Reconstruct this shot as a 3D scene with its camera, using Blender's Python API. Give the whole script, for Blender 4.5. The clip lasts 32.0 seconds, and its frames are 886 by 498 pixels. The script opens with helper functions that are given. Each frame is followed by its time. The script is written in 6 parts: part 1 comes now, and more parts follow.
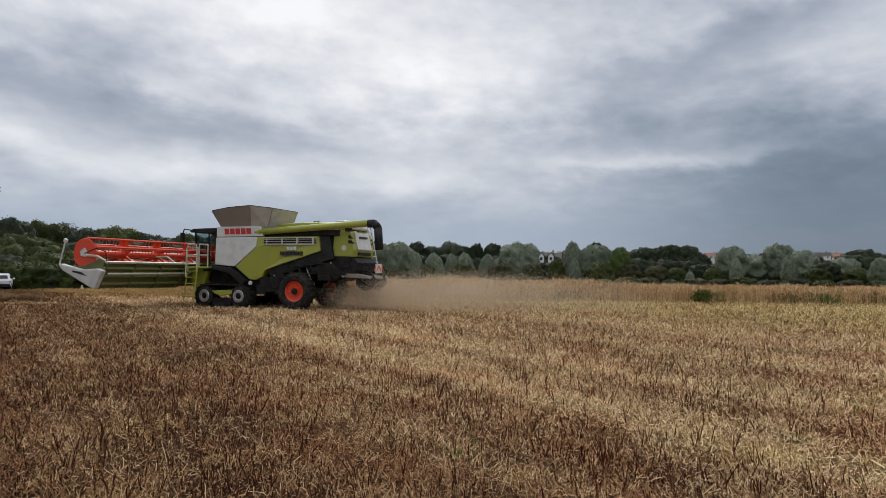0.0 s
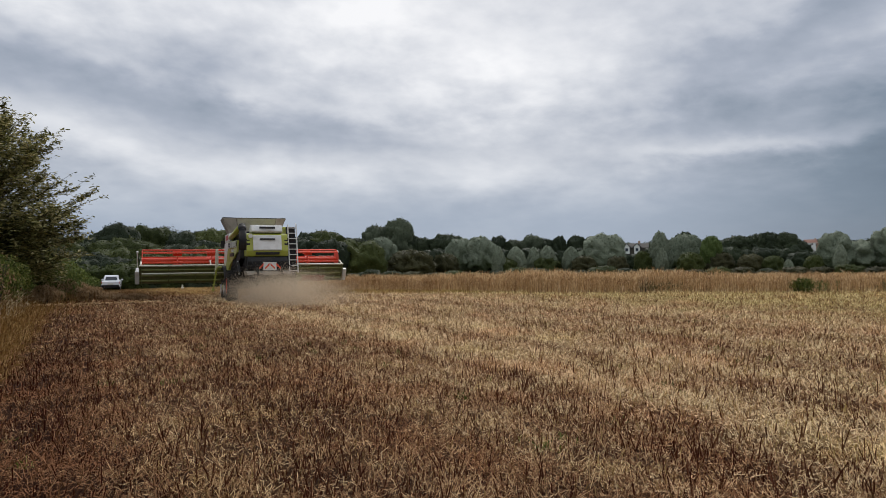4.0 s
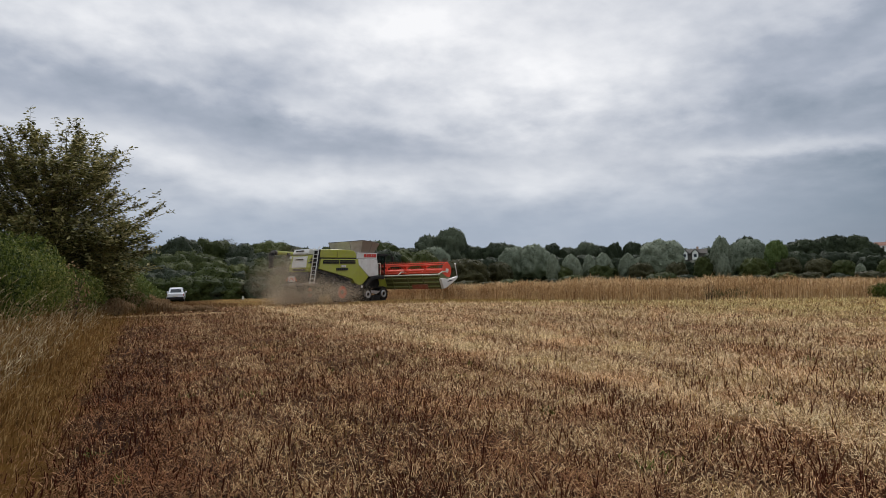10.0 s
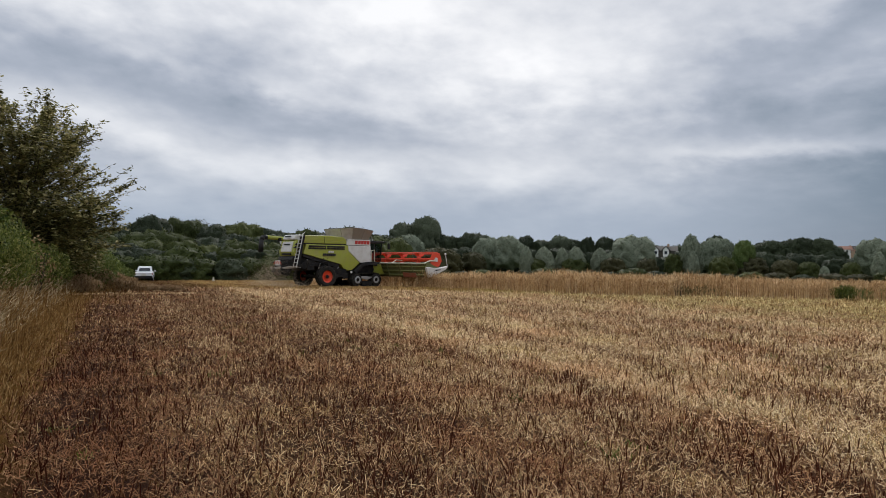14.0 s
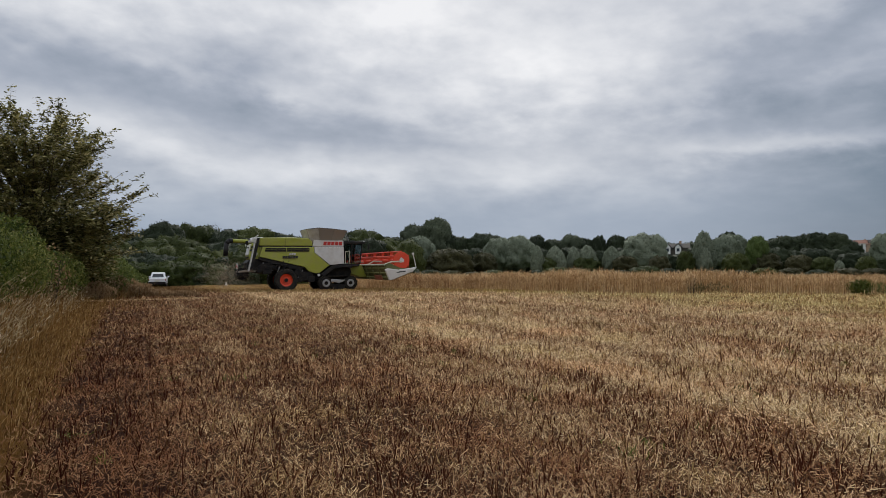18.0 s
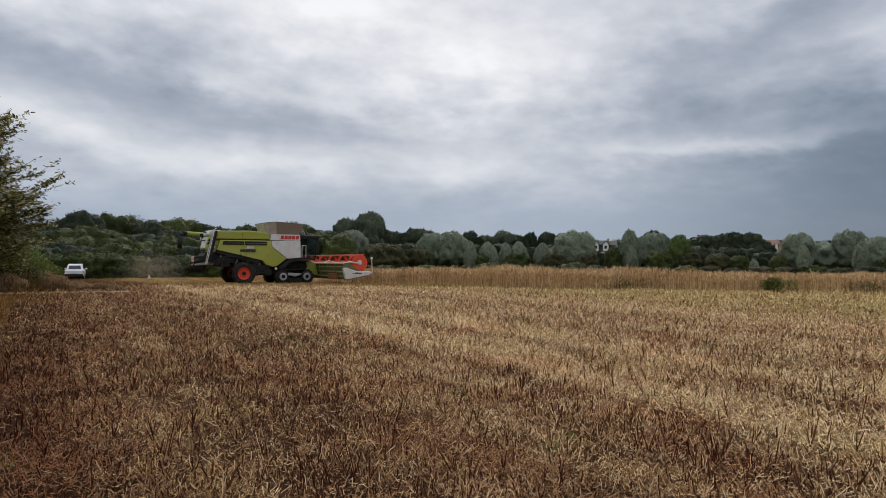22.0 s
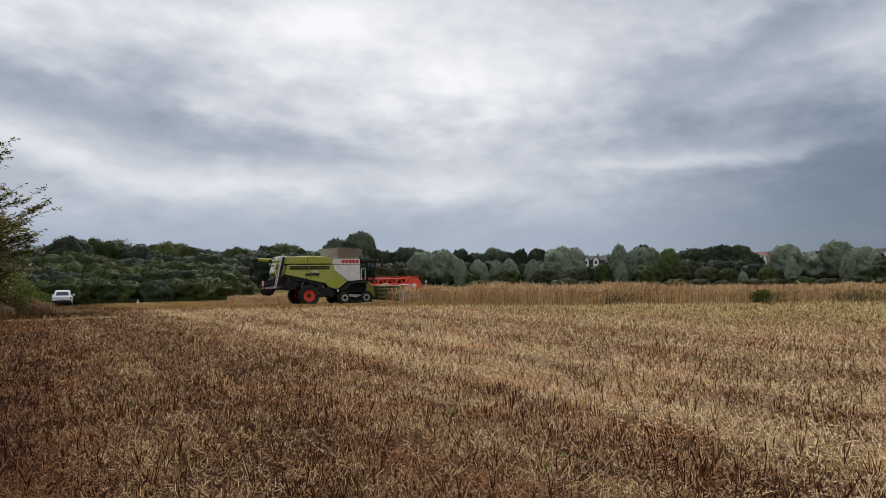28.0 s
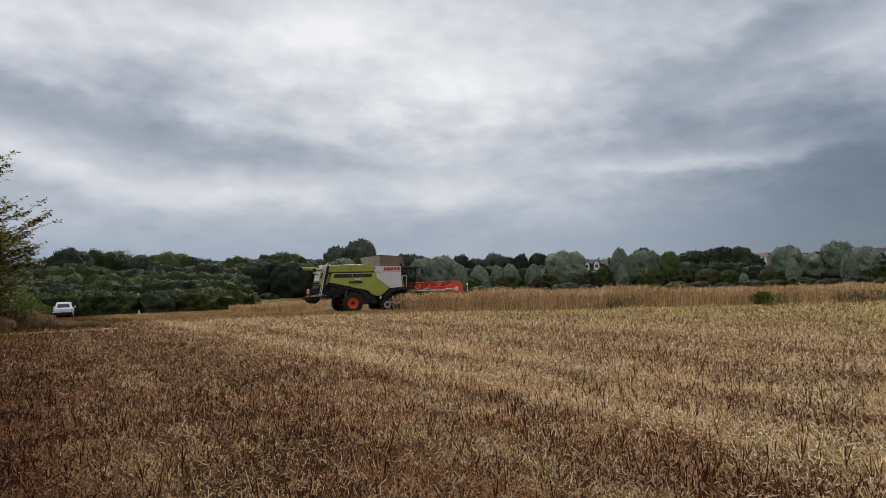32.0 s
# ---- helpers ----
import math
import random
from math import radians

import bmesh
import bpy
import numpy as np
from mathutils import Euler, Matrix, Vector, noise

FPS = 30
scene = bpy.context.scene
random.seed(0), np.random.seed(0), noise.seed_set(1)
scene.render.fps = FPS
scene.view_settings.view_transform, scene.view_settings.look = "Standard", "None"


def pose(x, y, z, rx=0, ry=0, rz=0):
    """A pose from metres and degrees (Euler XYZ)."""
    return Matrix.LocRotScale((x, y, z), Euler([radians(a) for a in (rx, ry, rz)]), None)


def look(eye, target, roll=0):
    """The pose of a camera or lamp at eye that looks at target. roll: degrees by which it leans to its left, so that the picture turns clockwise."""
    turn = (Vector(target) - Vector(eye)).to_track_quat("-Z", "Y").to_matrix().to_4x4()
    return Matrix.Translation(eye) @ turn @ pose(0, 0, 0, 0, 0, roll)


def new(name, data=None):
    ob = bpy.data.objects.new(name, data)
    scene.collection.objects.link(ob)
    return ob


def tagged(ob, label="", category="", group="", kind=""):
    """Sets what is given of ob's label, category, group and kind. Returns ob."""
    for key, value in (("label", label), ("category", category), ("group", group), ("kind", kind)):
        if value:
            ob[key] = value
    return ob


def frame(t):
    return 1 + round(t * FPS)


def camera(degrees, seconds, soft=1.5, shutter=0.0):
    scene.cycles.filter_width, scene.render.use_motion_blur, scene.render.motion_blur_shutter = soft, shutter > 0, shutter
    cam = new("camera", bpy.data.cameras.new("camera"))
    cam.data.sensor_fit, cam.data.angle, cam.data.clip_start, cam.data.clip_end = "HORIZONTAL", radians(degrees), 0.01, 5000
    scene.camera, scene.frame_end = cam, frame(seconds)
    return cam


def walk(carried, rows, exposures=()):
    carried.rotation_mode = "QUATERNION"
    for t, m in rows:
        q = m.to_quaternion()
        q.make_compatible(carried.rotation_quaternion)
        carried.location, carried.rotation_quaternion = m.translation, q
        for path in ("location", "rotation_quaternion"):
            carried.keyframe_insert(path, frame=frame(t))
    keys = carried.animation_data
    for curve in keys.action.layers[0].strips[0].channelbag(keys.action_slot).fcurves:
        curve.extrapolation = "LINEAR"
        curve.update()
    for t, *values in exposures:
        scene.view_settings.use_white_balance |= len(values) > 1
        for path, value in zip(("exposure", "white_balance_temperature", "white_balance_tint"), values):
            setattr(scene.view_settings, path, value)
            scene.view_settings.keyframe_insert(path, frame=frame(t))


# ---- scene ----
cam = camera(67.6, 32.0, soft=0.65)
# time, x, y, z, yaw, pitch, roll of the hand-held camera
ROWS = [
    (0, 0.037, -0.020, 1.582, 0.00, 2.01, -0.37),
    (0.5, 0.033, -0.031, 1.583, 0.80, 1.77, -0.55),
    (1, 0.047, -0.044, 1.579, 2.13, 1.72, -0.24),
    (1.5, 0.046, -0.055, 1.570, 3.60, 1.78, -0.07),
    (2, 0.034, -0.056, 1.579, 5.48, 1.85, 0.41),
    (2.5, 0.018, -0.049, 1.582, 5.26, 1.68, 0.07),
    (4.5, 0.048, 0.031, 1.561, 7.52, 1.54, 1.01),
    (5, 0.044, 0.049, 1.569, 6.50, 1.25, 2.26),
    (5.5, -0.005, 0.058, 1.568, 9.17, 0.21, 1.51),
    (6, -0.130, 0.078, 1.583, 9.41, 1.66, 2.04),
    (6.5, -0.283, 0.113, 1.577, 8.47, 1.95, 3.28),
    (7, -0.339, 0.145, 1.593, 11.24, 3.64, 1.05),
    (7.5, -0.339, 0.143, 1.591, 11.92, 3.56, 1.75),
    (8, -0.343, 0.137, 1.589, 12.58, 3.40, 1.47),
    (8.5, -0.353, 0.140, 1.589, 12.73, 3.38, 0.87),
    (9, -0.350, 0.148, 1.586, 12.15, 2.43, 0.67),
    (9.5, -0.348, 0.154, 1.588, 12.16, 2.53, 1.16),
    (10, -0.324, 0.158, 1.582, 11.58, 2.42, 1.47),
    (10.5, -0.325, 0.147, 1.590, 11.11, 2.52, 1.53),
    (11, -0.322, 0.147, 1.586, 10.41, 2.34, 0.80),
    (11.5, -0.329, 0.136, 1.582, 10.70, 2.19, 0.87),
    (12, -0.321, 0.150, 1.569, 9.96, 2.14, 0.37),
    (12.5, -0.316, 0.161, 1.565, 8.59, 1.44, 0.27),
    (13, -0.324, 0.158, 1.557, 8.84, 1.48, -0.19),
    (13.5, -0.332, 0.156, 1.557, 8.80, 1.47, -0.36),
    (14, -0.337, 0.155, 1.550, 9.28, 1.43, -0.52),
    (14.5, -0.349, 0.177, 1.546, 8.53, 0.62, -0.06),
    (16.5, -0.331, 0.179, 1.546, 8.41, 1.01, 0.51),
    (17, -0.323, 0.175, 1.550, 9.26, 0.84, 0.74),
    (17.5, -0.333, 0.156, 1.551, 9.89, 1.39, 0.42),
    (18, -0.347, 0.151, 1.543, 10.24, 1.53, 0.45),
    (18.5, -0.334, 0.140, 1.545, 10.47, 2.49, 0.14),
    (19, -0.324, 0.132, 1.548, 10.18, 2.11, 0.47),
    (19.5, -0.317, 0.137, 1.543, 8.60, 1.08, 1.20),
    (20, -0.309, 0.142, 1.545, 7.28, 1.11, 0.45),
    (20.5, -0.300, 0.172, 1.534, 5.73, 0.58, -0.02),
    (21, -0.303, 0.194, 1.532, 5.05, 0.78, -0.01),
    (21.5, -0.289, 0.201, 1.537, 4.05, 1.21, 0.10),
    (22, -0.318, 0.204, 1.548, 4.49, 1.06, -0.14),
    (22.5, -0.320, 0.195, 1.549, 4.65, 1.65, -0.49),
    (23, -0.312, 0.151, 1.563, 5.75, 2.28, -0.39),
    (23.5, -0.321, 0.149, 1.561, 6.52, 1.91, 0.20),
    (24, -0.336, 0.144, 1.566, 7.60, 1.93, 0.46),
    (24.5, -0.325, 0.160, 1.560, 7.44, 1.36, 0.76),
    (26.5, -0.316, 0.156, 1.573, 7.32, 2.19, 1.07),
    (27, -0.291, 0.169, 1.569, 6.45, 2.45, 0.98),
    (27.5, -0.281, 0.180, 1.575, 4.49, 2.42, 1.15),
    (28, -0.272, 0.187, 1.567, 3.72, 2.64, 1.03),
    (28.5, -0.279, 0.186, 1.566, 4.36, 2.77, 0.84),
    (29, -0.277, 0.181, 1.576, 4.58, 2.73, 0.70),
    (29.5, -0.282, 0.170, 1.577, 4.36, 2.69, 0.65),
    (30, -0.280, 0.170, 1.574, 4.47, 2.80, 0.46),
    (30.5, -0.278, 0.169, 1.574, 3.98, 2.71, 0.67),
    (31, -0.273, 0.183, 1.575, 3.97, 2.80, 0.90),
    (31.5, -0.254, 0.178, 1.578, 3.66, 2.91, 1.03),
    (32, -0.260, 0.161, 1.591, 3.80, 3.16, 1.90),
]
walk(cam, [(t, pose(x, y, z, 90 + pitch, roll, yaw)) for t, x, y, z, yaw, pitch, roll in ROWS],
     [(0.0, 0.0), (7.0, 0.0), (8.0, -0.04), (9.0, -0.04), (10.0, 0.0), (12.0, 0.03), (14.0, 0.06), (17.0, 0.09), (18.0, -0.09), (19.0, 0.0), (20.2, 0.0), (21.0, 0.12), (21.8, -0.02), (24.0, 0.0), (28.0, 0.0), (29.0, -0.11), (32.0, -0.11)])


# ---------- node helpers ----------
def nd(nt, kind, props=None, **ins):
    n = nt.nodes.new(kind)
    props = props or {}
    if "operation" in props:
        n.operation = props["operation"]
    if "interpolation_type" in props:
        n.interpolation_type = props["interpolation_type"]
    if "sky_type" in props:
        n.sky_type, n.sun_disc = props["sky_type"], False
        n.sun_elevation, n.sun_rotation = props["sun_elevation"], props["sun_rotation"]
    for k, v in ins.items():
        key = int(k[1:]) if k[0] == "i" and k[1:].isdigit() else k.replace("_", " ")
        put(nt, n.inputs[key], v)
    return n


def put(nt, sock, v):
    if isinstance(v, bpy.types.NodeSocket):
        nt.links.new(v, sock)
    elif v is not None:
        sock.default_value = v


def mth(nt, op, a, b=None, c=None, clamp=False):
    n = nt.nodes.new("ShaderNodeMath")
    n.operation, n.use_clamp = op, clamp
    for s, v in zip(n.inputs, (a, b, c)):
        put(nt, s, v)
    return n.outputs[0]


def dotv(nt, v, w):
    n = nd(nt, "ShaderNodeVectorMath", {"operation": "DOT_PRODUCT"}, i0=v, i1=w)
    return n.outputs["Value"]


def ramp(nt, fac, stops):
    n = nt.nodes.new("ShaderNodeValToRGB")
    put(nt, n.inputs[0], fac)
    e = n.color_ramp.elements
    while len(e) < len(stops):
        e.new(0.5)
    for el, (p, c) in zip(e, stops):
        el.position = p
        el.color = (*c, 1) if isinstance(c, tuple) else (c, c, c, 1)
    return n.outputs[0]


def mixc(nt, fac, a, b, blend="MIX"):
    n = nt.nodes.new("ShaderNodeMix")
    n.data_type, n.blend_type, n.clamp_factor = "RGBA", blend, True
    put(nt, n.inputs[0], fac)
    for s, v in ((n.inputs[6], a), (n.inputs[7], b)):
        put(nt, s, (*v, 1) if isinstance(v, tuple) else v)
    return n.outputs[2]


def smooth(nt, v, a, b):
    n = nd(nt, "ShaderNodeMapRange", {"interpolation_type": "SMOOTHSTEP"}, Value=v, From_Min=a, From_Max=b)
    return n.outputs[0]


def noise_tex(nt, vec, scale, detail=4.0, rough=0.55, dist=0.0):
    return nd(nt, "ShaderNodeTexNoise", None, Vector=vec, Scale=scale, Detail=detail, Roughness=rough, Distortion=dist).outputs[0]


# ---------- world: overcast sky, sun behind the cloud ----------
SUN_AZ, SUN_EL = -4.0, 38.0
world = bpy.data.worlds.new("overcast")
scene.world = world
world.use_nodes = True
nt = world.node_tree
nt.nodes.clear()
coord = nd(nt, "ShaderNodeTexCoord").outputs["Generated"]
sep = nd(nt, "ShaderNodeSeparateXYZ", None, Vector=coord)
dx, dy, dz = sep.outputs
az = mth(nt, "ARCTAN2", dx, dy)
el = mth(nt, "ARCSINE", dz)
# flat-based cloud: wider than high, and flatter towards the horizon
lift = mth(nt, "MULTIPLY", mth(nt, "POWER", mth(nt, "MAXIMUM", el, 0.0), 0.8), 1.9)
flat = nd(nt, "ShaderNodeCombineXYZ", None, X=mth(nt, "ADD", az, mth(nt, "MULTIPLY", el, 0.2)), Y=lift, Z=0.35).outputs[0]
n_big = noise_tex(nt, flat, 3.2, 3.0, 0.45, 0.2)
n_mid = noise_tex(nt, flat, 8.5, 7.0, 0.52, 0.1)
# cloud masses as they hang in the sky: bearing, height, half-sizes (degrees), lightness
waz = mth(nt, "ADD", mth(nt, "DEGREES", az), mth(nt, "MULTIPLY", mth(nt, "SUBTRACT", n_big, 0.5), 13.0))
wel = mth(nt, "ADD", mth(nt, "DEGREES", el), mth(nt, "MULTIPLY", mth(nt, "SUBTRACT", n_mid, 0.5), 4.5))
n_fine = noise_tex(nt, flat, 24.0, 4.0, 0.5)
v = mth(nt, "ADD", mth(nt, "ADD", 0.46, mth(nt, "MULTIPLY", n_fine, 0.11)), mth(nt, "ADD", mth(nt, "MULTIPLY", mth(nt, "SUBTRACT", n_big, 0.5), 0.20), mth(nt, "MULTIPLY", mth(nt, "SUBTRACT", n_mid, 0.5), 0.20)))
for a0, e0, sa, se, tilt, amp in [(-13, 21, 9, 4, 0.0, 0.17), (-33, 21.5, 8, 3, 0.0, 0.10), (-42, 15.2, 9, 2.4, -0.10, -0.09), (-29, 13.2, 7, 2.0, -0.18, -0.08), (-13, 11.0, 9, 1.4, 0.0, -0.09),
                                  (-37, 10.6, 6, 1.7, -0.15, 0.12), (-24.5, 14.3, 3, 0.8, 0.0, 0.10), (-19, 8, 8, 1.5, 0.0, 0.09), (-2, 7.6, 7, 1.4, 0.0, 0.08), (-1.5, 16.5, 6, 3, 0.0, 0.14),
                                  (12, 11.5, 6, 1.3, 0.03, -0.07), (6, 18.5, 6, 4, 0.0, 0.06), (20, 13, 7, 2.4, 0.0, -0.07), (23, 18.4, 9, 1.5, 0.22, -0.11), (19, 9.1, 6.5, 0.9, 0.05, 0.14), (31, 6.5, 13, 4, 0.0, -0.28), (30, 11.2, 7, 1.6, 0.05, -0.09),
                                  (31, 15.6, 6, 1.5, 0.1, 0.05), (-46, 20, 8, 2.0, 0.0, 0.06)]:
    da = mth(nt, "SUBTRACT", waz, a0)
    de = mth(nt, "SUBTRACT", mth(nt, "SUBTRACT", wel, e0), mth(nt, "MULTIPLY", da, tilt))
    qa = mth(nt, "POWER", mth(nt, "ABSOLUTE", mth(nt, "DIVIDE", da, sa)), 2.0)
    qe = mth(nt, "POWER", mth(nt, "ABSOLUTE", mth(nt, "DIVIDE", de, se)), 2.0)
    v = mth(nt, "ADD", v, mth(nt, "MULTIPLY", mth(nt, "EXPONENT", mth(nt, "MULTIPLY", mth(nt, "ADD", qa, qe), -0.8)), amp))
low = mth(nt, "SUBTRACT", 1.0, smooth(nt, el, 0.02, 0.17))
v = mth(nt, "SUBTRACT", v, mth(nt, "MULTIPLY", low, 0.04))
cloud = ramp(nt, v, [(0.10, (0.10, 0.135, 0.185)), (0.30, (0.20, 0.25, 0.32)), (0.45, (0.40, 0.44, 0.52)), (0.57, (0.64, 0.665, 0.72)), (0.70, (0.93, 0.935, 0.955))])
# an overcast sky is lighter towards the zenith
zen = mth(nt, "ADD", 1.0, mth(nt, "MULTIPLY", smooth(nt, dz, 0.40, 1.0), 1.3))
cloud = mixc(nt, 1.0, cloud, nd(nt, "ShaderNodeCombineXYZ", None, X=zen, Y=zen, Z=zen).outputs[0], "MULTIPLY")
sky = nd(nt, "ShaderNodeTexSky", {"sky_type": "NISHITA", "sun_disc": False, "sun_elevation": radians(SUN_EL), "sun_rotation": radians(SUN_AZ)}).outputs[0]
sky = mixc(nt, 1.0, sky, (0.10, 0.10, 0.10), "MULTIPLY")
cover = 0.95
rain = mixc(nt, smooth(nt, az, 0.05, 0.6), (0.31, 0.385, 0.51), (0.125, 0.172, 0.238))
cloud = mixc(nt, mth(nt, "MULTIPLY", low, 0.88), cloud, rain)
col = mixc(nt, cover, sky, cloud)
bg = nd(nt, "ShaderNodeBackground", None, Color=col, Strength=1.0)
nt.links.new(bg.outputs[0], nd(nt, "ShaderNodeOutputWorld").inputs[0])

sun = new("sun", bpy.data.lights.new("sun", "SUN"))
sun.data.energy, sun.data.angle, sun.data.color = 1.5, radians(25), (1.0, 0.96, 0.9)
sun.matrix_world = look((math.sin(radians(SUN_AZ)) * 50, math.cos(radians(SUN_AZ)) * 50, math.tan(radians(SUN_EL)) * 50), (0, 0, 0))


# ---------- materials ----------
def material(name):
    m = bpy.data.materials.new(name)
    m.use_nodes = True
    t = m.node_tree
    t.nodes.clear()
    b = t.nodes.new("ShaderNodeBsdfPrincipled")
    t.links.new(b.outputs[0], t.nodes.new("ShaderNodeOutputMaterial").inputs[0])
    return m, t, b


def painted(name, colour, rough=0.45, metal=0.0, dust=0.25, scale=3.0, spec=0.5):
    """Sheet metal or plastic with field dust and fine wear."""
    m, t, b = material(name)
    co = nd(t, "ShaderNodeTexCoord").outputs["Object"]
    n1, n2 = noise_tex(t, co, scale, 5.0), noise_tex(t, co, scale * 14, 3.0)
    dirt = mth(t, "MULTIPLY", smooth(t, mth(t, "ADD", mth(t, "MULTIPLY", n1, 0.7), mth(t, "MULTIPLY", n2, 0.3)), 0.38, 0.72), dust)
    c = mixc(t, dirt, colour, (0.30, 0.24, 0.16))
    put(t, b.inputs["Base Color"], c)
    put(t, b.inputs["Roughness"], mth(t, "ADD", mth(t, "MULTIPLY", dirt, 0.9), rough, clamp=True))
    b.inputs["Metallic"].default_value = metal
    b.inputs["Specular IOR Level"].default_value = spec
    bump = nd(t, "ShaderNodeBump", None, Strength=0.08, Distance=0.01, Height=n2)
    put(t, b.inputs["Normal"], bump.outputs[0])
    return m


def leafy(name, stops, var=0.5, rough=0.6, scale=0.35, through_light=0.25):
    """Leaves or stems: colour by piece and by larger patches."""
    m, t, b = material(name)
    isl = nd(t, "ShaderNodeNewGeometry")
    ob = nd(t, "ShaderNodeObjectInfo").outputs["Random"]
    big = noise_tex(t, isl.outputs["Position"], scale, 3.0)
    f = mth(t, "ADD", mth(t, "MULTIPLY", isl.outputs["Random Per Island"], var), mth(t, "MULTIPLY", big, 0.9 - var * 0.6))
    fine = noise_tex(t, isl.outputs["Position"], 2.6, 4.0, 0.7)
    f = mth(t, "ADD", f, mth(t, "MULTIPLY", mth(t, "SUBTRACT", fine, 0.5), 0.95))
    f = mth(t, "ADD", f, mth(t, "MULTIPLY", mth(t, "SUBTRACT", ob, 0.5), 0.25), clamp=True)
    c = ramp(t, f, stops)
    put(t, b.inputs["Normal"], nd(t, "ShaderNodeBump", None, Strength=0.7, Distance=0.25, Height=fine).outputs[0])
    put(t, b.inputs["Base Color"], c)
    b.inputs["Roughness"].default_value = rough
    b.inputs["Specular IOR Level"].default_value = 0.1
    if through_light:
        tr = nd(t, "ShaderNodeBsdfTranslucent", None, Color=c)
        mx = nd(t, "ShaderNodeMixShader", None, Fac=through_light)
        t.links.new(b.outputs[0], mx.inputs[1])
        t.links.new(tr.outputs[0], mx.inputs[2])
        t.links.new(mx.outputs[0], t.nodes["Material Output"].inputs[0])
    return m


ROWDIR = (0.82, 0.57, 0.0)     # across the drilled rows, which run beside the verge


def field_tone(t):
    """0 on the dark stubble beside the verge, 1 on the pale straw swaths; streaks follow the rows of the field."""
    p = nd(t, "ShaderNodeNewGeometry").outputs["Position"]
    s = dotv(t, p, ROWDIR)
    along = dotv(t, p, (-0.57, 0.82, 0.0))
    wob = mth(t, "MULTIPLY", mth(t, "SUBTRACT", noise_tex(t, p, 0.45, 4.0, 0.6), 0.5), 1.5)
    s2 = mth(t, "ADD", s, wob)
    lane = nd(t, "ShaderNodeCombineXYZ", None, X=mth(t, "MULTIPLY", s2, 1.5), Y=mth(t, "MULTIPLY", along, 0.10)).outputs[0]
    streak = noise_tex(t, lane, 1.0, 5.0, 0.68)
    patch = noise_tex(t, p, 1.1, 6.0, 0.74)
    a = mth(t, "ADD", 0.13, mth(t, "MULTIPLY", smooth(t, s2, 2.6, 6.6), 0.47))
    # pale rows of dropped straw and darker strips of taller stubble: place across the rows, half-width, strength
    for c, w, k in [(5.95, 0.38, 0.18), (7.45, 0.35, -0.15), (8.6, 0.5, 0.12), (10.4, 0.4, -0.10), (13.3, 0.75, -0.12), (16.4, 0.8, 0.05), (19.5, 0.6, -0.07), (23.0, 0.8, 0.08), (3.2, 0.35, 0.08), (1.2, 0.4, 0.09), (-0.6, 0.4, -0.06)]:
        d = mth(t, "DIVIDE", mth(t, "SUBTRACT", s2, c), w)
        a = mth(t, "ADD", a, mth(t, "MULTIPLY", mth(t, "EXPONENT", mth(t, "MULTIPLY", mth(t, "MULTIPLY", d, d), -1.0)), k))
    a = mth(t, "ADD", a, mth(t, "MULTIPLY", mth(t, "SUBTRACT", patch, 0.5), 1.0))
    a = mth(t, "ADD", a, mth(t, "MULTIPLY", mth(t, "SUBTRACT", streak, 0.5), 1.15))
    y = nd(t, "ShaderNodeSeparateXYZ", None, Vector=p).outputs[1]
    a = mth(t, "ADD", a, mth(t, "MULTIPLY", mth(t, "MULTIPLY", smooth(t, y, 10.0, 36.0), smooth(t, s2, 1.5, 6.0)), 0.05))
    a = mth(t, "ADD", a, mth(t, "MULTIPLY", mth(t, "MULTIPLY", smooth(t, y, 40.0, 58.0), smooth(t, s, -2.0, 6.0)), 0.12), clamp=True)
    return p, a


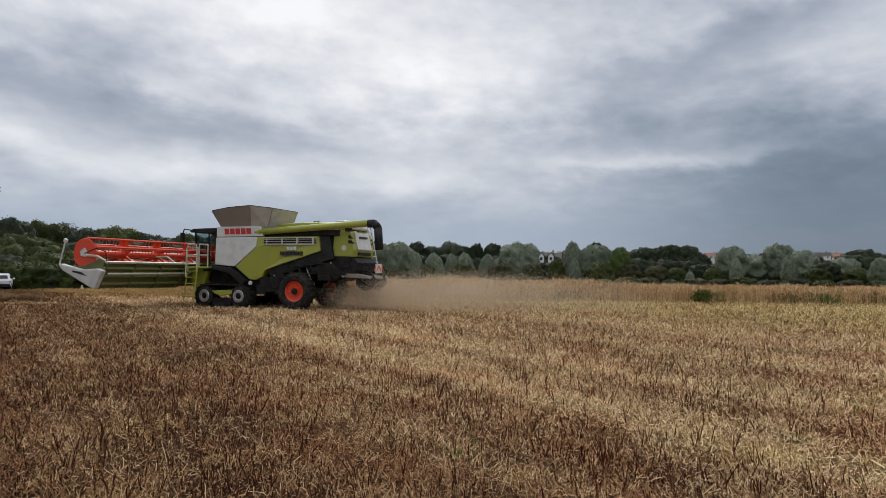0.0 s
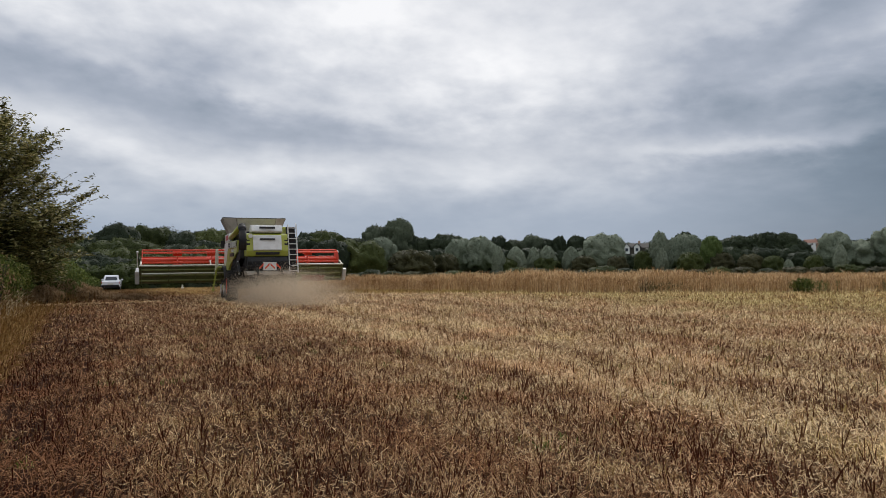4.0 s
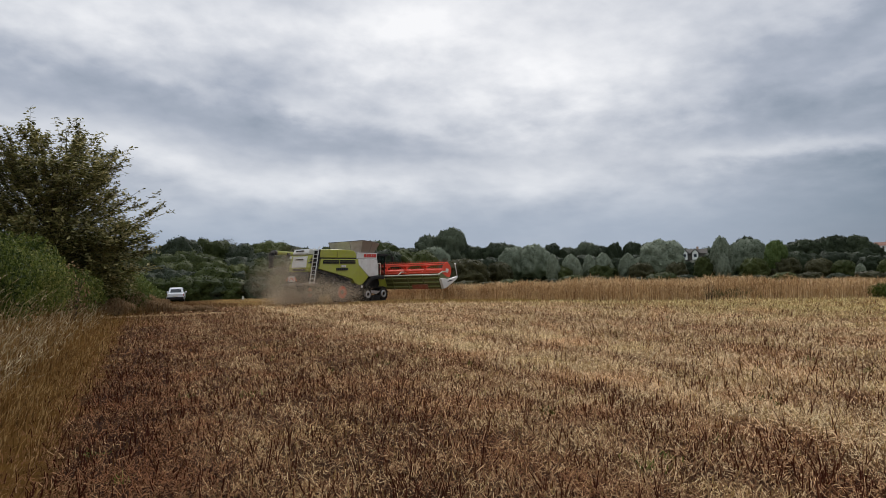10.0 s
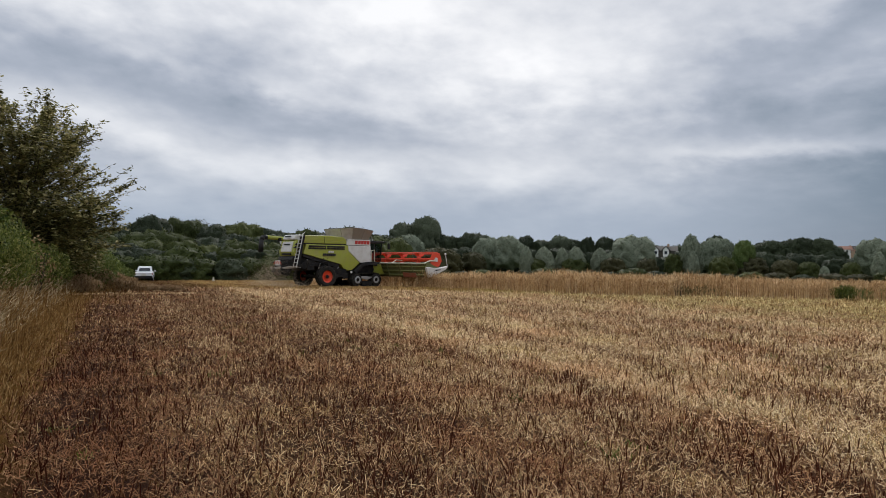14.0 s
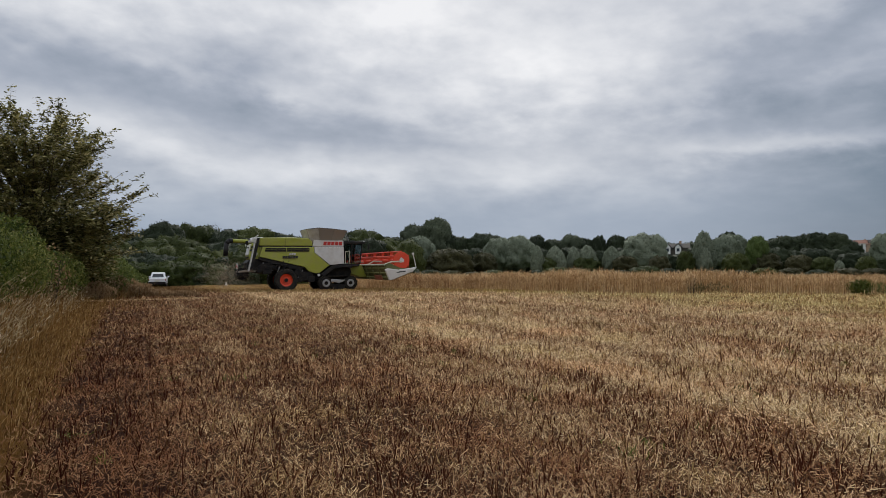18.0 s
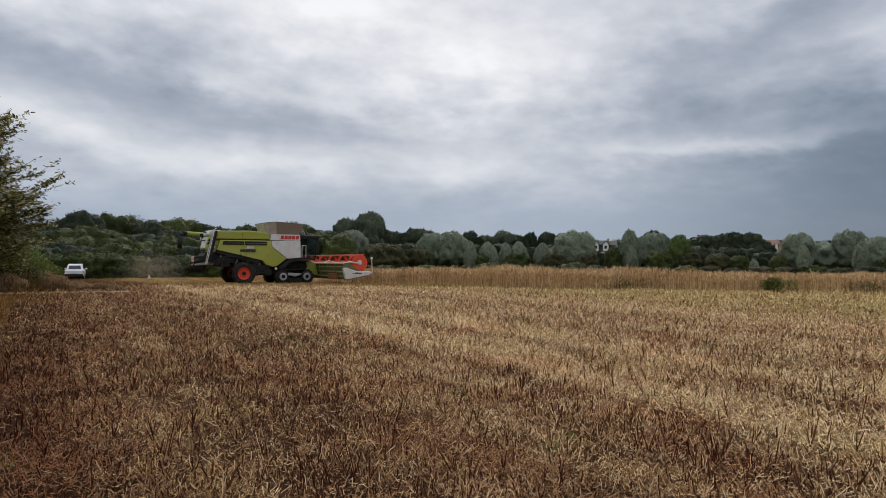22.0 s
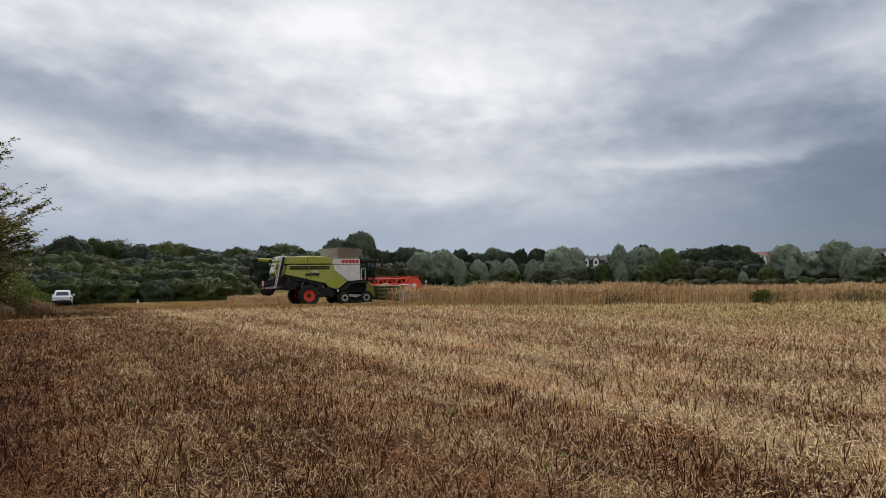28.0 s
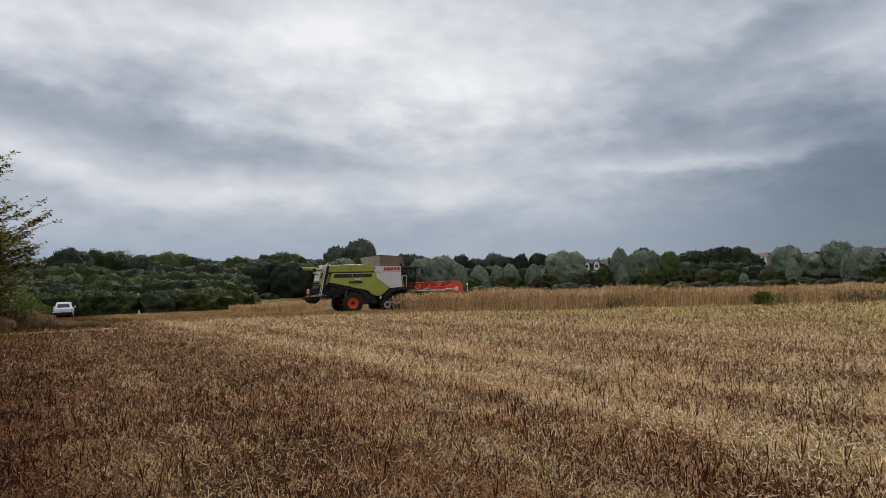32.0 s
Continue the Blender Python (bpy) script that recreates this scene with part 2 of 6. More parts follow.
def field_material(name, dark, mid, pale, ground=False, jitter=0.5):
    m, t, b = material(name)
    p, tone = field_tone(t)
    if ground:
        n = noise_tex(t, p, 9.0, 6.0, 0.7)
        # matted chaff between the stems
        fine = noise_tex(t, p, 70.0, 4.0, 0.8, 1.5)
        n = mth(t, "ADD", n, mth(t, "MULTIPLY", mth(t, "SUBTRACT", fine, 0.5), 1.6))
        tone = mth(t, "ADD", tone, mth(t, "MULTIPLY", mth(t, "SUBTRACT", n, 0.5), jitter), clamp=True)
        bump = nd(t, "ShaderNodeBump", None, Strength=0.9, Distance=0.05, Height=mth(t, "ADD", noise_tex(t, p, 14.0, 6.0, 0.75), fine))
        put(t, b.inputs["Normal"], bump.outputs[0])
    else:
        r = nd(t, "ShaderNodeNewGeometry").outputs["Random Per Island"]
        tone = mth(t, "ADD", tone, mth(t, "MULTIPLY", mth(t, "SUBTRACT", r, 0.5), jitter), clamp=True)
    xv, yv = nd(t, "ShaderNodeSeparateXYZ", None, Vector=p).outputs[:2]
    edge_ = mth(t, "ADD", mth(t, "MULTIPLY", mth(t, "ADD", xv, 5.4), 0.81), mth(t, "MULTIPLY", mth(t, "SUBTRACT", yv, 5.7), 0.585))
    edge_ = mth(t, "ADD", edge_, mth(t, "MULTIPLY", mth(t, "SUBTRACT", noise_tex(t, p, 0.9, 5.0, 0.65), 0.5), 1.6))
    tone = mth(t, "SUBTRACT", tone, mth(t, "MULTIPLY", mth(t, "SUBTRACT", 1.0, smooth(t, edge_, 0.7, 1.9)), mth(t, "ADD", 0.14, mth(t, "MULTIPLY", mth(t, "SUBTRACT", 1.0, smooth(t, yv, 8.0, 13.0)), 0.22))), clamp=True)
    c = ramp(t, tone, [(0.06, dark), (0.5, mid), (0.92, pale)])
    # weedy olive patches and rusty ones
    hue = noise_tex(t, p, 0.55, 4.0, 0.6)
    c = mixc(t, mth(t, "MULTIPLY", smooth(t, hue, 0.52, 0.68), 0.35), c, (0.98, 0.96, 0.68), "MULTIPLY")
    c = mixc(t, mth(t, "MULTIPLY", smooth(t, hue, 0.56, 0.36), 0.6), c, (1.0, 0.80, 0.74), "MULTIPLY")
    # green regrowth towards the far side
    c = mixc(t, mth(t, "MULTIPLY", smooth(t, mth(t, "ADD", dotv(t, p, ROWDIR), mth(t, "MULTIPLY", hue, 8.0)), 19.0, 27.0), 0.55), c, (0.86, 0.97, 0.66), "MULTIPLY")
    if ground:
        # golden litter under the verge grass
        gold = mixc(t, noise_tex(t, p, 2.2, 6.0, 0.75), (0.06, 0.026, 0.006), (0.24, 0.125, 0.03))
        c = mixc(t, mth(t, "SUBTRACT", 1.0, smooth(t, edge_, -0.05, 0.4)), c, gold)
        # woodland floor and pasture beyond the field
        far = nd(t, "ShaderNodeVectorMath", {"operation": "LENGTH"}, i0=p).outputs["Value"]
        g = mixc(t, noise_tex(t, p, 0.02, 3.0), (0.05, 0.075, 0.03), (0.11, 0.12, 0.05))
        c = mixc(t, smooth(t, far, 85.0, 120.0), c, g)
    put(t, b.inputs["Base Color"], c)
    b.inputs["Roughness"].default_value = 1.0
    b.inputs["Specular IOR Level"].default_value = 0.03
    return m


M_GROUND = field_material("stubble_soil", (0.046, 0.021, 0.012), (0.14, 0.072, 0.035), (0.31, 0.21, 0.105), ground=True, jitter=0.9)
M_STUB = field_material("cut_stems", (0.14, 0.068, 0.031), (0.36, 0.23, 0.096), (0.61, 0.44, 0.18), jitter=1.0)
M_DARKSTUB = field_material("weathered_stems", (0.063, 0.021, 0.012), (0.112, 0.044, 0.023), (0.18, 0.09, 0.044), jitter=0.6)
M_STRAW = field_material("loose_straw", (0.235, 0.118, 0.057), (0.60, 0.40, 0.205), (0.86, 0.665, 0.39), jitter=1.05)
M_CROP = leafy("ripe_crop", [(0.12, (0.14, 0.068, 0.030)), (0.40, (0.42, 0.255, 0.116)), (0.72, (0.66, 0.45, 0.225)), (1.0, (0.88, 0.69, 0.43))], 0.75, 0.8, 0.6, 0.2)
M_DRYGRASS = leafy("dry_grass", [(0.1, (0.05, 0.025, 0.008)), (0.45, (0.15, 0.075, 0.021)), (0.8, (0.275, 0.150, 0.046)), (1.0, (0.46, 0.30, 0.125))], 0.8, 0.8, 0.8, 0.2)
M_SEEDGRASS = leafy("pale_seed_grass", [(0.1, (0.12, 0.075, 0.028)), (0.5, (0.29, 0.20, 0.09)), (1.0, (0.70, 0.57, 0.36))], 0.8, 0.8, 0.6, 0.2)
M_DRYLEAF = leafy("dry_brush_leaf", [(0.15, (0.13, 0.075, 0.035)), (0.5, (0.32, 0.205, 0.105)), (1.0, (0.58, 0.43, 0.26))], 0.55, 0.8, 0.9, 0.4)
M_HEDGE = leafy("hedge_leaf", [(0.2, (0.022, 0.036, 0.007)), (0.5, (0.070, 0.094, 0.017)), (0.85, (0.155, 0.172, 0.036)), (1.0, (0.30, 0.28, 0.09))], 0.7, 0.6, 0.9, 0.3)
# bramble green, darkened to hold the shadow at the hedge's foot
M_SHADED_BRAMBLE = leafy("shaded_bramble_leaf", [(0.2, (0.018, 0.025, 0.007)), (0.6, (0.042, 0.056, 0.013)), (1.0, (0.085, 0.10, 0.024))], 0.5, 0.55, 0.3, 0.25)
# the palest stop paints highlights on scattered leaves
M_NEARTREE = leafy("ash_leaf", [(0.15, (0.042, 0.048, 0.015)), (0.45, (0.155, 0.150, 0.048)), (0.75, (0.30, 0.265, 0.095)), (1.0, (0.58, 0.51, 0.26))], 0.8, 0.5, 0.35, 0.35)
M_OAK = leafy("oak_leaf", [(0.15, (0.026, 0.036, 0.010)), (0.55, (0.064, 0.077, 0.022)), (1.0, (0.132, 0.143, 0.041))], 0.35, 0.6, 0.10, 0.2)
M_DARKOAK = leafy("dark_oak_leaf", [(0.15, (0.017, 0.024, 0.013)), (0.55, (0.035, 0.046, 0.023)), (1.0, (0.072, 0.087, 0.042))], 0.35, 0.6, 0.10, 0.15)
M_GREYOAK = leafy("grey_oak_leaf", [(0.15, (0.036, 0.046, 0.027)), (0.55, (0.076, 0.092, 0.055)), (1.0, (0.14, 0.16, 0.098))], 0.35, 0.6, 0.10, 0.2)
M_WILLOW = leafy("willow_leaf", [(0.15, (0.085, 0.105, 0.068)), (0.55, (0.175, 0.203, 0.138)), (1.0, (0.30, 0.33, 0.235))], 0.6, 0.6, 0.12, 0.25)
M_PALE = leafy("yellow_green_leaf", [(0.15, (0.05, 0.075, 0.02)), (0.55, (0.10, 0.14, 0.04)), (1.0, (0.17, 0.20, 0.06))], 0.5, 0.6, 0.08, 0.2)
M_BROWNBUSH = leafy("russet_leaf", [(0.15, (0.030, 0.030, 0.014)), (0.55, (0.065, 0.062, 0.028)), (1.0, (0.11, 0.10, 0.043))], 0.5, 0.6, 0.1, 0.15)
M_OLIVEWEED = leafy("olive_weed", [(0.15, (0.06, 0.055, 0.022)), (0.55, (0.14, 0.12, 0.05)), (1.0, (0.26, 0.21, 0.10))], 0.6, 0.7, 0.5, 0.2)
M_LIGHTHEDGE = leafy("light_hedge_leaf", [(0.15, (0.042, 0.060, 0.014)), (0.5, (0.098, 0.13, 0.03)), (1.0, (0.21, 0.235, 0.065))], 0.55, 0.6, 0.5, 0.3)
M_DEAD = leafy("bare_grey_twig", [(0.2, (0.16, 0.15, 0.14)), (1.0, (0.32, 0.30, 0.28))], 0.5, 0.8, 0.3, 0.0)
M_BARK = leafy("bark", [(0.2, (0.03, 0.024, 0.018)), (0.7, (0.08, 0.065, 0.05)), (1.0, (0.13, 0.11, 0.09))], 0.3, 0.9, 6.0, 0.0)
M_DUST = leafy("straw_dust", [(0.1, (0.54, 0.43, 0.30)), (0.6, (0.66, 0.54, 0.39)), (1.0, (0.76, 0.64, 0.48))], 0.5, 1.0, 0.5, 0.5)

M_GREEN = painted("seed_green_paint", (0.34, 0.365, 0.040), 0.33, dust=0.32)
M_OLIVE = painted("dusty_green_paint", (0.10, 0.112, 0.028), 0.55, dust=0.45)
M_WHITE = painted("light_grey_paint", (0.66, 0.65, 0.61), 0.32, dust=0.3)
M_BLACK = painted("black_plastic", (0.014, 0.014, 0.015), 0.6, dust=0.10, spec=0.2)
M_CHASSIS = painted("dark_grey_chassis", (0.013, 0.013, 0.014), 0.7, dust=0.10, spec=0.15)
M_RUBBER = painted("tyre_rubber", (0.015, 0.015, 0.015), 0.85, dust=0.2, scale=6, spec=0.15)
M_REDRIM = painted("red_rim_paint", (0.72, 0.06, 0.014), 0.4, dust=0.15)
M_REEL = painted("orange_red_reel_paint", (0.72, 0.055, 0.013), 0.45, dust=0.18)
M_BEAM = painted("dusty_pale_green_beam", (0.22, 0.25, 0.07), 0.5, dust=0.5)
M_TANK = painted("worn_tank_sheet", (0.27, 0.23, 0.185), 0.6, dust=0.45)
M_STEEL = painted("galvanised_steel", (0.42, 0.42, 0.42), 0.4, 0.6, dust=0.3)
M_RAIL = painted("pale_rail_paint", (0.58, 0.56, 0.44), 0.4, dust=0.25)
M_DIRTYRED = painted("faded_red_panel", (0.30, 0.07, 0.03), 0.6, dust=0.5)
M_BADGE = painted("dark_red_badge", (0.50, 0.022, 0.014), 0.4, dust=0.08)
M_MARK = painted("dark_lettering_vinyl", (0.012, 0.012, 0.012), 0.4, dust=0.1)
M_CARWHITE = painted("white_car_paint", (0.78, 0.79, 0.80), 0.2, dust=0.08)
M_REDLAMP = painted("red_lamp_plastic", (0.35, 0.01, 0.01), 0.2, dust=0.05)
M_PLASTER = painted("white_render_wall", (0.78, 0.77, 0.74), 0.8, dust=0.1, scale=0.5)
M_SLATE = painted("grey_slate", (0.06, 0.055, 0.05), 0.8, dust=0.25, scale=0.6)
M_TILE = painted("terracotta_tile", (0.27, 0.135, 0.095), 0.8, dust=0.25, scale=0.6)
M_BUFF = painted("buff_brick", (0.40, 0.27, 0.18), 0.85, dust=0.2, scale=0.6)
M_GLASS, t_, b_ = material("tinted_glass")
b_.inputs["Base Color"].default_value = (0.02, 0.026, 0.03, 1)
b_.inputs["Roughness"].default_value = 0.06
b_.inputs["Specular IOR Level"].default_value = 0.8
M_CABGLASS, t_, b_ = material("clear_cab_glass")
b_.inputs["Base Color"].default_value = (0.52, 0.60, 0.60, 1)
b_.inputs["Roughness"].default_value = 0.03
b_.inputs["Transmission Weight"].default_value = 1.0
b_.inputs["IOR"].default_value = 1.12


# ---------- mesh helpers ----------
def quads(name, V, mat, parent=None):
    """One mesh from an array of separate faces (n, 4 or 3, 3)."""
    V = np.asarray(V, np.float32)
    n, k = V.shape[:2]
    me = bpy.data.meshes.new(name)
    me.vertices.add(n * k)
    me.vertices.foreach_set("co", V.reshape(-1))
    me.loops.add(n * k)
    me.loops.foreach_set("vertex_index", np.arange(n * k, dtype=np.int32))
    me.polygons.add(n)
    me.polygons.foreach_set("loop_start", np.arange(0, n * k, k, dtype=np.int32))
    me.update(calc_edges=True)
    me.materials.append(mat)
    if parent is False:
        return me
    ob = new(name, me)
    if parent:
        ob.parent = parent
    return ob


def part(name, bm, mat, parent, label="", at=None, smooth_faces=False):
    """Links a bmesh as one mesh object under a thing or a part."""
    bmesh.ops.recalc_face_normals(bm, faces=bm.faces)
    me = bpy.data.meshes.new(name)
    bm.to_mesh(me)
    bm.free()
    me.materials.append(mat)
    if smooth_faces:
        me.shade_smooth()
    ob = new(name, me)
    ob.parent = parent
    if at is not None:
        ob.matrix_basis = at if isinstance(at, Matrix) else Matrix.Translation(at)
    if label:
        tagged(ob, label)
    return ob


def box(bm, x0, x1, y0, y1, z0, z1, bevel=0.0, m=None):
    r = bmesh.ops.create_cube(bm, size=1)
    for v in r["verts"]:
        v.co = Vector((x0 + (v.co.x + 0.5) * (x1 - x0), y0 + (v.co.y + 0.5) * (y1 - y0), z0 + (v.co.z + 0.5) * (z1 - z0)))
        if m is not None:
            v.co = m @ v.co
    if bevel:
        bmesh.ops.bevel(bm, geom=list({e for v in r["verts"] for e in v.link_edges}), offset=bevel, segments=2, affect="EDGES", profile=0.5)
    return bm


def prism(bm, pts, y0, y1, bevel=0.0, taper=None):
    """A side profile (x, z) run across from y0 to y1; taper(x, z) shifts y1."""
    a = [bm.verts.new((x, y0, z)) for x, z in pts]
    b = [bm.verts.new((x, y1 + (taper(x, z) if taper else 0), z)) for x, z in pts]
    faces = [bm.faces.new(a), bm.faces.new(b[::-1])]
    for i in range(len(pts)):
        j = (i + 1) % len(pts)
        faces.append(bm.faces.new((a[i], b[i], b[j], a[j])))
    if bevel:
        bmesh.ops.recalc_face_normals(bm, faces=faces)
        bmesh.ops.bevel(bm, geom=list({e for f in faces for e in f.edges}), offset=bevel, segments=2, affect="EDGES", profile=0.6)
    return bm


def rod(bm, p, q, r, n=6, r2=None):
    p, q = Vector(p), Vector(q)
    d = q - p
    m = Matrix.Translation((p + q) / 2) @ d.to_track_quat("Z", "Y").to_matrix().to_4x4()
    bmesh.ops.create_cone(bm, cap_ends=True, segments=n, radius1=r, radius2=r if r2 is None else r2, depth=d.length, matrix=m)
    return bm


def pipe(bm, pts, r, n=6):
    for a, b in zip(pts, pts[1:]):
        rod(bm, a, b, r, n)
    for p in pts[1:-1]:
        bmesh.ops.create_uvsphere(bm, u_segments=n, v_segments=4, radius=r, matrix=Matrix.Translation(p))
    return bm


def disc(bm, c, r, w, n=24, r2=None):
    """A cylinder across y."""
    return rod(bm, (c[0], c[1] - w / 2, c[2]), (c[0], c[1] + w / 2, c[2]), r, n, r2)


def lathe(bm, prof, n=32):
    """Profile (radius, y) turned about the y axis."""
    rings = [[bm.verts.new((r * math.cos(a), y, r * math.sin(a))) for a in (2 * math.pi * i / n for i in range(n))] for r, y in prof]
    for r0, r1 in zip(rings, rings[1:]):
        for i in range(n):
            bm.faces.new((r0[i], r0[(i + 1) % n], r1[(i + 1) % n], r1[i]))
    return bm


def B():
    return bmesh.new()


def thing(name, label, category, m=None, group="", kind=""):
    ob = new(name)
    if m is not None:
        ob.matrix_basis = m
    return tagged(ob, label, category, group, kind)


# ---------- ground ----------
def ss(a, b, v):
    u = np.clip((np.asarray(v, float) - a) / (b - a), 0, 1)
    return u * u * (3 - 2 * u)


def height(x, y):
    """The field falls a little away from the camera; wooded slope and low hills behind."""
    x, y = np.asarray(x, float), np.asarray(y, float)
    r, a = np.hypot(x, y), np.degrees(np.arctan2(x, y))
    h = -0.28 * ss(40, 56, y) * (1 - ss(70, 110, r))
    h = h + ss(78, 140, r) * 2.5 * (1 - ss(-20, -8, a)) * ss(-80, -50, a)
    h = h + ss(170, 320, r) * 3.5 + ss(420, 900, r) * 11 + ss(1000, 2600, r) * 16
    # bank under the hedge
    v = verge(x, y)
    h = h + 0.45 * ss(0.6, 3.5, -v) * (1 - ss(55, 80, r))
    return h


def verge(x, y):
    """Metres to the field's side of the verge's edge (minus: on the verge)."""
    return 0.81 * (x + 5.4) + 0.585 * (y - 5.7)


CROP_CORNER = (-2.2, 40.8)


def crop_front(x):
    """The front edge of the crop, with a small bay where weeds have taken over."""
    return 36.9 + 0.25 * np.sin(x * 0.35) + 0.22 * np.sin(x * 1.7 + 2 * np.sin(x * 0.6)) + 0.12 * np.sin(x * 5.3 + 3 * np.sin(x * 1.3)) - 1.5 * ss(9, 21, x) + 1.3 * np.exp(-((x - 7.3) / 0.7) ** 2) + 1.5 * np.exp(-((x + 4.1) / 0.22) ** 2)


def in_crop(x, y):
    """The standing crop: a block behind a straight headland edge, with a slanting end towards the wood."""
    left = (x - CROP_CORNER[0]) * 7.2 + (y - CROP_CORNER[1]) * 7.6
    return (y > crop_front(x)) & (left > 4 * np.sin(y * 0.9)) & (x > -25.2) & (x < 75) & (y < 72)


rng = np.random.default_rng(5)
radii = np.concatenate([[0.0], np.linspace(2, 80, 40), np.geomspace(84, 4500, 44)])
SEG = 160
V = [(0.0, 0.0, float(height(0, 0)))]
ang = np.linspace(0, 2 * np.pi, SEG, endpoint=False)
for r in radii[1:]:
    xs, ys = r * np.sin(ang), r * np.cos(ang)
    V += list(zip(xs.tolist(), ys.tolist(), height(xs, ys).tolist()))
F = [(0, 1 + (i + 1) % SEG, 1 + i) for i in range(SEG)]
for k in range(len(radii) - 2):
    o = 1 + k * SEG
    F += [(o + i, o + (i + 1) % SEG, o + SEG + (i + 1) % SEG, o + SEG + i) for i in range(SEG)]
me = bpy.data.meshes.new("ground")
me.from_pydata(V, [], F)
me.materials.append(M_GROUND)
me.shade_smooth()
tagged(new("ground", me), "cut stubble field of dry soil and straw reaching to wooded hills", "field", kind="structure")


def scatter(n, x0, x1, y0, y1, keep):
    """n places in a rectangle, kept by keep(x, y) as a chance of 0 to 1."""
    x, y = rng.uniform(x0, x1, n), rng.uniform(y0, y1, n)
    k = rng.uniform(0, 1, n) < keep(x, y)
    return x[k], y[k]


def blades(x, y, z, h, w, yaw, lean, leandir, tip=0.35):
    """Upright flat stems, one tapered quad each."""
    n = len(x)
    base = np.stack([x, y, z], 1)
    side = np.stack([np.cos(yaw), np.sin(yaw), np.zeros(n)], 1) * (w / 2)[:, None]
    top = base + np.stack([np.cos(leandir) * np.sin(lean) * h, np.sin(leandir) * np.sin(lean) * h, np.cos(lean) * h], 1)
    return np.stack([base - side, base + side, top + side * tip, top - side * tip], 1)


def field_chance(dense):
    def keep(x, y):
        d = np.hypot(x, y - 1.0)
        return (verge(x, y) > rng.normal(0.0, 0.25, len(x))) * ~in_crop(x, y) * np.clip(dense(d), 0, 1)
    return keep


def across(x, y):
    return 0.82 * x + 0.57 * y


def rows_of(x, y):
    """Draws places towards the drilled rows, 0.25 m apart."""
    s = across(x, y)
    off = (np.round(s / 0.25) * 0.25 - s) * 0.28
    return x + off * 0.82, y + off * 0.57


def strips(x, y, spots):
    """Cover by strips along the rows: place across the rows, half-width, strength."""
    s = across(x, y) + 1.1 * (lump(x, y, 2.2, 33) - 0.5)
    return sum(k * np.exp(-((s - c) / w) ** 2) for c, w, k in spots)


def lump(x, y, size, seed):
    """Soft random patches of about the given size, 0 to 1."""
    g = np.random.default_rng(seed).uniform(0, 1, (256, 256))
    u, v = np.asarray(x) / size + 500.3, np.asarray(y) / size + 500.7
    i, j = np.floor(u).astype(int), np.floor(v).astype(int)
    a, b = u - i, v - j
    a, b = a * a * (3 - 2 * a), b * b * (3 - 2 * b)
    i, j = i % 255, j % 255
    return g[i, j] * (1 - a) * (1 - b) + g[i + 1, j] * a * (1 - b) + g[i, j + 1] * (1 - a) * b + g[i + 1, j + 1] * a * b


def clumps(x, y, seed):
    """Uneven cover: patches within patches, drawn out a little along the rows."""
    s, l = across(x, y), -0.57 * x + 0.82 * y
    k = 0.42 * lump(s, l * 0.6, 0.35, seed) + 0.33 * lump(s, l * 0.3, 0.9, seed + 1) + 0.25 * lump(s, l, 0.13, seed + 2)
    return ss(0.32, 0.66, k)


DARK_STRIPS = [(7.45, 0.4, 0.5), (10.4, 0.4, 0.25), (13.3, 0.9, 0.32), (19.5, 0.8, 0.18), (4.6, 0.5, 0.5)]
PALE_STRIPS = [(5.95, 0.45, 0.42), (8.6, 0.5, 0.2), (16.4, 1.1, 0.22), (23.0, 1.1, 0.2)]


def tan_cover(x, y):
    return 0.10 + 0.9 * clumps(x, y, 60)


def dark_cover(x, y):
    c = 0.8 - 0.46 * ss(2.8, 6.6, across(x, y)) + strips(x, y, DARK_STRIPS)
    return (0.06 + 0.94 * clumps(x, y, 70)) * np.clip(c - 0.8 * strips(x, y, PALE_STRIPS[:1]), 0.05, 1)


# upright stubs, thick near by and in uneven clumps
for name, num, mat, w, hh, lab, cover_ in (("stubble", 800000, M_STUB, 0.0065, (0.025, 0.085), "short tan cut crop stems standing in the field", tan_cover),
                                          ("weathered_stubble", 950000, M_DARKSTUB, 0.0072, (0.03, 0.115), "dark brown cut crop stems standing in the field", dark_cover)):
    x, y = scatter(num, -26, 27, -8.0, 39, lambda x, y: field_chance(lambda d: 1.0 / (1 + (d / 9.0) ** 2.1))(x, y) * cover_(x, y))
    x, y = rows_of(x, y)
    d = np.hypot(x, y)
    n = len(x)
    yaw = rng.uniform(-0.9, 0.9, n)
    q = blades(x, y, height(x, y) - 0.01, rng.uniform(*hh, n) * rng.choice([0.6, 1, 1, 1.35], n), w * (0.7 + rng.uniform(0, 0.6, n) + d / 14), yaw, np.abs(rng.normal(0, 0.5, n)), rng.uniform(0, 6.28, n), 0.8)
    tagged(quads(name, q, mat), lab, "stubble", kind="stuff")

# forked, darker stalk bases
x, y = scatter(24000, -20, 24, -6, 30, lambda x, y: field_chance(lambda d: 1.0 / (1 + (d / 9.0) ** 2))(x, y) * (0.2 + 0.8 * clumps(x, y, 90)))
n = len(x)
parts_ = []
for k in range(3):
    parts_.append(blades(x, y, height(x, y) + 0.02 * k, rng.uniform(0.08, 0.21, n), np.full(n, 0.010), rng.uniform(-1, 1, n), rng.uniform(0.1, 0.6, n), rng.uniform(0, 6.28, n), 0.6))
tagged(quads("forked_stalk", np.concatenate(parts_), M_DARKSTUB), "dark forked stalk bases left standing in the stubble", "stubble", kind="stuff")


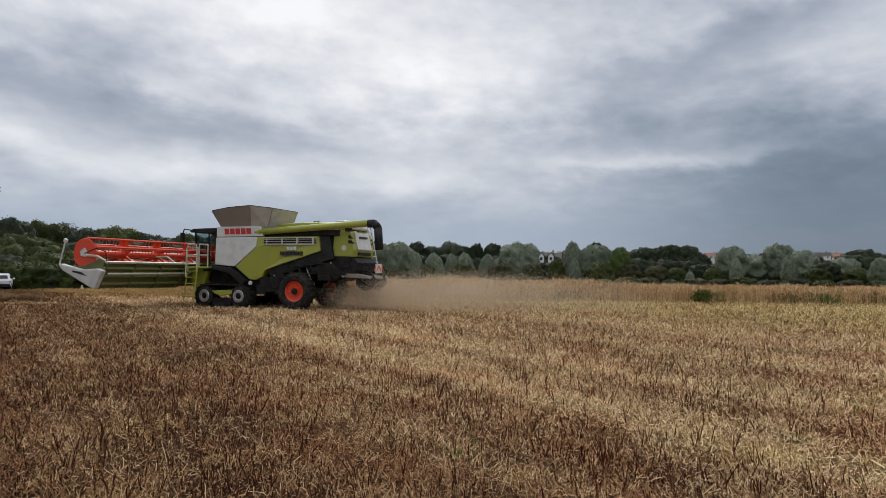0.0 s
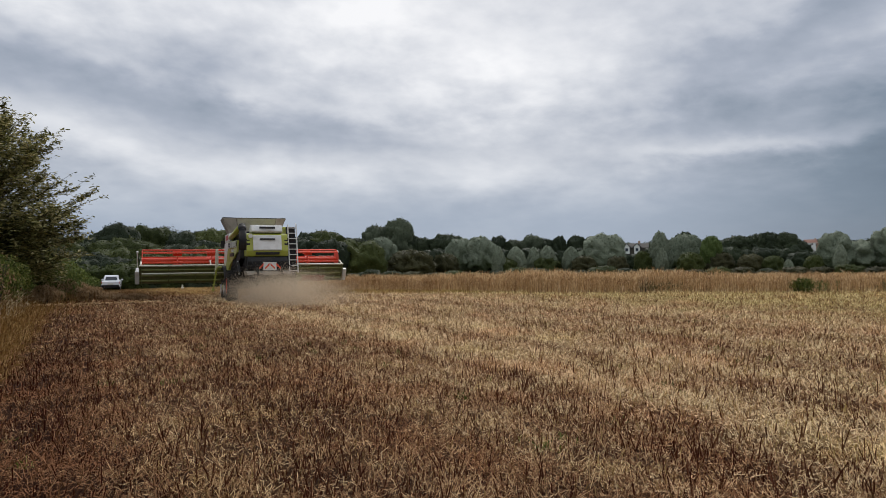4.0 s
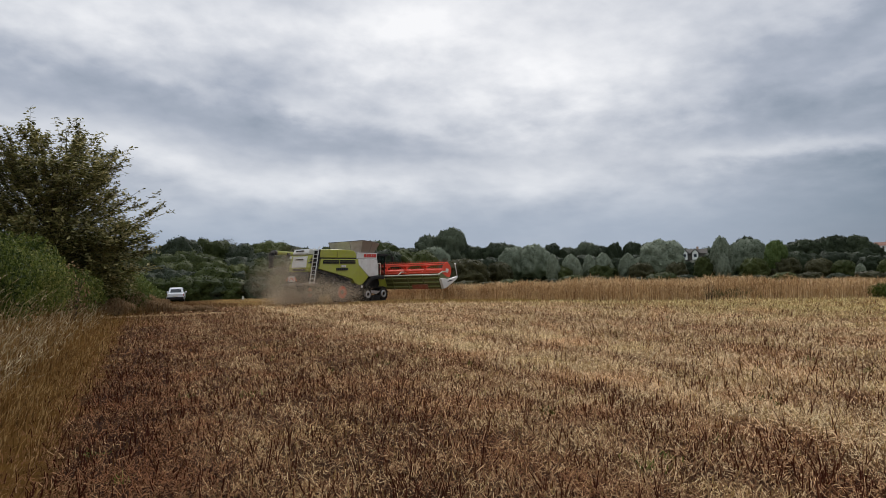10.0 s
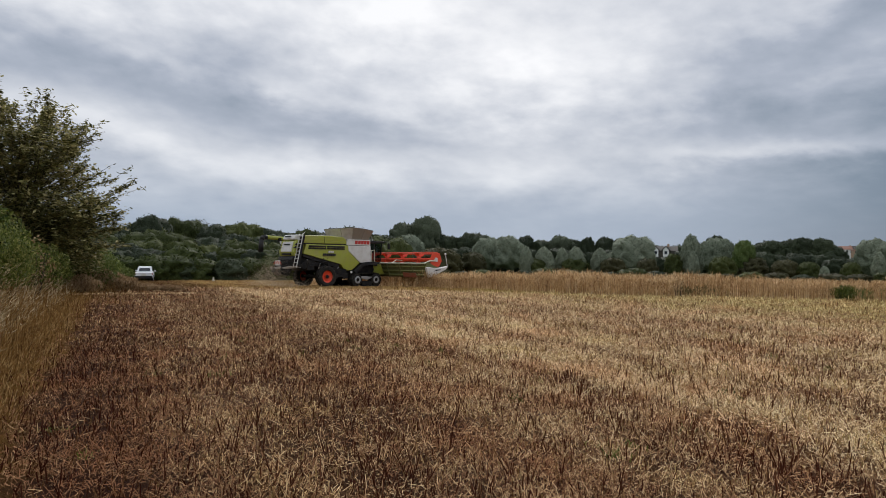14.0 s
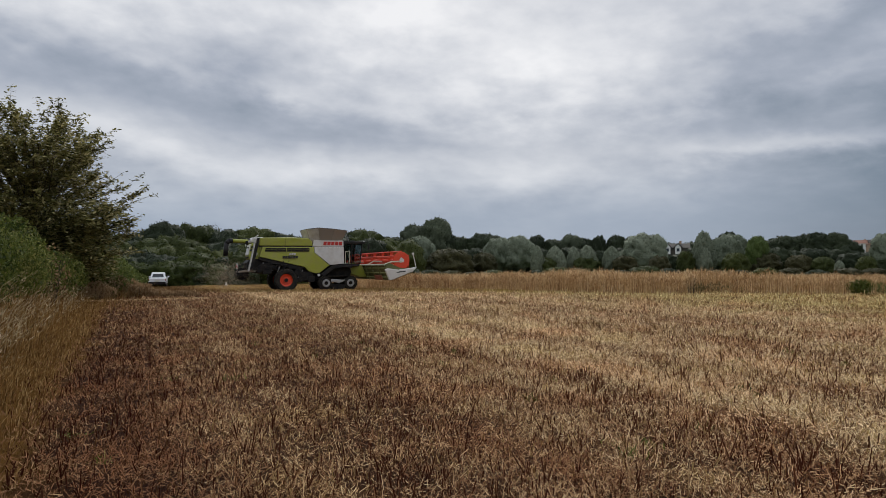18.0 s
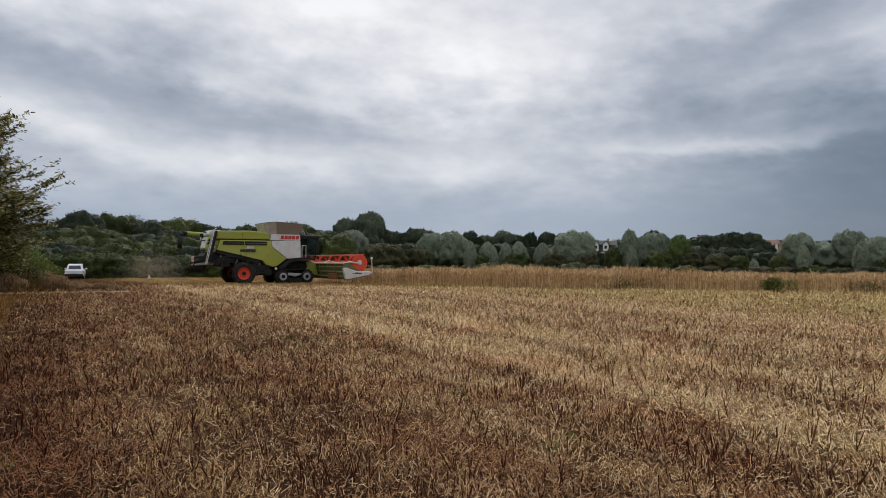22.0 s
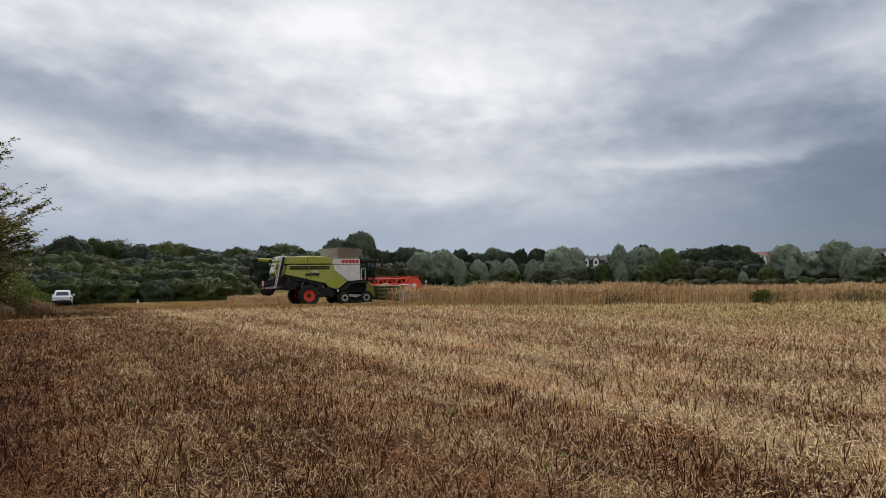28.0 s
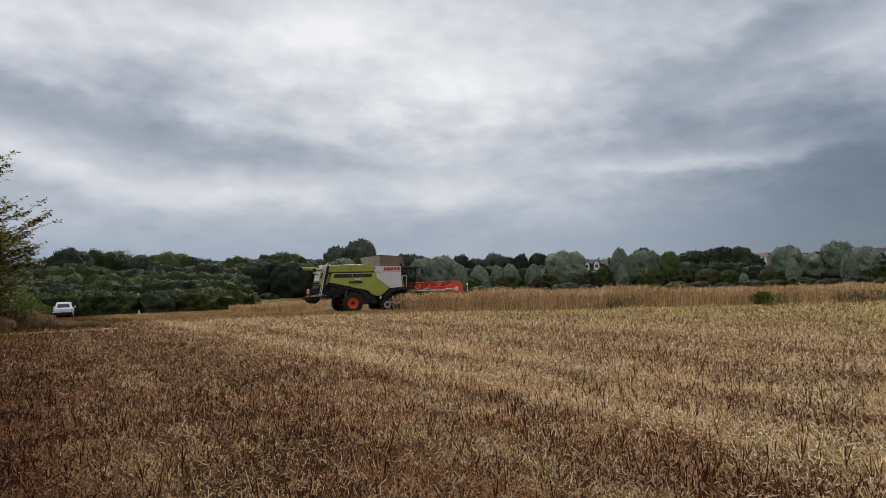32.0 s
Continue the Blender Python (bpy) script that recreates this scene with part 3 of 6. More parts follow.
def straws(x, y, zlift, length, w, tilt):
    n = len(x)
    a = rng.uniform(0, np.pi, n)
    d = np.stack([np.cos(a), np.sin(a), rng.normal(0, tilt, n)], 1) * (length / 2)[:, None]
    c = np.stack([x, y, height(x, y) + zlift + np.abs(d[:, 2])], 1)
    s = np.stack([-np.sin(a), np.cos(a), rng.uniform(-0.8, 0.8, n)], 1) * (w / 2)[:, None]
    return np.stack([c - d - s, c + d - s, c + d + s, c - d + s], 1)


def straw_chance(x, y):
    return field_chance(lambda d: 1.0 / (1 + (d / 6.5) ** 2.2))(x, y) * (0.35 + 0.65 * clumps(x, y, 80)) * (0.6 + 0.4 * ss(0.5, 1.8, verge(x, y) + 0.8 * (lump(x, y, 0.9, 31) - 0.5)))


for num, y0, y1 in ((11500000, 2.6, 39), (3350000, -8.0, 2.6)):
    # thinner behind the path
    x, y = scatter(num, -26, 27, y0, y1, lambda x, y: straw_chance(x, y) * (0.15 + 0.85 * ss(-5.5, 2.2, y)))
    n = len(x)
    d = np.hypot(x, y)
    q = straws(x, y, rng.uniform(0.0, 0.05, n), rng.uniform(0.012, 0.046, n) * (1 + d / 26) * rng.choice([0.7, 1, 1, 1, 1.8], n), 0.0021 * (0.6 + rng.uniform(0, 0.9, n) + d / 5.2), 0.62)
    tagged(quads("loose_straw", q, M_STRAW), "loose pale straw lying over the stubble", "straw", kind="stuff")
# a pale line of dropped straw across the corner of the headland
f = rng.uniform(0, 1, 5000)
x, y = -22.4 + 4.6 * f + rng.normal(0, 0.05, 5000), 27.9 + 2.9 * f + rng.normal(0, 0.11, 5000) * (0.4 + lump(f * 9, f, 1.0, 12))
q = straws(x, y, rng.uniform(0.02, 0.08, 5000), rng.uniform(0.05, 0.16, 5000), rng.uniform(0.008, 0.02, 5000), 0.2)
tagged(quads("straw_line", q, M_CROP), "thin pale line of straw by the verge", "straw", kind="stuff")
# small green weeds that have come up in the stubble
cx, cy = scatter(260, -9, 14, 3.5, 24, field_chance(lambda d: 1.0 / (1 + (d / 9.0) ** 2)))
x = (cx[:, None] + rng.normal(0, 0.06, (len(cx), 16))).ravel()
y = (cy[:, None] + rng.normal(0, 0.06, (len(cx), 16))).ravel()
n = len(x)
q = blades(x, y, height(x, y), rng.uniform(0.04, 0.11, n), rng.uniform(0.012, 0.03, n), rng.uniform(0, 3.14, n), rng.uniform(0.2, 1.2, n), rng.uniform(0, 6.28, n), 0.3)
tagged(quads("field_weeds", q, M_HEDGE), "small green weeds sprouting in the stubble", "weeds", kind="stuff")
# stubble on the far side of the headland
x, y = scatter(120000, -46, 6, 38.5, 74, lambda x, y: (verge(x, y) > 0.4) * ~in_crop(x, y) * (0.15 + 0.85 * clumps(x, y, 140)))
n = len(x)
q = blades(x, y, height(x, y) - 0.01, rng.uniform(0.06, 0.16, n), rng.uniform(0.015, 0.035, n), rng.uniform(-0.9, 0.9, n), np.abs(rng.normal(0, 0.45, n)), rng.uniform(0, 6.28, n), 0.8)
tagged(quads("headland_stubble", q, M_STUB), "cut stems and straw on the far headland", "stubble", kind="stuff")
# swaths of chopped straw along the rows
x, y = scatter(1300000, -26, 27, -8.0, 39, lambda x, y: field_chance(lambda d: 1.0 / (1 + (d / 10.5) ** 2.1))(x, y) * strips(x, y, PALE_STRIPS) * (0.15 + 0.85 * clumps(x, y, 95)))
n = len(x)
d = np.hypot(x, y)
q = straws(x, y, rng.uniform(0.01, 0.09, n), rng.uniform(0.03, 0.13, n), 0.004 * (0.7 + rng.uniform(0, 0.9, n) + d / 11), 0.3)
tagged(quads("straw_swath", q, M_STRAW), "pale swaths of chopped straw along the drilled rows", "straw", kind="stuff")


# ---------- standing crop ----------
def crop_stalks(x, y, z, h, pods):
    n = len(x)
    out = [blades(x, y, z, h * 0.85, rng.uniform(0.012, 0.024, n), rng.uniform(-1.2, 1.2, n), np.abs(rng.normal(0, 0.10, n)), rng.uniform(0, 6.28, n), 0.5)]
    # drooping plumes
    for k in range(6):
        out.append(blades(x + rng.normal(0, 0.07, n), y + rng.normal(0, 0.07, n), z + h * rng.uniform(0.56, 0.90, n), rng.uniform(0.08, 0.17, n), rng.uniform(0.022, 0.045, n), rng.uniform(0, 3.14, n), rng.uniform(0.1, 1.4, n), rng.uniform(0, 6.28, n), 0.4))
    # side shoots, thinner towards the foot
    for k in range(pods):
        f = rng.uniform(0.12, 1.0, n) ** 0.7 * 0.84
        out.append(blades(x + rng.normal(0, 0.05, n), y + rng.normal(0, 0.05, n), z + h * f, h * rng.uniform(0.10, 0.24, n), rng.uniform(0.016, 0.034, n), rng.uniform(0, 3.14, n), rng.uniform(0.2, 1.2, n), rng.uniform(0, 6.28, n), 0.6))
    return np.concatenate(out)


DIR = radians(33.0)                      # the way of the harvester's first cut
U = (math.cos(DIR), math.sin(DIR))
A0 = (-9.2, 44.8)                        # right-hand end of the cutter bar where it enters


def in_cut(x, y):
    """The bay that the harvester cuts: u along its way, w across it."""
    u = (x - A0[0]) * U[0] + (y - A0[1]) * U[1]
    w = -(x - A0[0]) * U[1] + (y - A0[1]) * U[0]
    return u, w, (u < 8.6) & (w > -0.5) & (w < 11.7)


def crop_height(x, y):
    return 1.27 + 0.09 * np.sin(x * 0.9 + np.sin(y * 0.5)) + 0.07 * np.sin(y * 1.3 + x * 0.31) + 0.05 * np.sin(x * 3.1 + 2 * np.sin(x * 0.8)) - 0.10 * ss(7.0, 8.2, x) - 0.30 * ss(4, 22, x) - 0.25 * ss(46, 60, y) - 0.35 * (1 - ss(-22, -13, x))


def edge_dist(x, y):
    left = ((x - CROP_CORNER[0]) * 7.2 + (y - CROP_CORNER[1]) * 7.6) / 10.5
    return np.minimum(y - crop_front(x) + 0.1, left)


x, y = scatter(175000, -32, 75, 34.0, 74, lambda x, y: in_crop(x, y) * np.where(edge_dist(x, y) < 1.6, 1.0, np.where(y < 52, 0.3, 0.16)) * np.where(x > 45, 0.5, 1))
u, w, cut = in_cut(x, y)
xs, ys = x[~cut], y[~cut]
h = crop_height(xs, ys) * rng.uniform(0.86, 1.03, len(xs)) * (0.83 + 0.22 * lump(xs, ys, 1.3, 44) + 0.12 * lump(xs, ys, 0.4, 45))
tagged(quads("standing_crop", crop_stalks(xs, ys, height(xs, ys), h, 5), M_CROP), "ripe tan seed crop standing uncut in a dense block", "crop", kind="stuff")
# the bay that is cut: one piece of crop for each step of the cutter bar
CROP_STEPS = []
STEP = 0.6
for k in range(-3, 15):
    g = cut & (u >= k * STEP) & (u < (k + 1) * STEP)
    if g.sum() < 5:
        continue
    px, py = A0[0] + U[0] * k * STEP, A0[1] + U[1] * k * STEP
    ua, wa = u[g] - k * STEP, w[g]
    h = crop_height(x[g], y[g]) * rng.uniform(0.8, 1.1, int(g.sum()))
    zb = float(height(px - U[1] * 6, py + U[0] * 6))
    ob = quads("crop_row", crop_stalks(ua, wa, np.zeros(len(ua)), h, 6), M_CROP)
    tagged(ob, "ripe tan crop felled as the cutter bar passes", "crop", "rows of crop before the cutter bar", "stuff")
    ob.matrix_basis = pose(px, py, zb, 0, 0, math.degrees(DIR))
    CROP_STEPS.append((ob, k * STEP, (px, py, zb)))
# dark green and olive weeds in the crop's edge, to the right
for name, mat, lab, spots in (("edge_weeds", M_OLIVEWEED, "olive brown weeds along the crop edge", [(7.4, 0.7), (18.5, 0.7), (24.0, 1.0)]),
                              ("green_weeds", M_PALE, "dark green weeds along the crop edge", [(14.6, 0.5), (20.4, 0.6), (27.0, 1.0)])):
    cx = np.array([c for c, s in spots])
    sx = np.array([s for c, s in spots])
    x, y = scatter(9000, -1, 45, 33.0, 39.5, lambda x, y: np.exp(-((x[:, None] - cx) / sx) ** 2).max(1) * np.exp(-((y - crop_front(x) + 0.3) / 0.6) ** 2))
    q = crop_stalks(x, y, height(x, y), rng.uniform(0.2, 0.72, len(x)), 6)
    tagged(quads(name, q, mat), lab, "weeds", kind="stuff")


# ---------- trees and hedges ----------
def leaf_cloud(centres, radii3, count, size, flat=0.35, fill=0.75, aspect=0.62, rise=0.0):
    """Leaf faces over a set of lobes, turned mostly outwards."""
    centres, radii3 = np.asarray(centres, float), np.asarray(radii3, float)
    wgt = (radii3.prod(1)) ** (2 / 3)
    k = rng.choice(len(centres), count, p=wgt / wgt.sum())
    d = rng.normal(0, 1, (count, 3))
    d /= np.linalg.norm(d, axis=1)[:, None]
    rad = np.where(rng.uniform(0, 1, count) < fill, rng.uniform(0.88, 1.06, count), rng.uniform(0.6, 0.9, count))
    p = centres[k] + d * radii3[k] * rad[:, None]
    nrm = d + rng.normal(0, flat, (count, 3))
    nrm /= np.linalg.norm(nrm, axis=1)[:, None]
    t = np.cross(nrm, rng.normal(0, 1, (count, 3)))
    t += np.array([0.0, 0.0, rise])
    t /= np.linalg.norm(t, axis=1)[:, None] + 1e-9
    b = np.cross(nrm, t)
    s = size * rng.uniform(0.6, 1.4, count)[:, None]
    t, b = t * s, b * s * aspect
    return np.stack([p - t, p - b, p + t, p + b], 1)


def ball(level):
    bm = bmesh.new()
    bmesh.ops.create_icosphere(bm, subdivisions=level, radius=1.0)
    P = np.array([tuple(v.co) for v in bm.verts])
    T = np.array([[v.index for v in f.verts] for f in bm.faces])
    bm.free()
    return P, T


BALLS = {k: ball(k) for k in (3, 4)}


def billow(p, k, seed):
    """Rounded swellings with sharp creases between them, about -1 to 1."""
    return 1 - 3.2 * abs(noise.noise(Vector(p) * k + Vector((seed * 7.3, seed * 3.1, seed * 5.7))))


def crown_mesh(name, h, w, mat, kind, seed, count, size):
    """A leafy crown: a billowing mass with loose leaves over it."""
    r = np.random.default_rng(seed)
    P, T = BALLS[3 if size > 0.4 else 4]      # coarser for the far belts
    k1, k2, a1, a2 = {"round": (1.35, 3.4, 0.24, 0.12), "cone": (1.7, 4.2, 0.14, 0.10), "tier": (1.6, 4.0, 0.20, 0.12), "bush": (1.5, 3.6, 0.22, 0.12)}[kind]
    flat_ = np.array([1, 1, 2.6 if kind == "tier" else 1.0])
    d = np.array([1 + a1 * billow(v * flat_, k1, seed) + a2 * billow(v * flat_, k2, seed + 9) + 0.05 * billow(v, 9.0, seed + 4) for v in P])
    # fuller than a ball, with a blunt top
    pw = {"round": 2.7, "cone": 2.2, "tier": 3.0, "bush": 2.6}[kind]
    V = P / ((np.abs(P) ** pw).sum(1) ** (1 / pw))[:, None] * d[:, None]
    z = (V[:, 2] - V[:, 2].min()) / (V[:, 2].max() - V[:, 2].min())
    taper = {"round": 1.04 - 0.16 * z, "cone": 1.08 - 0.46 * z, "tier": 1.05 - 0.2 * z, "bush": 1.05 - 0.2 * z}[kind]
    foot = {"round": 0.06, "cone": 0.0, "tier": 0.08, "bush": -0.12}[kind]
    V = np.stack([V[:, 0] * w * 0.43 * taper, V[:, 1] * w * 0.43 * taper, h * (foot + (0.97 - foot) * z)], 1)
    A, Bv, C = V[T[:, 0]], V[T[:, 1]], V[T[:, 2]]
    nrm = np.cross(Bv - A, C - A)
    area = np.linalg.norm(nrm, axis=1)
    nrm /= area[:, None] + 1e-9
    f = r.choice(len(T), count, p=area / area.sum())
    u, v = r.uniform(0, 1, (2, count))
    u, v = np.where(u + v > 1, 1 - u, u), np.where(u + v > 1, 1 - v, v)
    at = A[f] + (Bv[f] - A[f]) * u[:, None] + (C[f] - A[f]) * v[:, None] + nrm[f] * r.uniform(-0.05, 1.9, count)[:, None] * size
    n2 = nrm[f] + r.normal(0, 0.55, (count, 3))
    n2 /= np.linalg.norm(n2, axis=1)[:, None]
    t = np.cross(n2, r.normal(0, 1, (count, 3)))
    t /= np.linalg.norm(t, axis=1)[:, None] + 1e-9
    b = np.cross(n2, t)
    sz = size * r.uniform(0.6, 1.4, count)[:, None]
    leaves = np.stack([at - t * sz, at - b * sz * 0.62, at + t * sz, at + b * sz * 0.62], 1)
    if mat == M_DEAD:
        return quads(name, leaves, mat, False)
    n = count
    me = bpy.data.meshes.new(name)
    me.vertices.add(n * 4 + len(V))
    me.vertices.foreach_set("co", np.concatenate([leaves.reshape(-1, 3), V]).astype(np.float32).reshape(-1))
    me.loops.add(n * 4 + len(T) * 3)
    me.loops.foreach_set("vertex_index", np.concatenate([np.arange(n * 4), (T + n * 4).reshape(-1)]).astype(np.int32))
    me.polygons.add(n + len(T))
    me.polygons.foreach_set("loop_start", np.concatenate([np.arange(0, n * 4, 4), n * 4 + np.arange(0, len(T) * 3, 3)]).astype(np.int32))
    me.update(calc_edges=True)
    me.materials.append(mat)
    return me


def trunk_mesh(name, h, r0):
    bm = B()
    rod(bm, (0, 0, -0.3), (0.05, 0, h * 0.35), r0, 8, r0 * 0.7)
    rod(bm, (0.05, 0, h * 0.34), (0.0, 0.1, h * 0.75), r0 * 0.7, 6, r0 * 0.25)
    for i in range(5):
        a = i * 1.3
        rod(bm, (0.03, 0, h * (0.28 + 0.06 * i)), (math.cos(a) * h * 0.2, math.sin(a) * h * 0.2, h * (0.5 + 0.06 * i)), r0 * 0.35, 5, r0 * 0.1)
    me = bpy.data.meshes.new(name)
    bm.to_mesh(me)
    bm.free()
    me.materials.append(M_BARK)
    return me


KINDS = {}
for key, (h, w, mat, shape, cnt, size) in {
        "oak": (9, 9, M_OAK, "round", 2500, 0.15), "oak_b": (9, 8, M_OAK, "round", 2500, 0.15), "dark": (9, 9, M_DARKOAK, "round", 2500, 0.15),
        "dark_b": (9, 7.5, M_DARKOAK, "round", 2400, 0.15), "willow": (8, 5.4, M_WILLOW, "cone", 3600, 0.12), "willow_b": (8, 6.5, M_WILLOW, "round", 4000, 0.125), "grey": (9, 8, M_GREYOAK, "round", 3600, 0.15),
        "pine": (9, 9, M_DARKOAK, "tier", 2300, 0.17), "pale": (7, 6, M_PALE, "round", 2400, 0.13), "bush": (3, 4.5, M_OAK, "bush", 1900, 0.10),
        "brown": (3, 4.5, M_BROWNBUSH, "bush", 1900, 0.10), "far": (9, 9, M_DARKOAK, "round", 600, 0.5), "far_b": (9, 8, M_OAK, "round", 600, 0.5), "dead": (8, 5, M_DEAD, "round", 700, 0.16), "darkbush": (4, 6, M_DARKOAK, "bush", 2600, 0.12), "hedgebush": (4, 6, M_SHADED_BRAMBLE, "bush", 2600, 0.12)}.items():
    KINDS[key] = (h, crown_mesh("crown", h, w, mat, shape, len(KINDS) + 3, cnt, size), trunk_mesh("trunk", h, 0.02 * h + 0.05))
LABELS = {"grey": "tall grey-green broadleaf tree above the wood", "oak": "broad green oak in full summer leaf", "dark": "dark green broadleaf tree in the wood edge", "willow": "grey-green willow with a pointed crown",
          "pine": "dark pine with tiered spreading branches", "pale": "yellow-green young tree in the hedgerow", "bush": "low green bush at the wood edge",
          "brown": "russet brown bush behind the crop", "far": "distant dark tree in a hedgerow belt", "dead": "pale bare tree on the skyline", "darkbush": "very dark dense thorn bush at the field edge", "hedgebush": "thick bramble bush at the field edge, leaves darkened for hedge shadow"}


def tree(key, az_deg, dist, top, width=1.0, sink=0.0):
    """A tree at a bearing and distance whose crown reaches the height top."""
    h0, crown, trunk = KINDS[key]
    x, y = dist * math.sin(radians(az_deg)), dist * math.cos(radians(az_deg))
    z = float(height(x, y)) - sink
    s = (top - z) / (h0 * 0.97)
    base = key.split("_")[0]
    ob = thing("bush" if "bush" in base or base == "brown" else "tree", LABELS[base], "bush" if "bush" in base or base == "brown" else "tree", group="trees of the wood edge")
    ob.matrix_basis = pose(x, y, z, 0, 0, random.uniform(0, 360)) @ Matrix.Diagonal((s * width, s * width, s, 1))
    for nm, me in (("crown", crown), ("trunk", trunk)):
        o = new(nm, me)
        o.parent = ob
    return ob


SPANS = {"willow": 4.9, "willow_b": 6.0, "bush": 4.4, "brown": 4.4}


def fitted_tree(key, az_deg, dist, el_deg, span):
    """A tree by its bearing, the height of its top and its breadth as seen, in degrees."""
    x, y = dist * math.sin(radians(az_deg)), dist * math.cos(radians(az_deg))
    top = top_at(dist, el_deg)
    s = (top - float(height(x, y))) / (KINDS[key][0] * 0.97)
    return tree(key, az_deg, dist, top, dist * radians(span) * 1.08 / (s * SPANS.get(key, 7.8)))


def top_at(dist, el_deg):
    return 1.58 + dist * math.tan(radians(el_deg))


random.seed(11)
# wooded slope at the left: skyline, then lower rows in front
SKY_L = [(-60, 4.2), (-54, 4.0), (-48, 3.8), (-44, 3.6), (-41, 3.5), (-38, 3.3), (-36, 2.9), (-34.4, 3.1), (-33.2, 3.55), (-31.9, 3.35), (-30.7, 3.6), (-28.6, 3.1), (-27.3, 3.3), (-26.2, 3.4), (-24.8, 3.05), (-23.6, 2.85), (-22.3, 2.7), (-20.8, 2.9), (-19.4, 2.55), (-18.4, 3.1), (-17.2, 3.25), (-15.8, 2.75), (-14.4, 2.5)]
for a, e in SKY_L:
    tree(random.choice(["dark", "oak", "dark_b"]), a, 122 + random.uniform(-8, 8), top_at(122, e), 0.8, 2.0)
tree("dead", -29.4, 134, top_at(134, 3.62), 0.6)
for a in np.arange(-58, -13, 1.7):
    tree(random.choice(["oak", "oak_b", "dark", "dark_b", "oak_b", "oak"]), a + random.uniform(-0.6, 0.6), 106 + random.uniform(-4, 4), top_at(106, random.uniform(2.1, 2.7)), 0.95, 2.5)
for a in np.arange(-57, -21, 1.7):
    tree(random.choice(["oak", "oak_b", "dark", "oak", "dark_b"]), a + random.uniform(-0.7, 0.7), 94 + random.uniform(-3, 3), top_at(94, random.uniform(1.5, 2.1)), 0.9, 2.0)
for a in np.arange(-56, -21.5, 1.6):
    tree(random.choice(["hedgebush", "hedgebush", "oak_b", "dark"]), a + random.uniform(-0.5, 0.5), 83 + random.uniform(-2, 2), top_at(83, random.uniform(0.9, 1.5)), 1.0, 1.2)
for a in np.arange(-52, -22.6, 1.25):
    tree(random.choice(["hedgebush", "hedgebush", "darkbush"]), a + random.uniform(-0.4, 0.4), 77 + random.uniform(-1, 1), top_at(77, random.uniform(0.2, 0.7)), 0.95, 0.9)
# middle of the skyline, dark oaks behind: kind, bearing, top, width in degrees
for k, a, e, wd in [('dark', -6.75, 2.86, 2.55), ('dark_b', -2.3, 2.64, 1.8), ('grey', 0.64, 2.65, 2.18), ('dark', 2.88, 2.55, 1.1), ('dark_b', 4.36, 2.55, 1.7), ('grey', -12.87, 3.67, 2.2), ('grey', -10.91, 4.23, 2.63), ('dark', -8.65, 2.6, 1.8), ('dark', 13.0, 2.61, 1.36),
                    ('dark_b', -4.5, 2.45, 2.2), ('dark', -0.9, 2.3, 1.8), ('dark_b', 1.9, 2.3, 1.6), ('dark', 5.7, 2.4, 1.6), ('dark', -14.6, 2.6, 2.4), ('dark_b', -10.0, 2.9, 2.0), ('oak_b', 7.4, 0.95, 1.5), ('dark', 10.6, 1.5, 1.3), ('dark_b', 11.9, 1.9, 1.6), ('dark', 14.9, 1.7, 2.0),
                    ('pine', 16.97, 2.16, 2.3), ('pine', 18.44, 2.28, 1.9), ('pine', 19.15, 2.37, 1.7), ('pine', 20.24, 2.31, 1.8), ('pine', 21.15, 1.73, 1.4), ('dark', 16.2, 1.85, 2.3), ('dark_b', 18.2, 1.6, 2.6), ('dark', 20.3, 1.5, 2.6), ('dark', 28.9, 1.5, 1.8), ('dark', 32.3, 1.9, 2.2), ('dark_b', 24.6, 1.5, 2.0)]:
    fitted_tree(k, a, 152, e, wd)
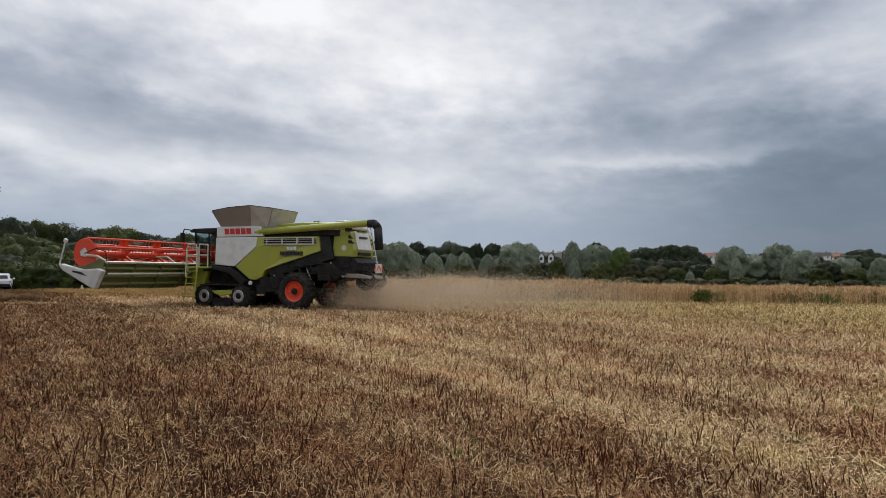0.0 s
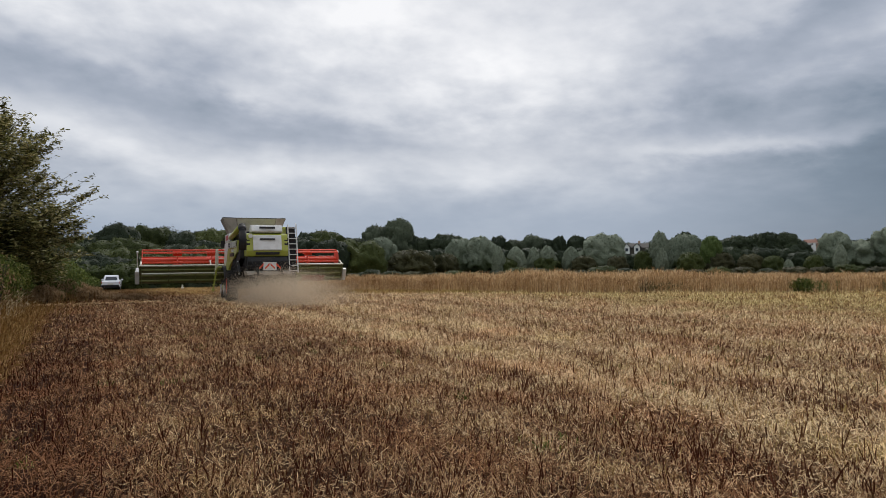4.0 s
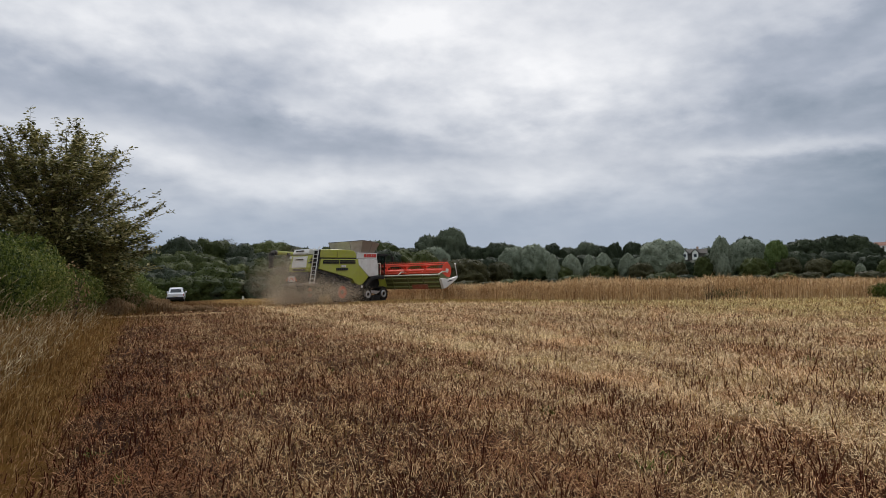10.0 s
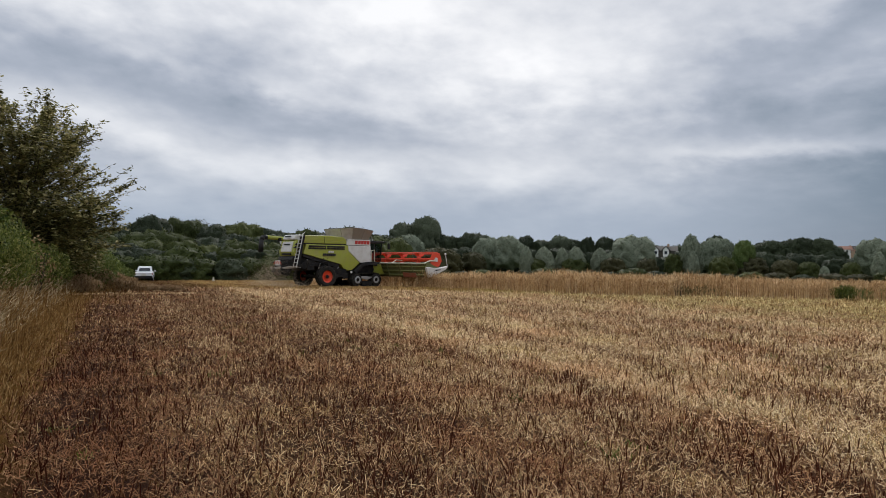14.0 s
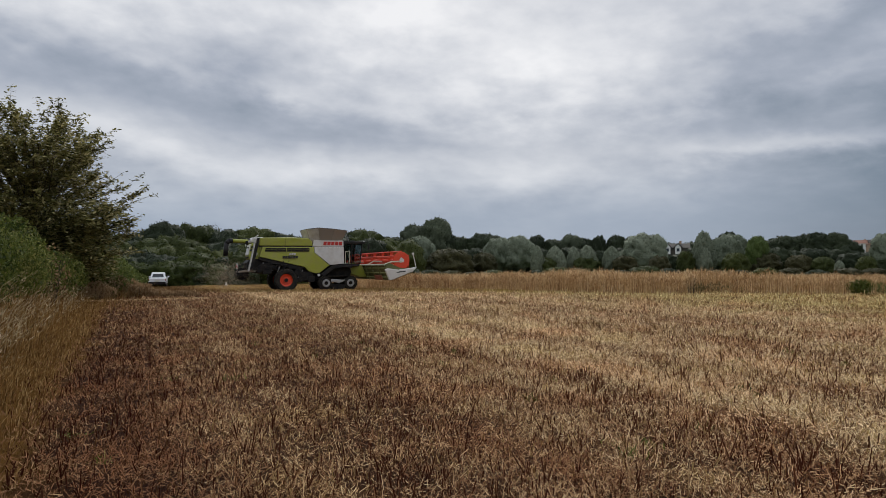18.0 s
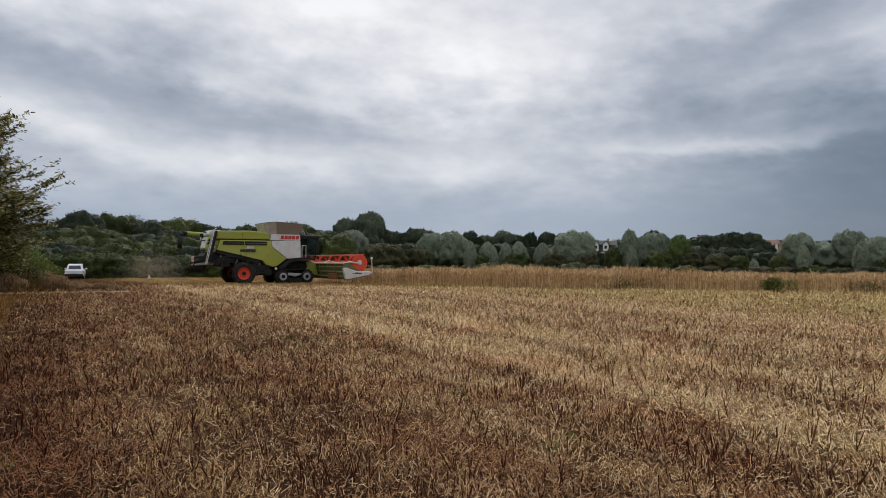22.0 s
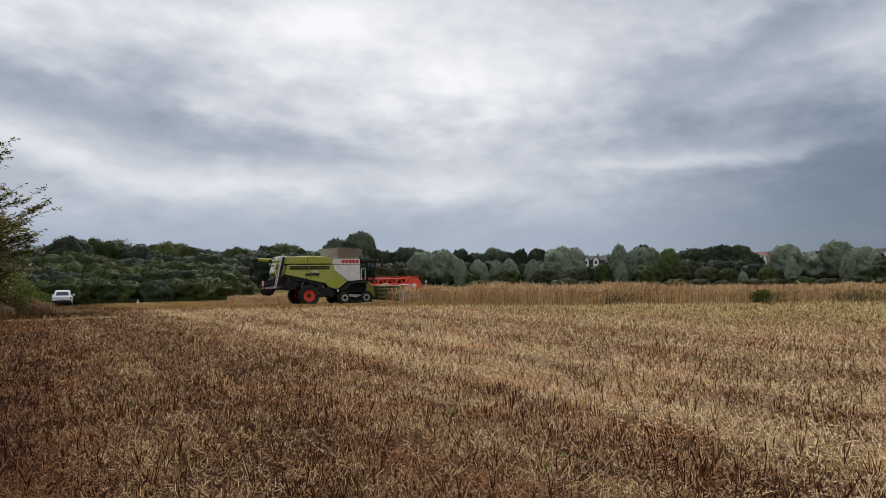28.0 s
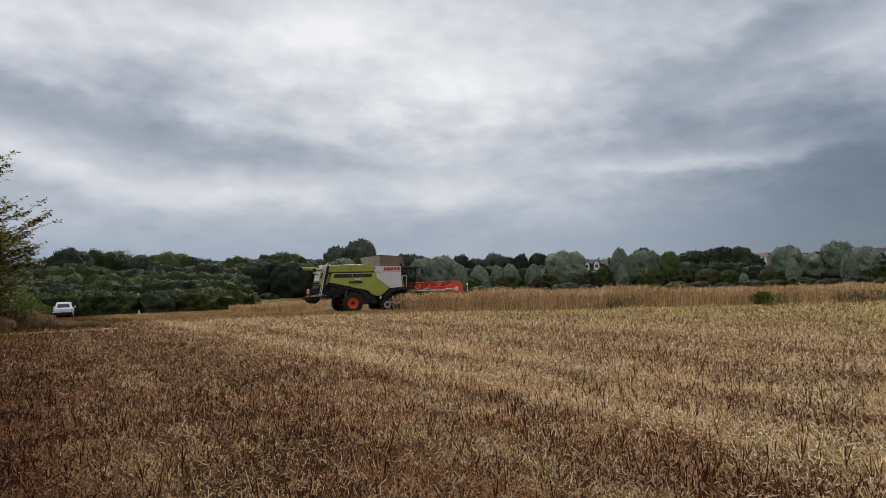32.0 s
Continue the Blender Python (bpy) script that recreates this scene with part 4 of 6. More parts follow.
# grey-green willows and bushes before them
for k, a, e, wd in [('willow_b', -12.32, 2.71, 2.17), ('brown', -9.79, 1.56, 3.55), ('willow_b', -5.45, 2.53, 2.2), ('willow_b', -3.74, 2.68, 2.1), ('willow', -2.27, 1.76, 1.15), ('willow', -0.78, 1.72, 1.65), ('willow', 0.77, 1.63, 1.2), ('willow', 1.9, 1.73, 1.65), ('bush', 1.68, 0.71, 2.4), ('willow', 3.88, 1.64, 1.45),
                    ('willow_b', 6.57, 2.69, 2.8), ('bush', 9.8, 1.1, 1.4), ('willow', 11.13, 2.72, 1.8), ('willow', 11.2, 1.41, 1.0), ('willow_b', 12.99, 2.47, 2.33), ('pale', 14.96, 2.22, 1.88), ('willow', 20.48, 0.24, 0.67), ('willow_b', 23.6, 2.27, 2.0), ('willow', 23.91, 1.32, 0.96), ('willow_b', 25.11, 1.61, 1.8), ('willow_b', 26.89, 2.42, 1.9),
                    ('willow', 27.61, 1.51, 1.1), ('willow_b', 28.6, 1.9, 1.8), ('dark_b', 30.1, 1.0, 1.8), ('willow_b', 31.2, 1.3, 1.8), ('willow', 33.4, 1.3, 1.4), ('willow_b', 34.8, 1.6, 2.0), ('oak', 37, 1.8, 2.6), ('dark', 39, 1.6, 2.6), ('oak_b', 42, 1.9, 2.6), ('willow_b', 45, 1.7, 2.4), ('oak', 48, 1.8, 2.6), ('dark', 52, 1.9, 3.0),
                    ('willow_b', -16.2, 2.0, 2.2), ('willow_b', 5.0, 1.3, 1.3), ('brown', -6.9, 1.2, 2.0), ('bush', -1.5, 0.7, 1.8), ('brown', 4.9, 0.8, 1.8), ('brown', 7.7, 0.75, 1.6), ('bush', 13.4, 0.9, 1.8), ('brown', 15.6, 0.9, 2.0), ('brown', 17.9, 0.7, 1.7), ('bush', 19.4, 0.5, 1.5), ('bush', 22.2, 0.5, 1.2), ('bush', 29.6, 0.5, 1.6), ('bush', 32.0, 0.5, 1.6)]:
    fitted_tree(k, a, 110 + 16 * (k in ('willow_b', 'oak', 'dark', 'oak_b')) + random.uniform(-3, 3), e, wd)
for a in np.arange(-19, 37, 1.3):
    tree(random.choice(["dark", "dark_b"]), a, 142 + random.uniform(-4, 4), top_at(142, random.uniform(0.75, 1.0) if 7 < a < 11 or 21 < a < 24 else random.uniform(1.1, 1.6)), 1.0, 1.0)
for a in np.arange(-20.5, 37, 1.8):
    tree(random.choice(["bush", "brown", "darkbush"]), a, 98 + random.uniform(-4, 4), top_at(98, random.uniform(-0.5, -0.05)), 1.3, 0.6)
# behind the house, far tree belts
for a in np.arange(-4, 60, 1.25):
    if not (21.0 < a < 23.3 or 28.9 < a < 31.2):
        tree(random.choice(["far", "far", "far_b"]), a, 360 + random.uniform(-30, 30), top_at(360, random.uniform(1.25, 1.75)), 1.2)
for a in np.arange(2.5, 17, 0.9):
    tree("far", a, 430 + random.uniform(-20, 20), top_at(430, random.uniform(1.6, 1.95)), 1.3)
for a in np.arange(18, 50, 1.0):
    tree("far", a, 620, top_at(620, 0.85 if 21 < a < 23.4 or 28.8 < a < 31.3 else random.uniform(1.05, 1.4)), 1.0)

# the ash at the end of the hedge
def near_tree():
    ob = thing("ash_tree", "spreading roadside tree with dark olive leaves beside the hedge", "tree", pose(-26.2, 28.9, float(height(-26.2, 28.9)), 0, 0, 10))
    bm = B()
    r = random.Random(4)
    tips = []

    # crown radius by height
    zs, rs = [1.2, 2.6, 4.0, 5.2, 6.4, 7.6, 8.6, 9.1], [4.0, 4.4, 4.6, 4.6, 4.3, 3.5, 2.3, 1.2]
    rod(bm, (0, 0, -0.3), (0.1, 0.05, 2.6), 0.26, 9, 0.2)
    rod(bm, (0.1, 0.05, 2.6), (-0.1, 0.1, 7.8), 0.2, 8, 0.04)
    for i in range(250):
        z = r.uniform(1.3, 9.0) if i > 1 else 4.8 + 0.4 * i
        a = r.uniform(0, 6.28) if i > 1 else 0.55
        rr = float(np.interp(z, zs, rs)) * r.uniform(0.72, 1.06) if i > 1 else 4.7
        q = Vector((math.cos(a) * rr, math.sin(a) * rr, z))
        p = Vector((0, 0.05, max(1.0, z * r.uniform(0.35, 0.68))))
        mid = p.lerp(q, 0.55) + Vector((r.gauss(0, 0.15), r.gauss(0, 0.15), 0.15 - 0.25 * (1 - z / 10)))
        rod(bm, p, mid, 0.028, 4, 0.018)
        rod(bm, mid, q, 0.022, 4, 0.006)
        tips.append((mid, q))
        tips.append((p.lerp(mid, 0.5), mid))
        for k in range(5):
            b0 = mid.lerp(q, r.uniform(0.0, 1.0))
            b1 = b0 + (q - mid).normalized() * r.uniform(0.3, 0.95) + Vector((r.gauss(0, 0.3), r.gauss(0, 0.3), r.gauss(0.16, 0.14)))
            rod(bm, b0, b1, 0.01, 3, 0.004)
            tips.append((b0, b1))
    part("trunk", bm, M_BARK, ob)
    P = []
    for p, q in tips:
        if q.z < 1.0:
            continue
        for k in range(28):
            c = p.lerp(q, r.uniform(0.1, 1.05)) + Vector((r.gauss(0, 0.10), r.gauss(0, 0.10), r.gauss(-0.01, 0.035)))
            P.append(c)
    for k in range(15000):
        z = r.uniform(1.0, 7.4)
        a, rr = r.uniform(0, 6.28), float(np.interp(z, zs, rs)) * 0.66 * math.sqrt(r.uniform(0, 1))
        P.append(Vector((math.cos(a) * rr, math.sin(a) * rr, z)))
    # close foliage round the foot of the crown
    for k in range(12000):
        z = r.uniform(0.6, 4.4)
        a, rr = r.uniform(0, 6.28), float(np.interp(z, zs, rs)) * r.uniform(0.55, 0.96)
        P.append(Vector((math.cos(a) * rr, math.sin(a) * rr, z)))
    P = np.array([tuple(c) for c in P])
    n = len(P)
    dirs = rng.normal(0, 1, (n, 3)); dirs[:, 2] *= 0.28
    dirs /= np.linalg.norm(dirs, axis=1)[:, None]
    up_ = rng.normal(0, 0.34, (n, 3)) + np.array([0, 0, 1.0])
    sd = np.cross(dirs, up_); sd /= np.linalg.norm(sd, axis=1)[:, None]
    ln = rng.uniform(0.08, 0.16, n)[:, None]
    q = np.stack([P - dirs * ln, P - sd * ln * 0.38, P + dirs * ln, P + sd * ln * 0.38], 1)
    quads("crown", q, M_NEARTREE, ob)
    return ob


near_tree()


def hedge_piece(name, label, x, y, w, h, mat, cnt, size, lobes=9, seed=1, aspect=0.5, rise=0.5, group="hedge along the verge"):
    r = np.random.default_rng(seed)
    ob = thing(name, label, "hedge" if "hedge" in name else "bush", pose(x, y, float(height(x, y))), group=group)
    c = [(r.uniform(-w, w) * 0.6, r.uniform(-w, w) * 0.6, h * r.uniform(0.2, 0.66)) for i in range(lobes)] + [(0, 0, h * 0.45)]
    q = [(w * r.uniform(0.35, 0.55),) * 2 + (h * r.uniform(0.22, 0.36),) for i in range(lobes)] + [(w * 0.75, w * 0.75, h * 0.5)]
    quads("foliage", leaf_cloud(c, q, cnt, size, 0.6, 0.8, aspect, rise), mat, ob)
    bm = B()
    for i in range(7):
        a = i * 0.9
        rod(bm, (0.1 * math.cos(a), 0.1 * math.sin(a), -0.1), (math.cos(a) * w * 0.5, math.sin(a) * w * 0.5, h * 0.7), 0.03, 5, 0.01)
    part("stems", bm, M_BARK, ob)
    return ob


for i, (x, y, w, h) in enumerate([(-12.2, 7.0, 2.0, 3.2), (-13.6, 9.6, 2.0, 3.3), (-14.9, 12.0, 2.0, 3.3), (-16.4, 14.3, 2.0, 3.15), (-17.8, 16.6, 2.0, 3.0), (-19.2, 19.0, 2.0, 2.75), (-20.8, 21.6, 2.0, 2.5), (-22.2, 24.0, 1.9, 2.1), (-23.6, 26.4, 1.8, 1.8), (-10.6, 4.2, 2.0, 3.2), (-9.0, 1.4, 2.0, 3.1)]):
    hedge_piece("hedge_bush", "dense mid-green hedge bush with feathery shoots beside the verge", x, y, w, h, M_HEDGE, 13000, 0.07, 22, seed=i + 2, aspect=0.34, rise=0.8)
for i, (x, y, w, h) in enumerate([(-26.4, 34.4, 1.8, 2.3), (-28.5, 35.6, 2.0, 2.4), (-31.5, 40.5, 2.2, 2.4), (-34.6, 46.0, 2.3, 2.1), (-37.8, 51.0, 2.4, 1.9), (-31.0, 33.0, 2.4, 3.0), (-35.0, 40.0, 2.6, 3.2), (-39.5, 47.5, 2.8, 3.2)]):
    hedge_piece("hedge_bush", "bright green bush in the far hedge row", x, y, w, h * 1.15, M_LIGHTHEDGE, 6000, 0.10, seed=i + 20)
for i, (x, y, w, h) in enumerate([(-27.0, 29.5, 2.6, 4.2), (-23.6, 23.8, 2.2, 3.6), (-30.5, 34.5, 3.0, 4.4), (-33.5, 39.0, 3.0, 4.0), (-27.2, 32.4, 2.0, 3.2)]):
    hedge_piece("hedge_bush", "thorn bush under the roadside tree", x, y, w, h, M_HEDGE, 7000, 0.10, seed=i + 40)


hedge_piece("hedge_bush", "bright green bush under the roadside tree", -25.0, 32.6, 1.5, 2.1, M_LIGHTHEDGE, 6000, 0.09, 16, seed=71, aspect=0.4, rise=0.7)
hedge_piece("hedge_bush", "sparse thorn shoots with pale leaves at the hedge end", -20.6, 23.6, 0.8, 2.5, M_DRYLEAF, 420, 0.07, 14, seed=72, aspect=0.5, rise=0.4)
# shrubs grown up in the edge of the crop
hedge_piece("crop_shrub", "dark green shrub grown up in the crop edge", 14.0, 35.8, 0.55, 0.8, M_HEDGE, 2200, 0.05, 16, seed=81, aspect=0.3, rise=1.0, group="shrubs in the crop edge")
hedge_piece("crop_shrub", "brown seeding shrub in a gap of the crop edge", 6.5, 37.9, 0.5, 1.15, M_DRYLEAF, 1000, 0.05, 16, seed=83, aspect=0.16, rise=1.6, group="shrubs in the crop edge")


# dry grass of the verge
def grass(x, y, h, w, mat, name, lab, droop=0.5, heads=False):
    n = len(x)
    z = height(x, y) - 0.02
    ld = rng.normal(0.3, 1.0, n)
    lean = np.abs(rng.normal(0.25, 0.33, n))
    yaw = rng.uniform(0, 3.14, n)
    a = blades(x, y, z, h * 0.6, w, yaw, lean, ld, 0.8)
    mid = (a[:, 2] + a[:, 3]) / 2
    side = np.stack([np.cos(yaw), np.sin(yaw), np.zeros(n)], 1) * (w * 0.4)[:, None]
    l2 = lean + rng.uniform(0.1, droop, n)
    tip = mid + np.stack([np.cos(ld) * np.sin(l2), np.sin(ld) * np.sin(l2), np.cos(l2)], 1) * (h * 0.42)[:, None]
    b = np.stack([mid - side, mid + side, tip + side * 0.15, tip - side * 0.15], 1)
    sets = [a, b]
    if heads:
        # feathery seed head at each tip
        for k in range(4):
            u = rng.uniform(0.55, 1.0, n)
            at = mid + (tip - mid) * u[:, None]
            sets.append(blades(at[:, 0], at[:, 1], at[:, 2], rng.uniform(0.05, 0.13, n), w * 1.5, yaw + k, rng.uniform(0.6, 1.7, n), ld + rng.normal(0, 0.8, n), 0.3))
    tagged(quads(name, np.concatenate(sets), mat), lab, "grass", kind="stuff")


x, y = scatter(900000, -36, 4, -8, 48, lambda x, y: (verge(x, y) < 0.25 * (lump(x, y, 0.8, 7) - 0.2)) * (verge(x, y) > -3.4) * np.clip(1.4 / (1 + (np.hypot(x, y) / 14) ** 2), 0.0, 1) * np.where(verge(x, y) > -1.5, 1, 0.5) * (0.25 + 0.75 * clumps(x, y, 120)))
v = -verge(x, y)
grass(x, y, (0.16 + 0.50 * ss(0.1, 2.0, v)) * rng.uniform(0.5, 1.3, len(x)) * (0.55 + 0.9 * lump(x, y, 0.9, 9)), 0.006 * (1 + np.hypot(x, y) / 9), M_DRYGRASS, "verge_grass", "dry golden grass on the field verge", 1.0)
# taller pale stems with feathery heads before the hedge
x, y = scatter(150000, -40, 0, -6, 45, lambda x, y: (verge(x, y) < -0.9) * (verge(x, y) > -4.6) * np.clip(1.2 / (1 + (np.hypot(x, y) / 15) ** 2), 0, 1) * (0.15 + 0.85 * clumps(x, y, 130)))
grass(x, y, (rng.uniform(0.4, 0.9, len(x)) + rng.uniform(0.2, 1.3, len(x)) * ss(1.3, 3.2, -verge(x, y))), 0.0062 * (1 + np.hypot(x, y) / 11), M_SEEDGRASS, "tall_grass", "tall pale grass stems with drooping seed heads", 1.1, True)
x, y = scatter(14000, -40, -15, 20, 54, lambda x, y: np.exp(-(((verge(x, y) + 0.3) / 1.5) ** 2)) * (0.2 + 0.8 * lump(x, y, 2.2, 14)))
grass(x, y, rng.uniform(0.3, 0.9, len(x)) * (0.55 + 0.7 * lump(x, y, 2.2, 14)), np.full(len(x), 0.016), M_DRYGRASS, "dry_brush", "dry tan grass and dead stems at the field corner", 1.2)
# tangled dry brush in front of the far hedge row
for i, (x, y, w, h) in enumerate([(-25.4, 32.8, 1.1, 1.3), (-24.3, 32.5, 1.0, 1.25), (-23.2, 32.9, 0.9, 0.8), (-22.2, 33.4, 0.8, 0.45), (-21.2, 34.0, 0.8, 0.34), (-26.0, 35.0, 1.3, 1.4), (-28.0, 37.4, 1.3, 1.1), (-29.9, 39.8, 1.2, 0.9), (-31.6, 42.4, 1.2, 0.8), (-33.4, 45.4, 1.2, 0.8), (-23.6, 30.0, 0.9, 1.0)]):
    hedge_piece("dry_shrub", "tangled tan dry brush at the edge of the verge", x, y, w, h, M_DRYLEAF, 4200, 0.09, seed=i + 60, aspect=0.16, rise=1.4)


# ---------- the combine harvester: x ahead, y to its left, origin on the ground under the rear axle ----------
# time, x, y, z, heading
DRIVE = [
    (0.0, -5.50, 28.55, 0.0, 161.0), (1.0, -7.64, 28.77, 0.0, 149.2), (2.0, -9.85, 29.86, 0.0, 139.1), (4.5, -14.05, 32.76, 0.0, 115.2), (6.0, -16.06, 35.11, 0.0, 95.3),
    (7.0, -16.45, 37.30, 0.0, 93.3), (8.0, -16.66, 39.48, 0.0, 92.9), (9.0, -17.19, 41.28, 0.0, 85.3), (10.0, -17.49, 43.24, -0.03, 67.4), (11.0, -17.68, 44.50, -0.05, 59.7),
    (12.0, -17.26, 45.23, -0.06, 56.8), (13.0, -17.15, 45.62, -0.07, 53.4), (14.0, -17.25, 45.96, -0.07, 54.2), (16.5, -18.92, 44.27, -0.06, 35.8), (19.0, -19.90, 43.51, -0.04, 35.0),
    (20.5, -19.46, 44.62, -0.05, 36.3), (22.0, -18.26, 45.25, -0.07, 36.7), (24.4, -16.34, 46.49, -0.10, 40.0), (27.0, -14.79, 49.06, -0.18, 32.2), (32.0, -11.15, 51.01, -0.25, 29.3),
]
LIFT = [(0.0, 24.0), (5.0, 22.5), (14.0, 20.0), (20.6, 20.0), (21.4, 15.0), (22.0, 9.7), (22.7, 3.0), (23.3, 0.0), (24.6, 0.0), (27.0, 6.0), (32.0, 11.0)]


def glide(rows, t):
    """Smooth values between rows of (time, values)."""
    ts = [r[0] for r in rows]
    i = max(0, min(len(ts) - 2, int(np.searchsorted(ts, t, "right")) - 1))
    a, b = rows[i], rows[i + 1]
    h = b[0] - a[0]
    u = min(1.0, max(0.0, (t - a[0]) / h))
    out = []
    for k in range(1, len(a)):
        d1 = (b[k] - rows[i - 1][k]) / (b[0] - rows[i - 1][0]) if i else (b[k] - a[k]) / h
        d2 = (rows[i + 2][k] - a[k]) / (rows[i + 2][0] - a[0]) if i + 2 < len(rows) else (b[k] - a[k]) / h
        out.append((2 * u**3 - 3 * u**2 + 1) * a[k] + (u**3 - 2 * u**2 + u) * h * d1 + (-2 * u**3 + 3 * u**2) * b[k] + (u**3 - u**2) * h * d2)
    return out


def machine(t):
    x, y, z, a = glide(DRIVE, t)
    return pose(x, y, z, 0, 0, a)


combine = thing("combine_harvester", "large dusty green and light grey tracked combine harvester", "combine harvester", machine(0))


def side_marks(y, s):
    """Badge shapes on a side panel."""
    for i in range(5):
        x0 = 3.93 - 0.275 * i if s < 0 else 3.62 - 0.275 * i
        bm = B()
        prism(bm, [(x0, 3.15), (x0 - 0.23, 3.15), (x0 - 0.2, 3.4), (x0 + 0.03, 3.4)], y, y + s * 0.012)
        part("badge_mark", bm, M_BADGE, combine, "red badge shape on the grey panel")
    for i in range(6):
        bm = B()
        x0 = 0.82 - 0.175 * i
        prism(bm, [(x0, 2.24), (x0 - 0.14, 2.24), (x0 - 0.12, 2.40), (x0 + 0.02, 2.40)], y - s * 0.2, y + s * 0.105, 0, lambda x, z: -s * 0.24 * max(0.0, min(1.0, (1.2 - x) / 3.2)))
        part("model_mark", bm, M_MARK, combine, "black model badge shape")
    for i in range(3):
        bm = B()
        x0 = 0.62 - 0.15 * i + (0.05 if s < 0 else -0.1)
        prism(bm, [(x0, 2.45), (x0 - 0.12, 2.45), (x0 - 0.10, 2.60), (x0 + 0.02, 2.60)], y - s * 0.2, y + s * 0.09, 0, lambda x, z: -s * 0.24 * max(0.0, min(1.0, (1.2 - x) / 3.2)))
        part("model_mark", bm, M_WHITE, combine, "white model badge shape")


def build_combine():
    bm = B()
    prism(bm, [(-2.25, 2.35), (-2.15, 1.75), (-0.95, 1.55), (0.75, 1.15), (1.5, 0.72), (4.3, 0.72), (4.75, 1.2), (4.6, 1.72), (4.1, 1.8), (4.05, 3.44), (-1.75, 3.3), (-2.05, 2.9)], -0.96, 0.96, 0.03)
    part("chassis", bm, M_CHASSIS, combine)
    bm = B()
    for x0, x1, z0, z1 in [(0.9, 1.5, 0.85, 1.3), (1.55, 2.0, 0.6, 1.0), (-1.5, -0.9, 1.2, 1.7), (0.75, 1.1, 0.6, 0.85)]:
        box(bm, x0, x1, -1.35, 1.35, z0, z1, 0.03)
    for i in range(7):
        rod(bm, (-1.9 + i * 0.35, -1.28, 1.5 + 0.12 * math.sin(i * 2)), (-1.5 + i * 0.35, -1.28, 1.9 - 0.2 * math.sin(i)), 0.05)
        rod(bm, (-1.9 + i * 0.35, 1.28, 1.5 + 0.12 * math.sin(i * 2)), (-1.5 + i * 0.35, 1.28, 1.9 - 0.2 * math.sin(i)), 0.05)
    part("driveline", bm, M_CHASSIS, combine, "dark belts, boxes and shafts under the panels")
    for s in (-1, 1):
        y = s * 1.22

        def bulge(x, z):
            return s * (0.1 * (1 - abs(z - 2.2) / 1.3) - 0.24 * max(0.0, min(1.0, (1.2 - x) / 3.2)))

        bm = B()
        rear = [(-1.72, 2.36), (-1.5, 3.02)] if s < 0 else [(-0.98, 2.42), (-0.86, 3.02)]
        under = [(1.55, 1.36), (1.32, 1.64), (-0.2, 2.0)] if s < 0 else [(1.72, 1.34), (1.55, 1.62), (0.9, 1.84)]
        prism(bm, rear + [(1.95, 3.02), (1.98, 2.62), (3.02, 1.76), (2.35, 1.24), (2.05, 1.2)] + under, s * 0.97, y + s * 0.12, 0.025, bulge)
        part("side_panel", bm, M_GREEN, combine, "green moulded side panel")
        # black sheet along the panel's lower edge
        bm = B()
        lo = [(1.3, 1.62), (-0.2, 1.98), (-1.74, 2.34), (-1.74, 2.16), (-0.3, 1.74), (1.0, 1.4)] if s < 0 else [(1.5, 1.6), (0.9, 1.82), (-0.98, 2.4), (-0.9, 3.02), (-1.32, 3.02), (-1.5, 2.1), (0.5, 1.56), (1.3, 1.3)]
        prism(bm, lo, s * 0.96, y + s * 0.05, 0.015, bulge)
        part("lower_skirt", bm, M_BLACK, combine, "black sheet below the green panel")
        bm = B()
        prism(bm, [(1.97, 3.02), (4.06, 3.02), (4.07, 1.86), (3.25, 1.78), (3.06, 1.78), (2.0, 2.62)], s * 0.97, y + s * 0.12, 0.025, bulge)
        part("front_panel", bm, M_WHITE, combine, "light grey side panel behind the cab")
        bm = B()
        prism(bm, [(1.85 if s < 0 else 1.7, 3.05), (4.05, 3.05), (4.05, 3.48), (1.95 if s < 0 else 1.9, 3.48)], y - s * 0.02, y + s * 0.13, 0.02)
        part("badge_panel", bm, M_WHITE, combine, "light grey upper panel below the tank")
        bm = B()
        prism(bm, [(2.45, 1.16), (3.2, 1.72), (4.1, 1.8), (4.62, 1.7), (4.62, 1.55), (4.0, 1.62), (3.3, 1.5), (2.6, 0.95)], y, y + s * 0.3, 0.03)
        part("track_guard", bm, M_BLACK, combine, "black curved guard over the track")
        bm = B()
        prism(bm, [(-1.35 if s < 0 else -0.76, 2.7), (1.62, 2.7), (1.62, 2.95), (-1.28 if s < 0 else -0.72, 2.95)], y - s * 0.2, y + s * 0.205, 0, lambda x, z: -s * 0.24 * max(0.0, min(1.0, (1.2 - x) / 3.2)))
        part("vent_recess", bm, M_BLACK, combine)
        for k in ((1,) if s < 0 else (0, 1, 2)):
            bm = B()
            prism(bm, [(-1.3 if s < 0 else -0.74, 2.72 + k * 0.09), (1.6, 2.72 + k * 0.09), (1.6, 2.732 + k * 0.09), (-1.3 if s < 0 else -0.74, 2.732 + k * 0.09)], y - s * 0.1, y + s * 0.222, 0, lambda x, z: -s * 0.24 * max(0.0, min(1.0, (1.2 - x) / 3.2)))
            part("vent_slat", bm, M_GREEN if s < 0 else M_WHITE, combine)
        for k in range(4 if s > 0 else 0):
            bm = B()
            box(bm, -0.7 + k * 0.72, -0.675 + k * 0.72, y, y + 0.2, 2.7, 2.94, 0)
            part("vent_bar", bm, M_WHITE, combine)
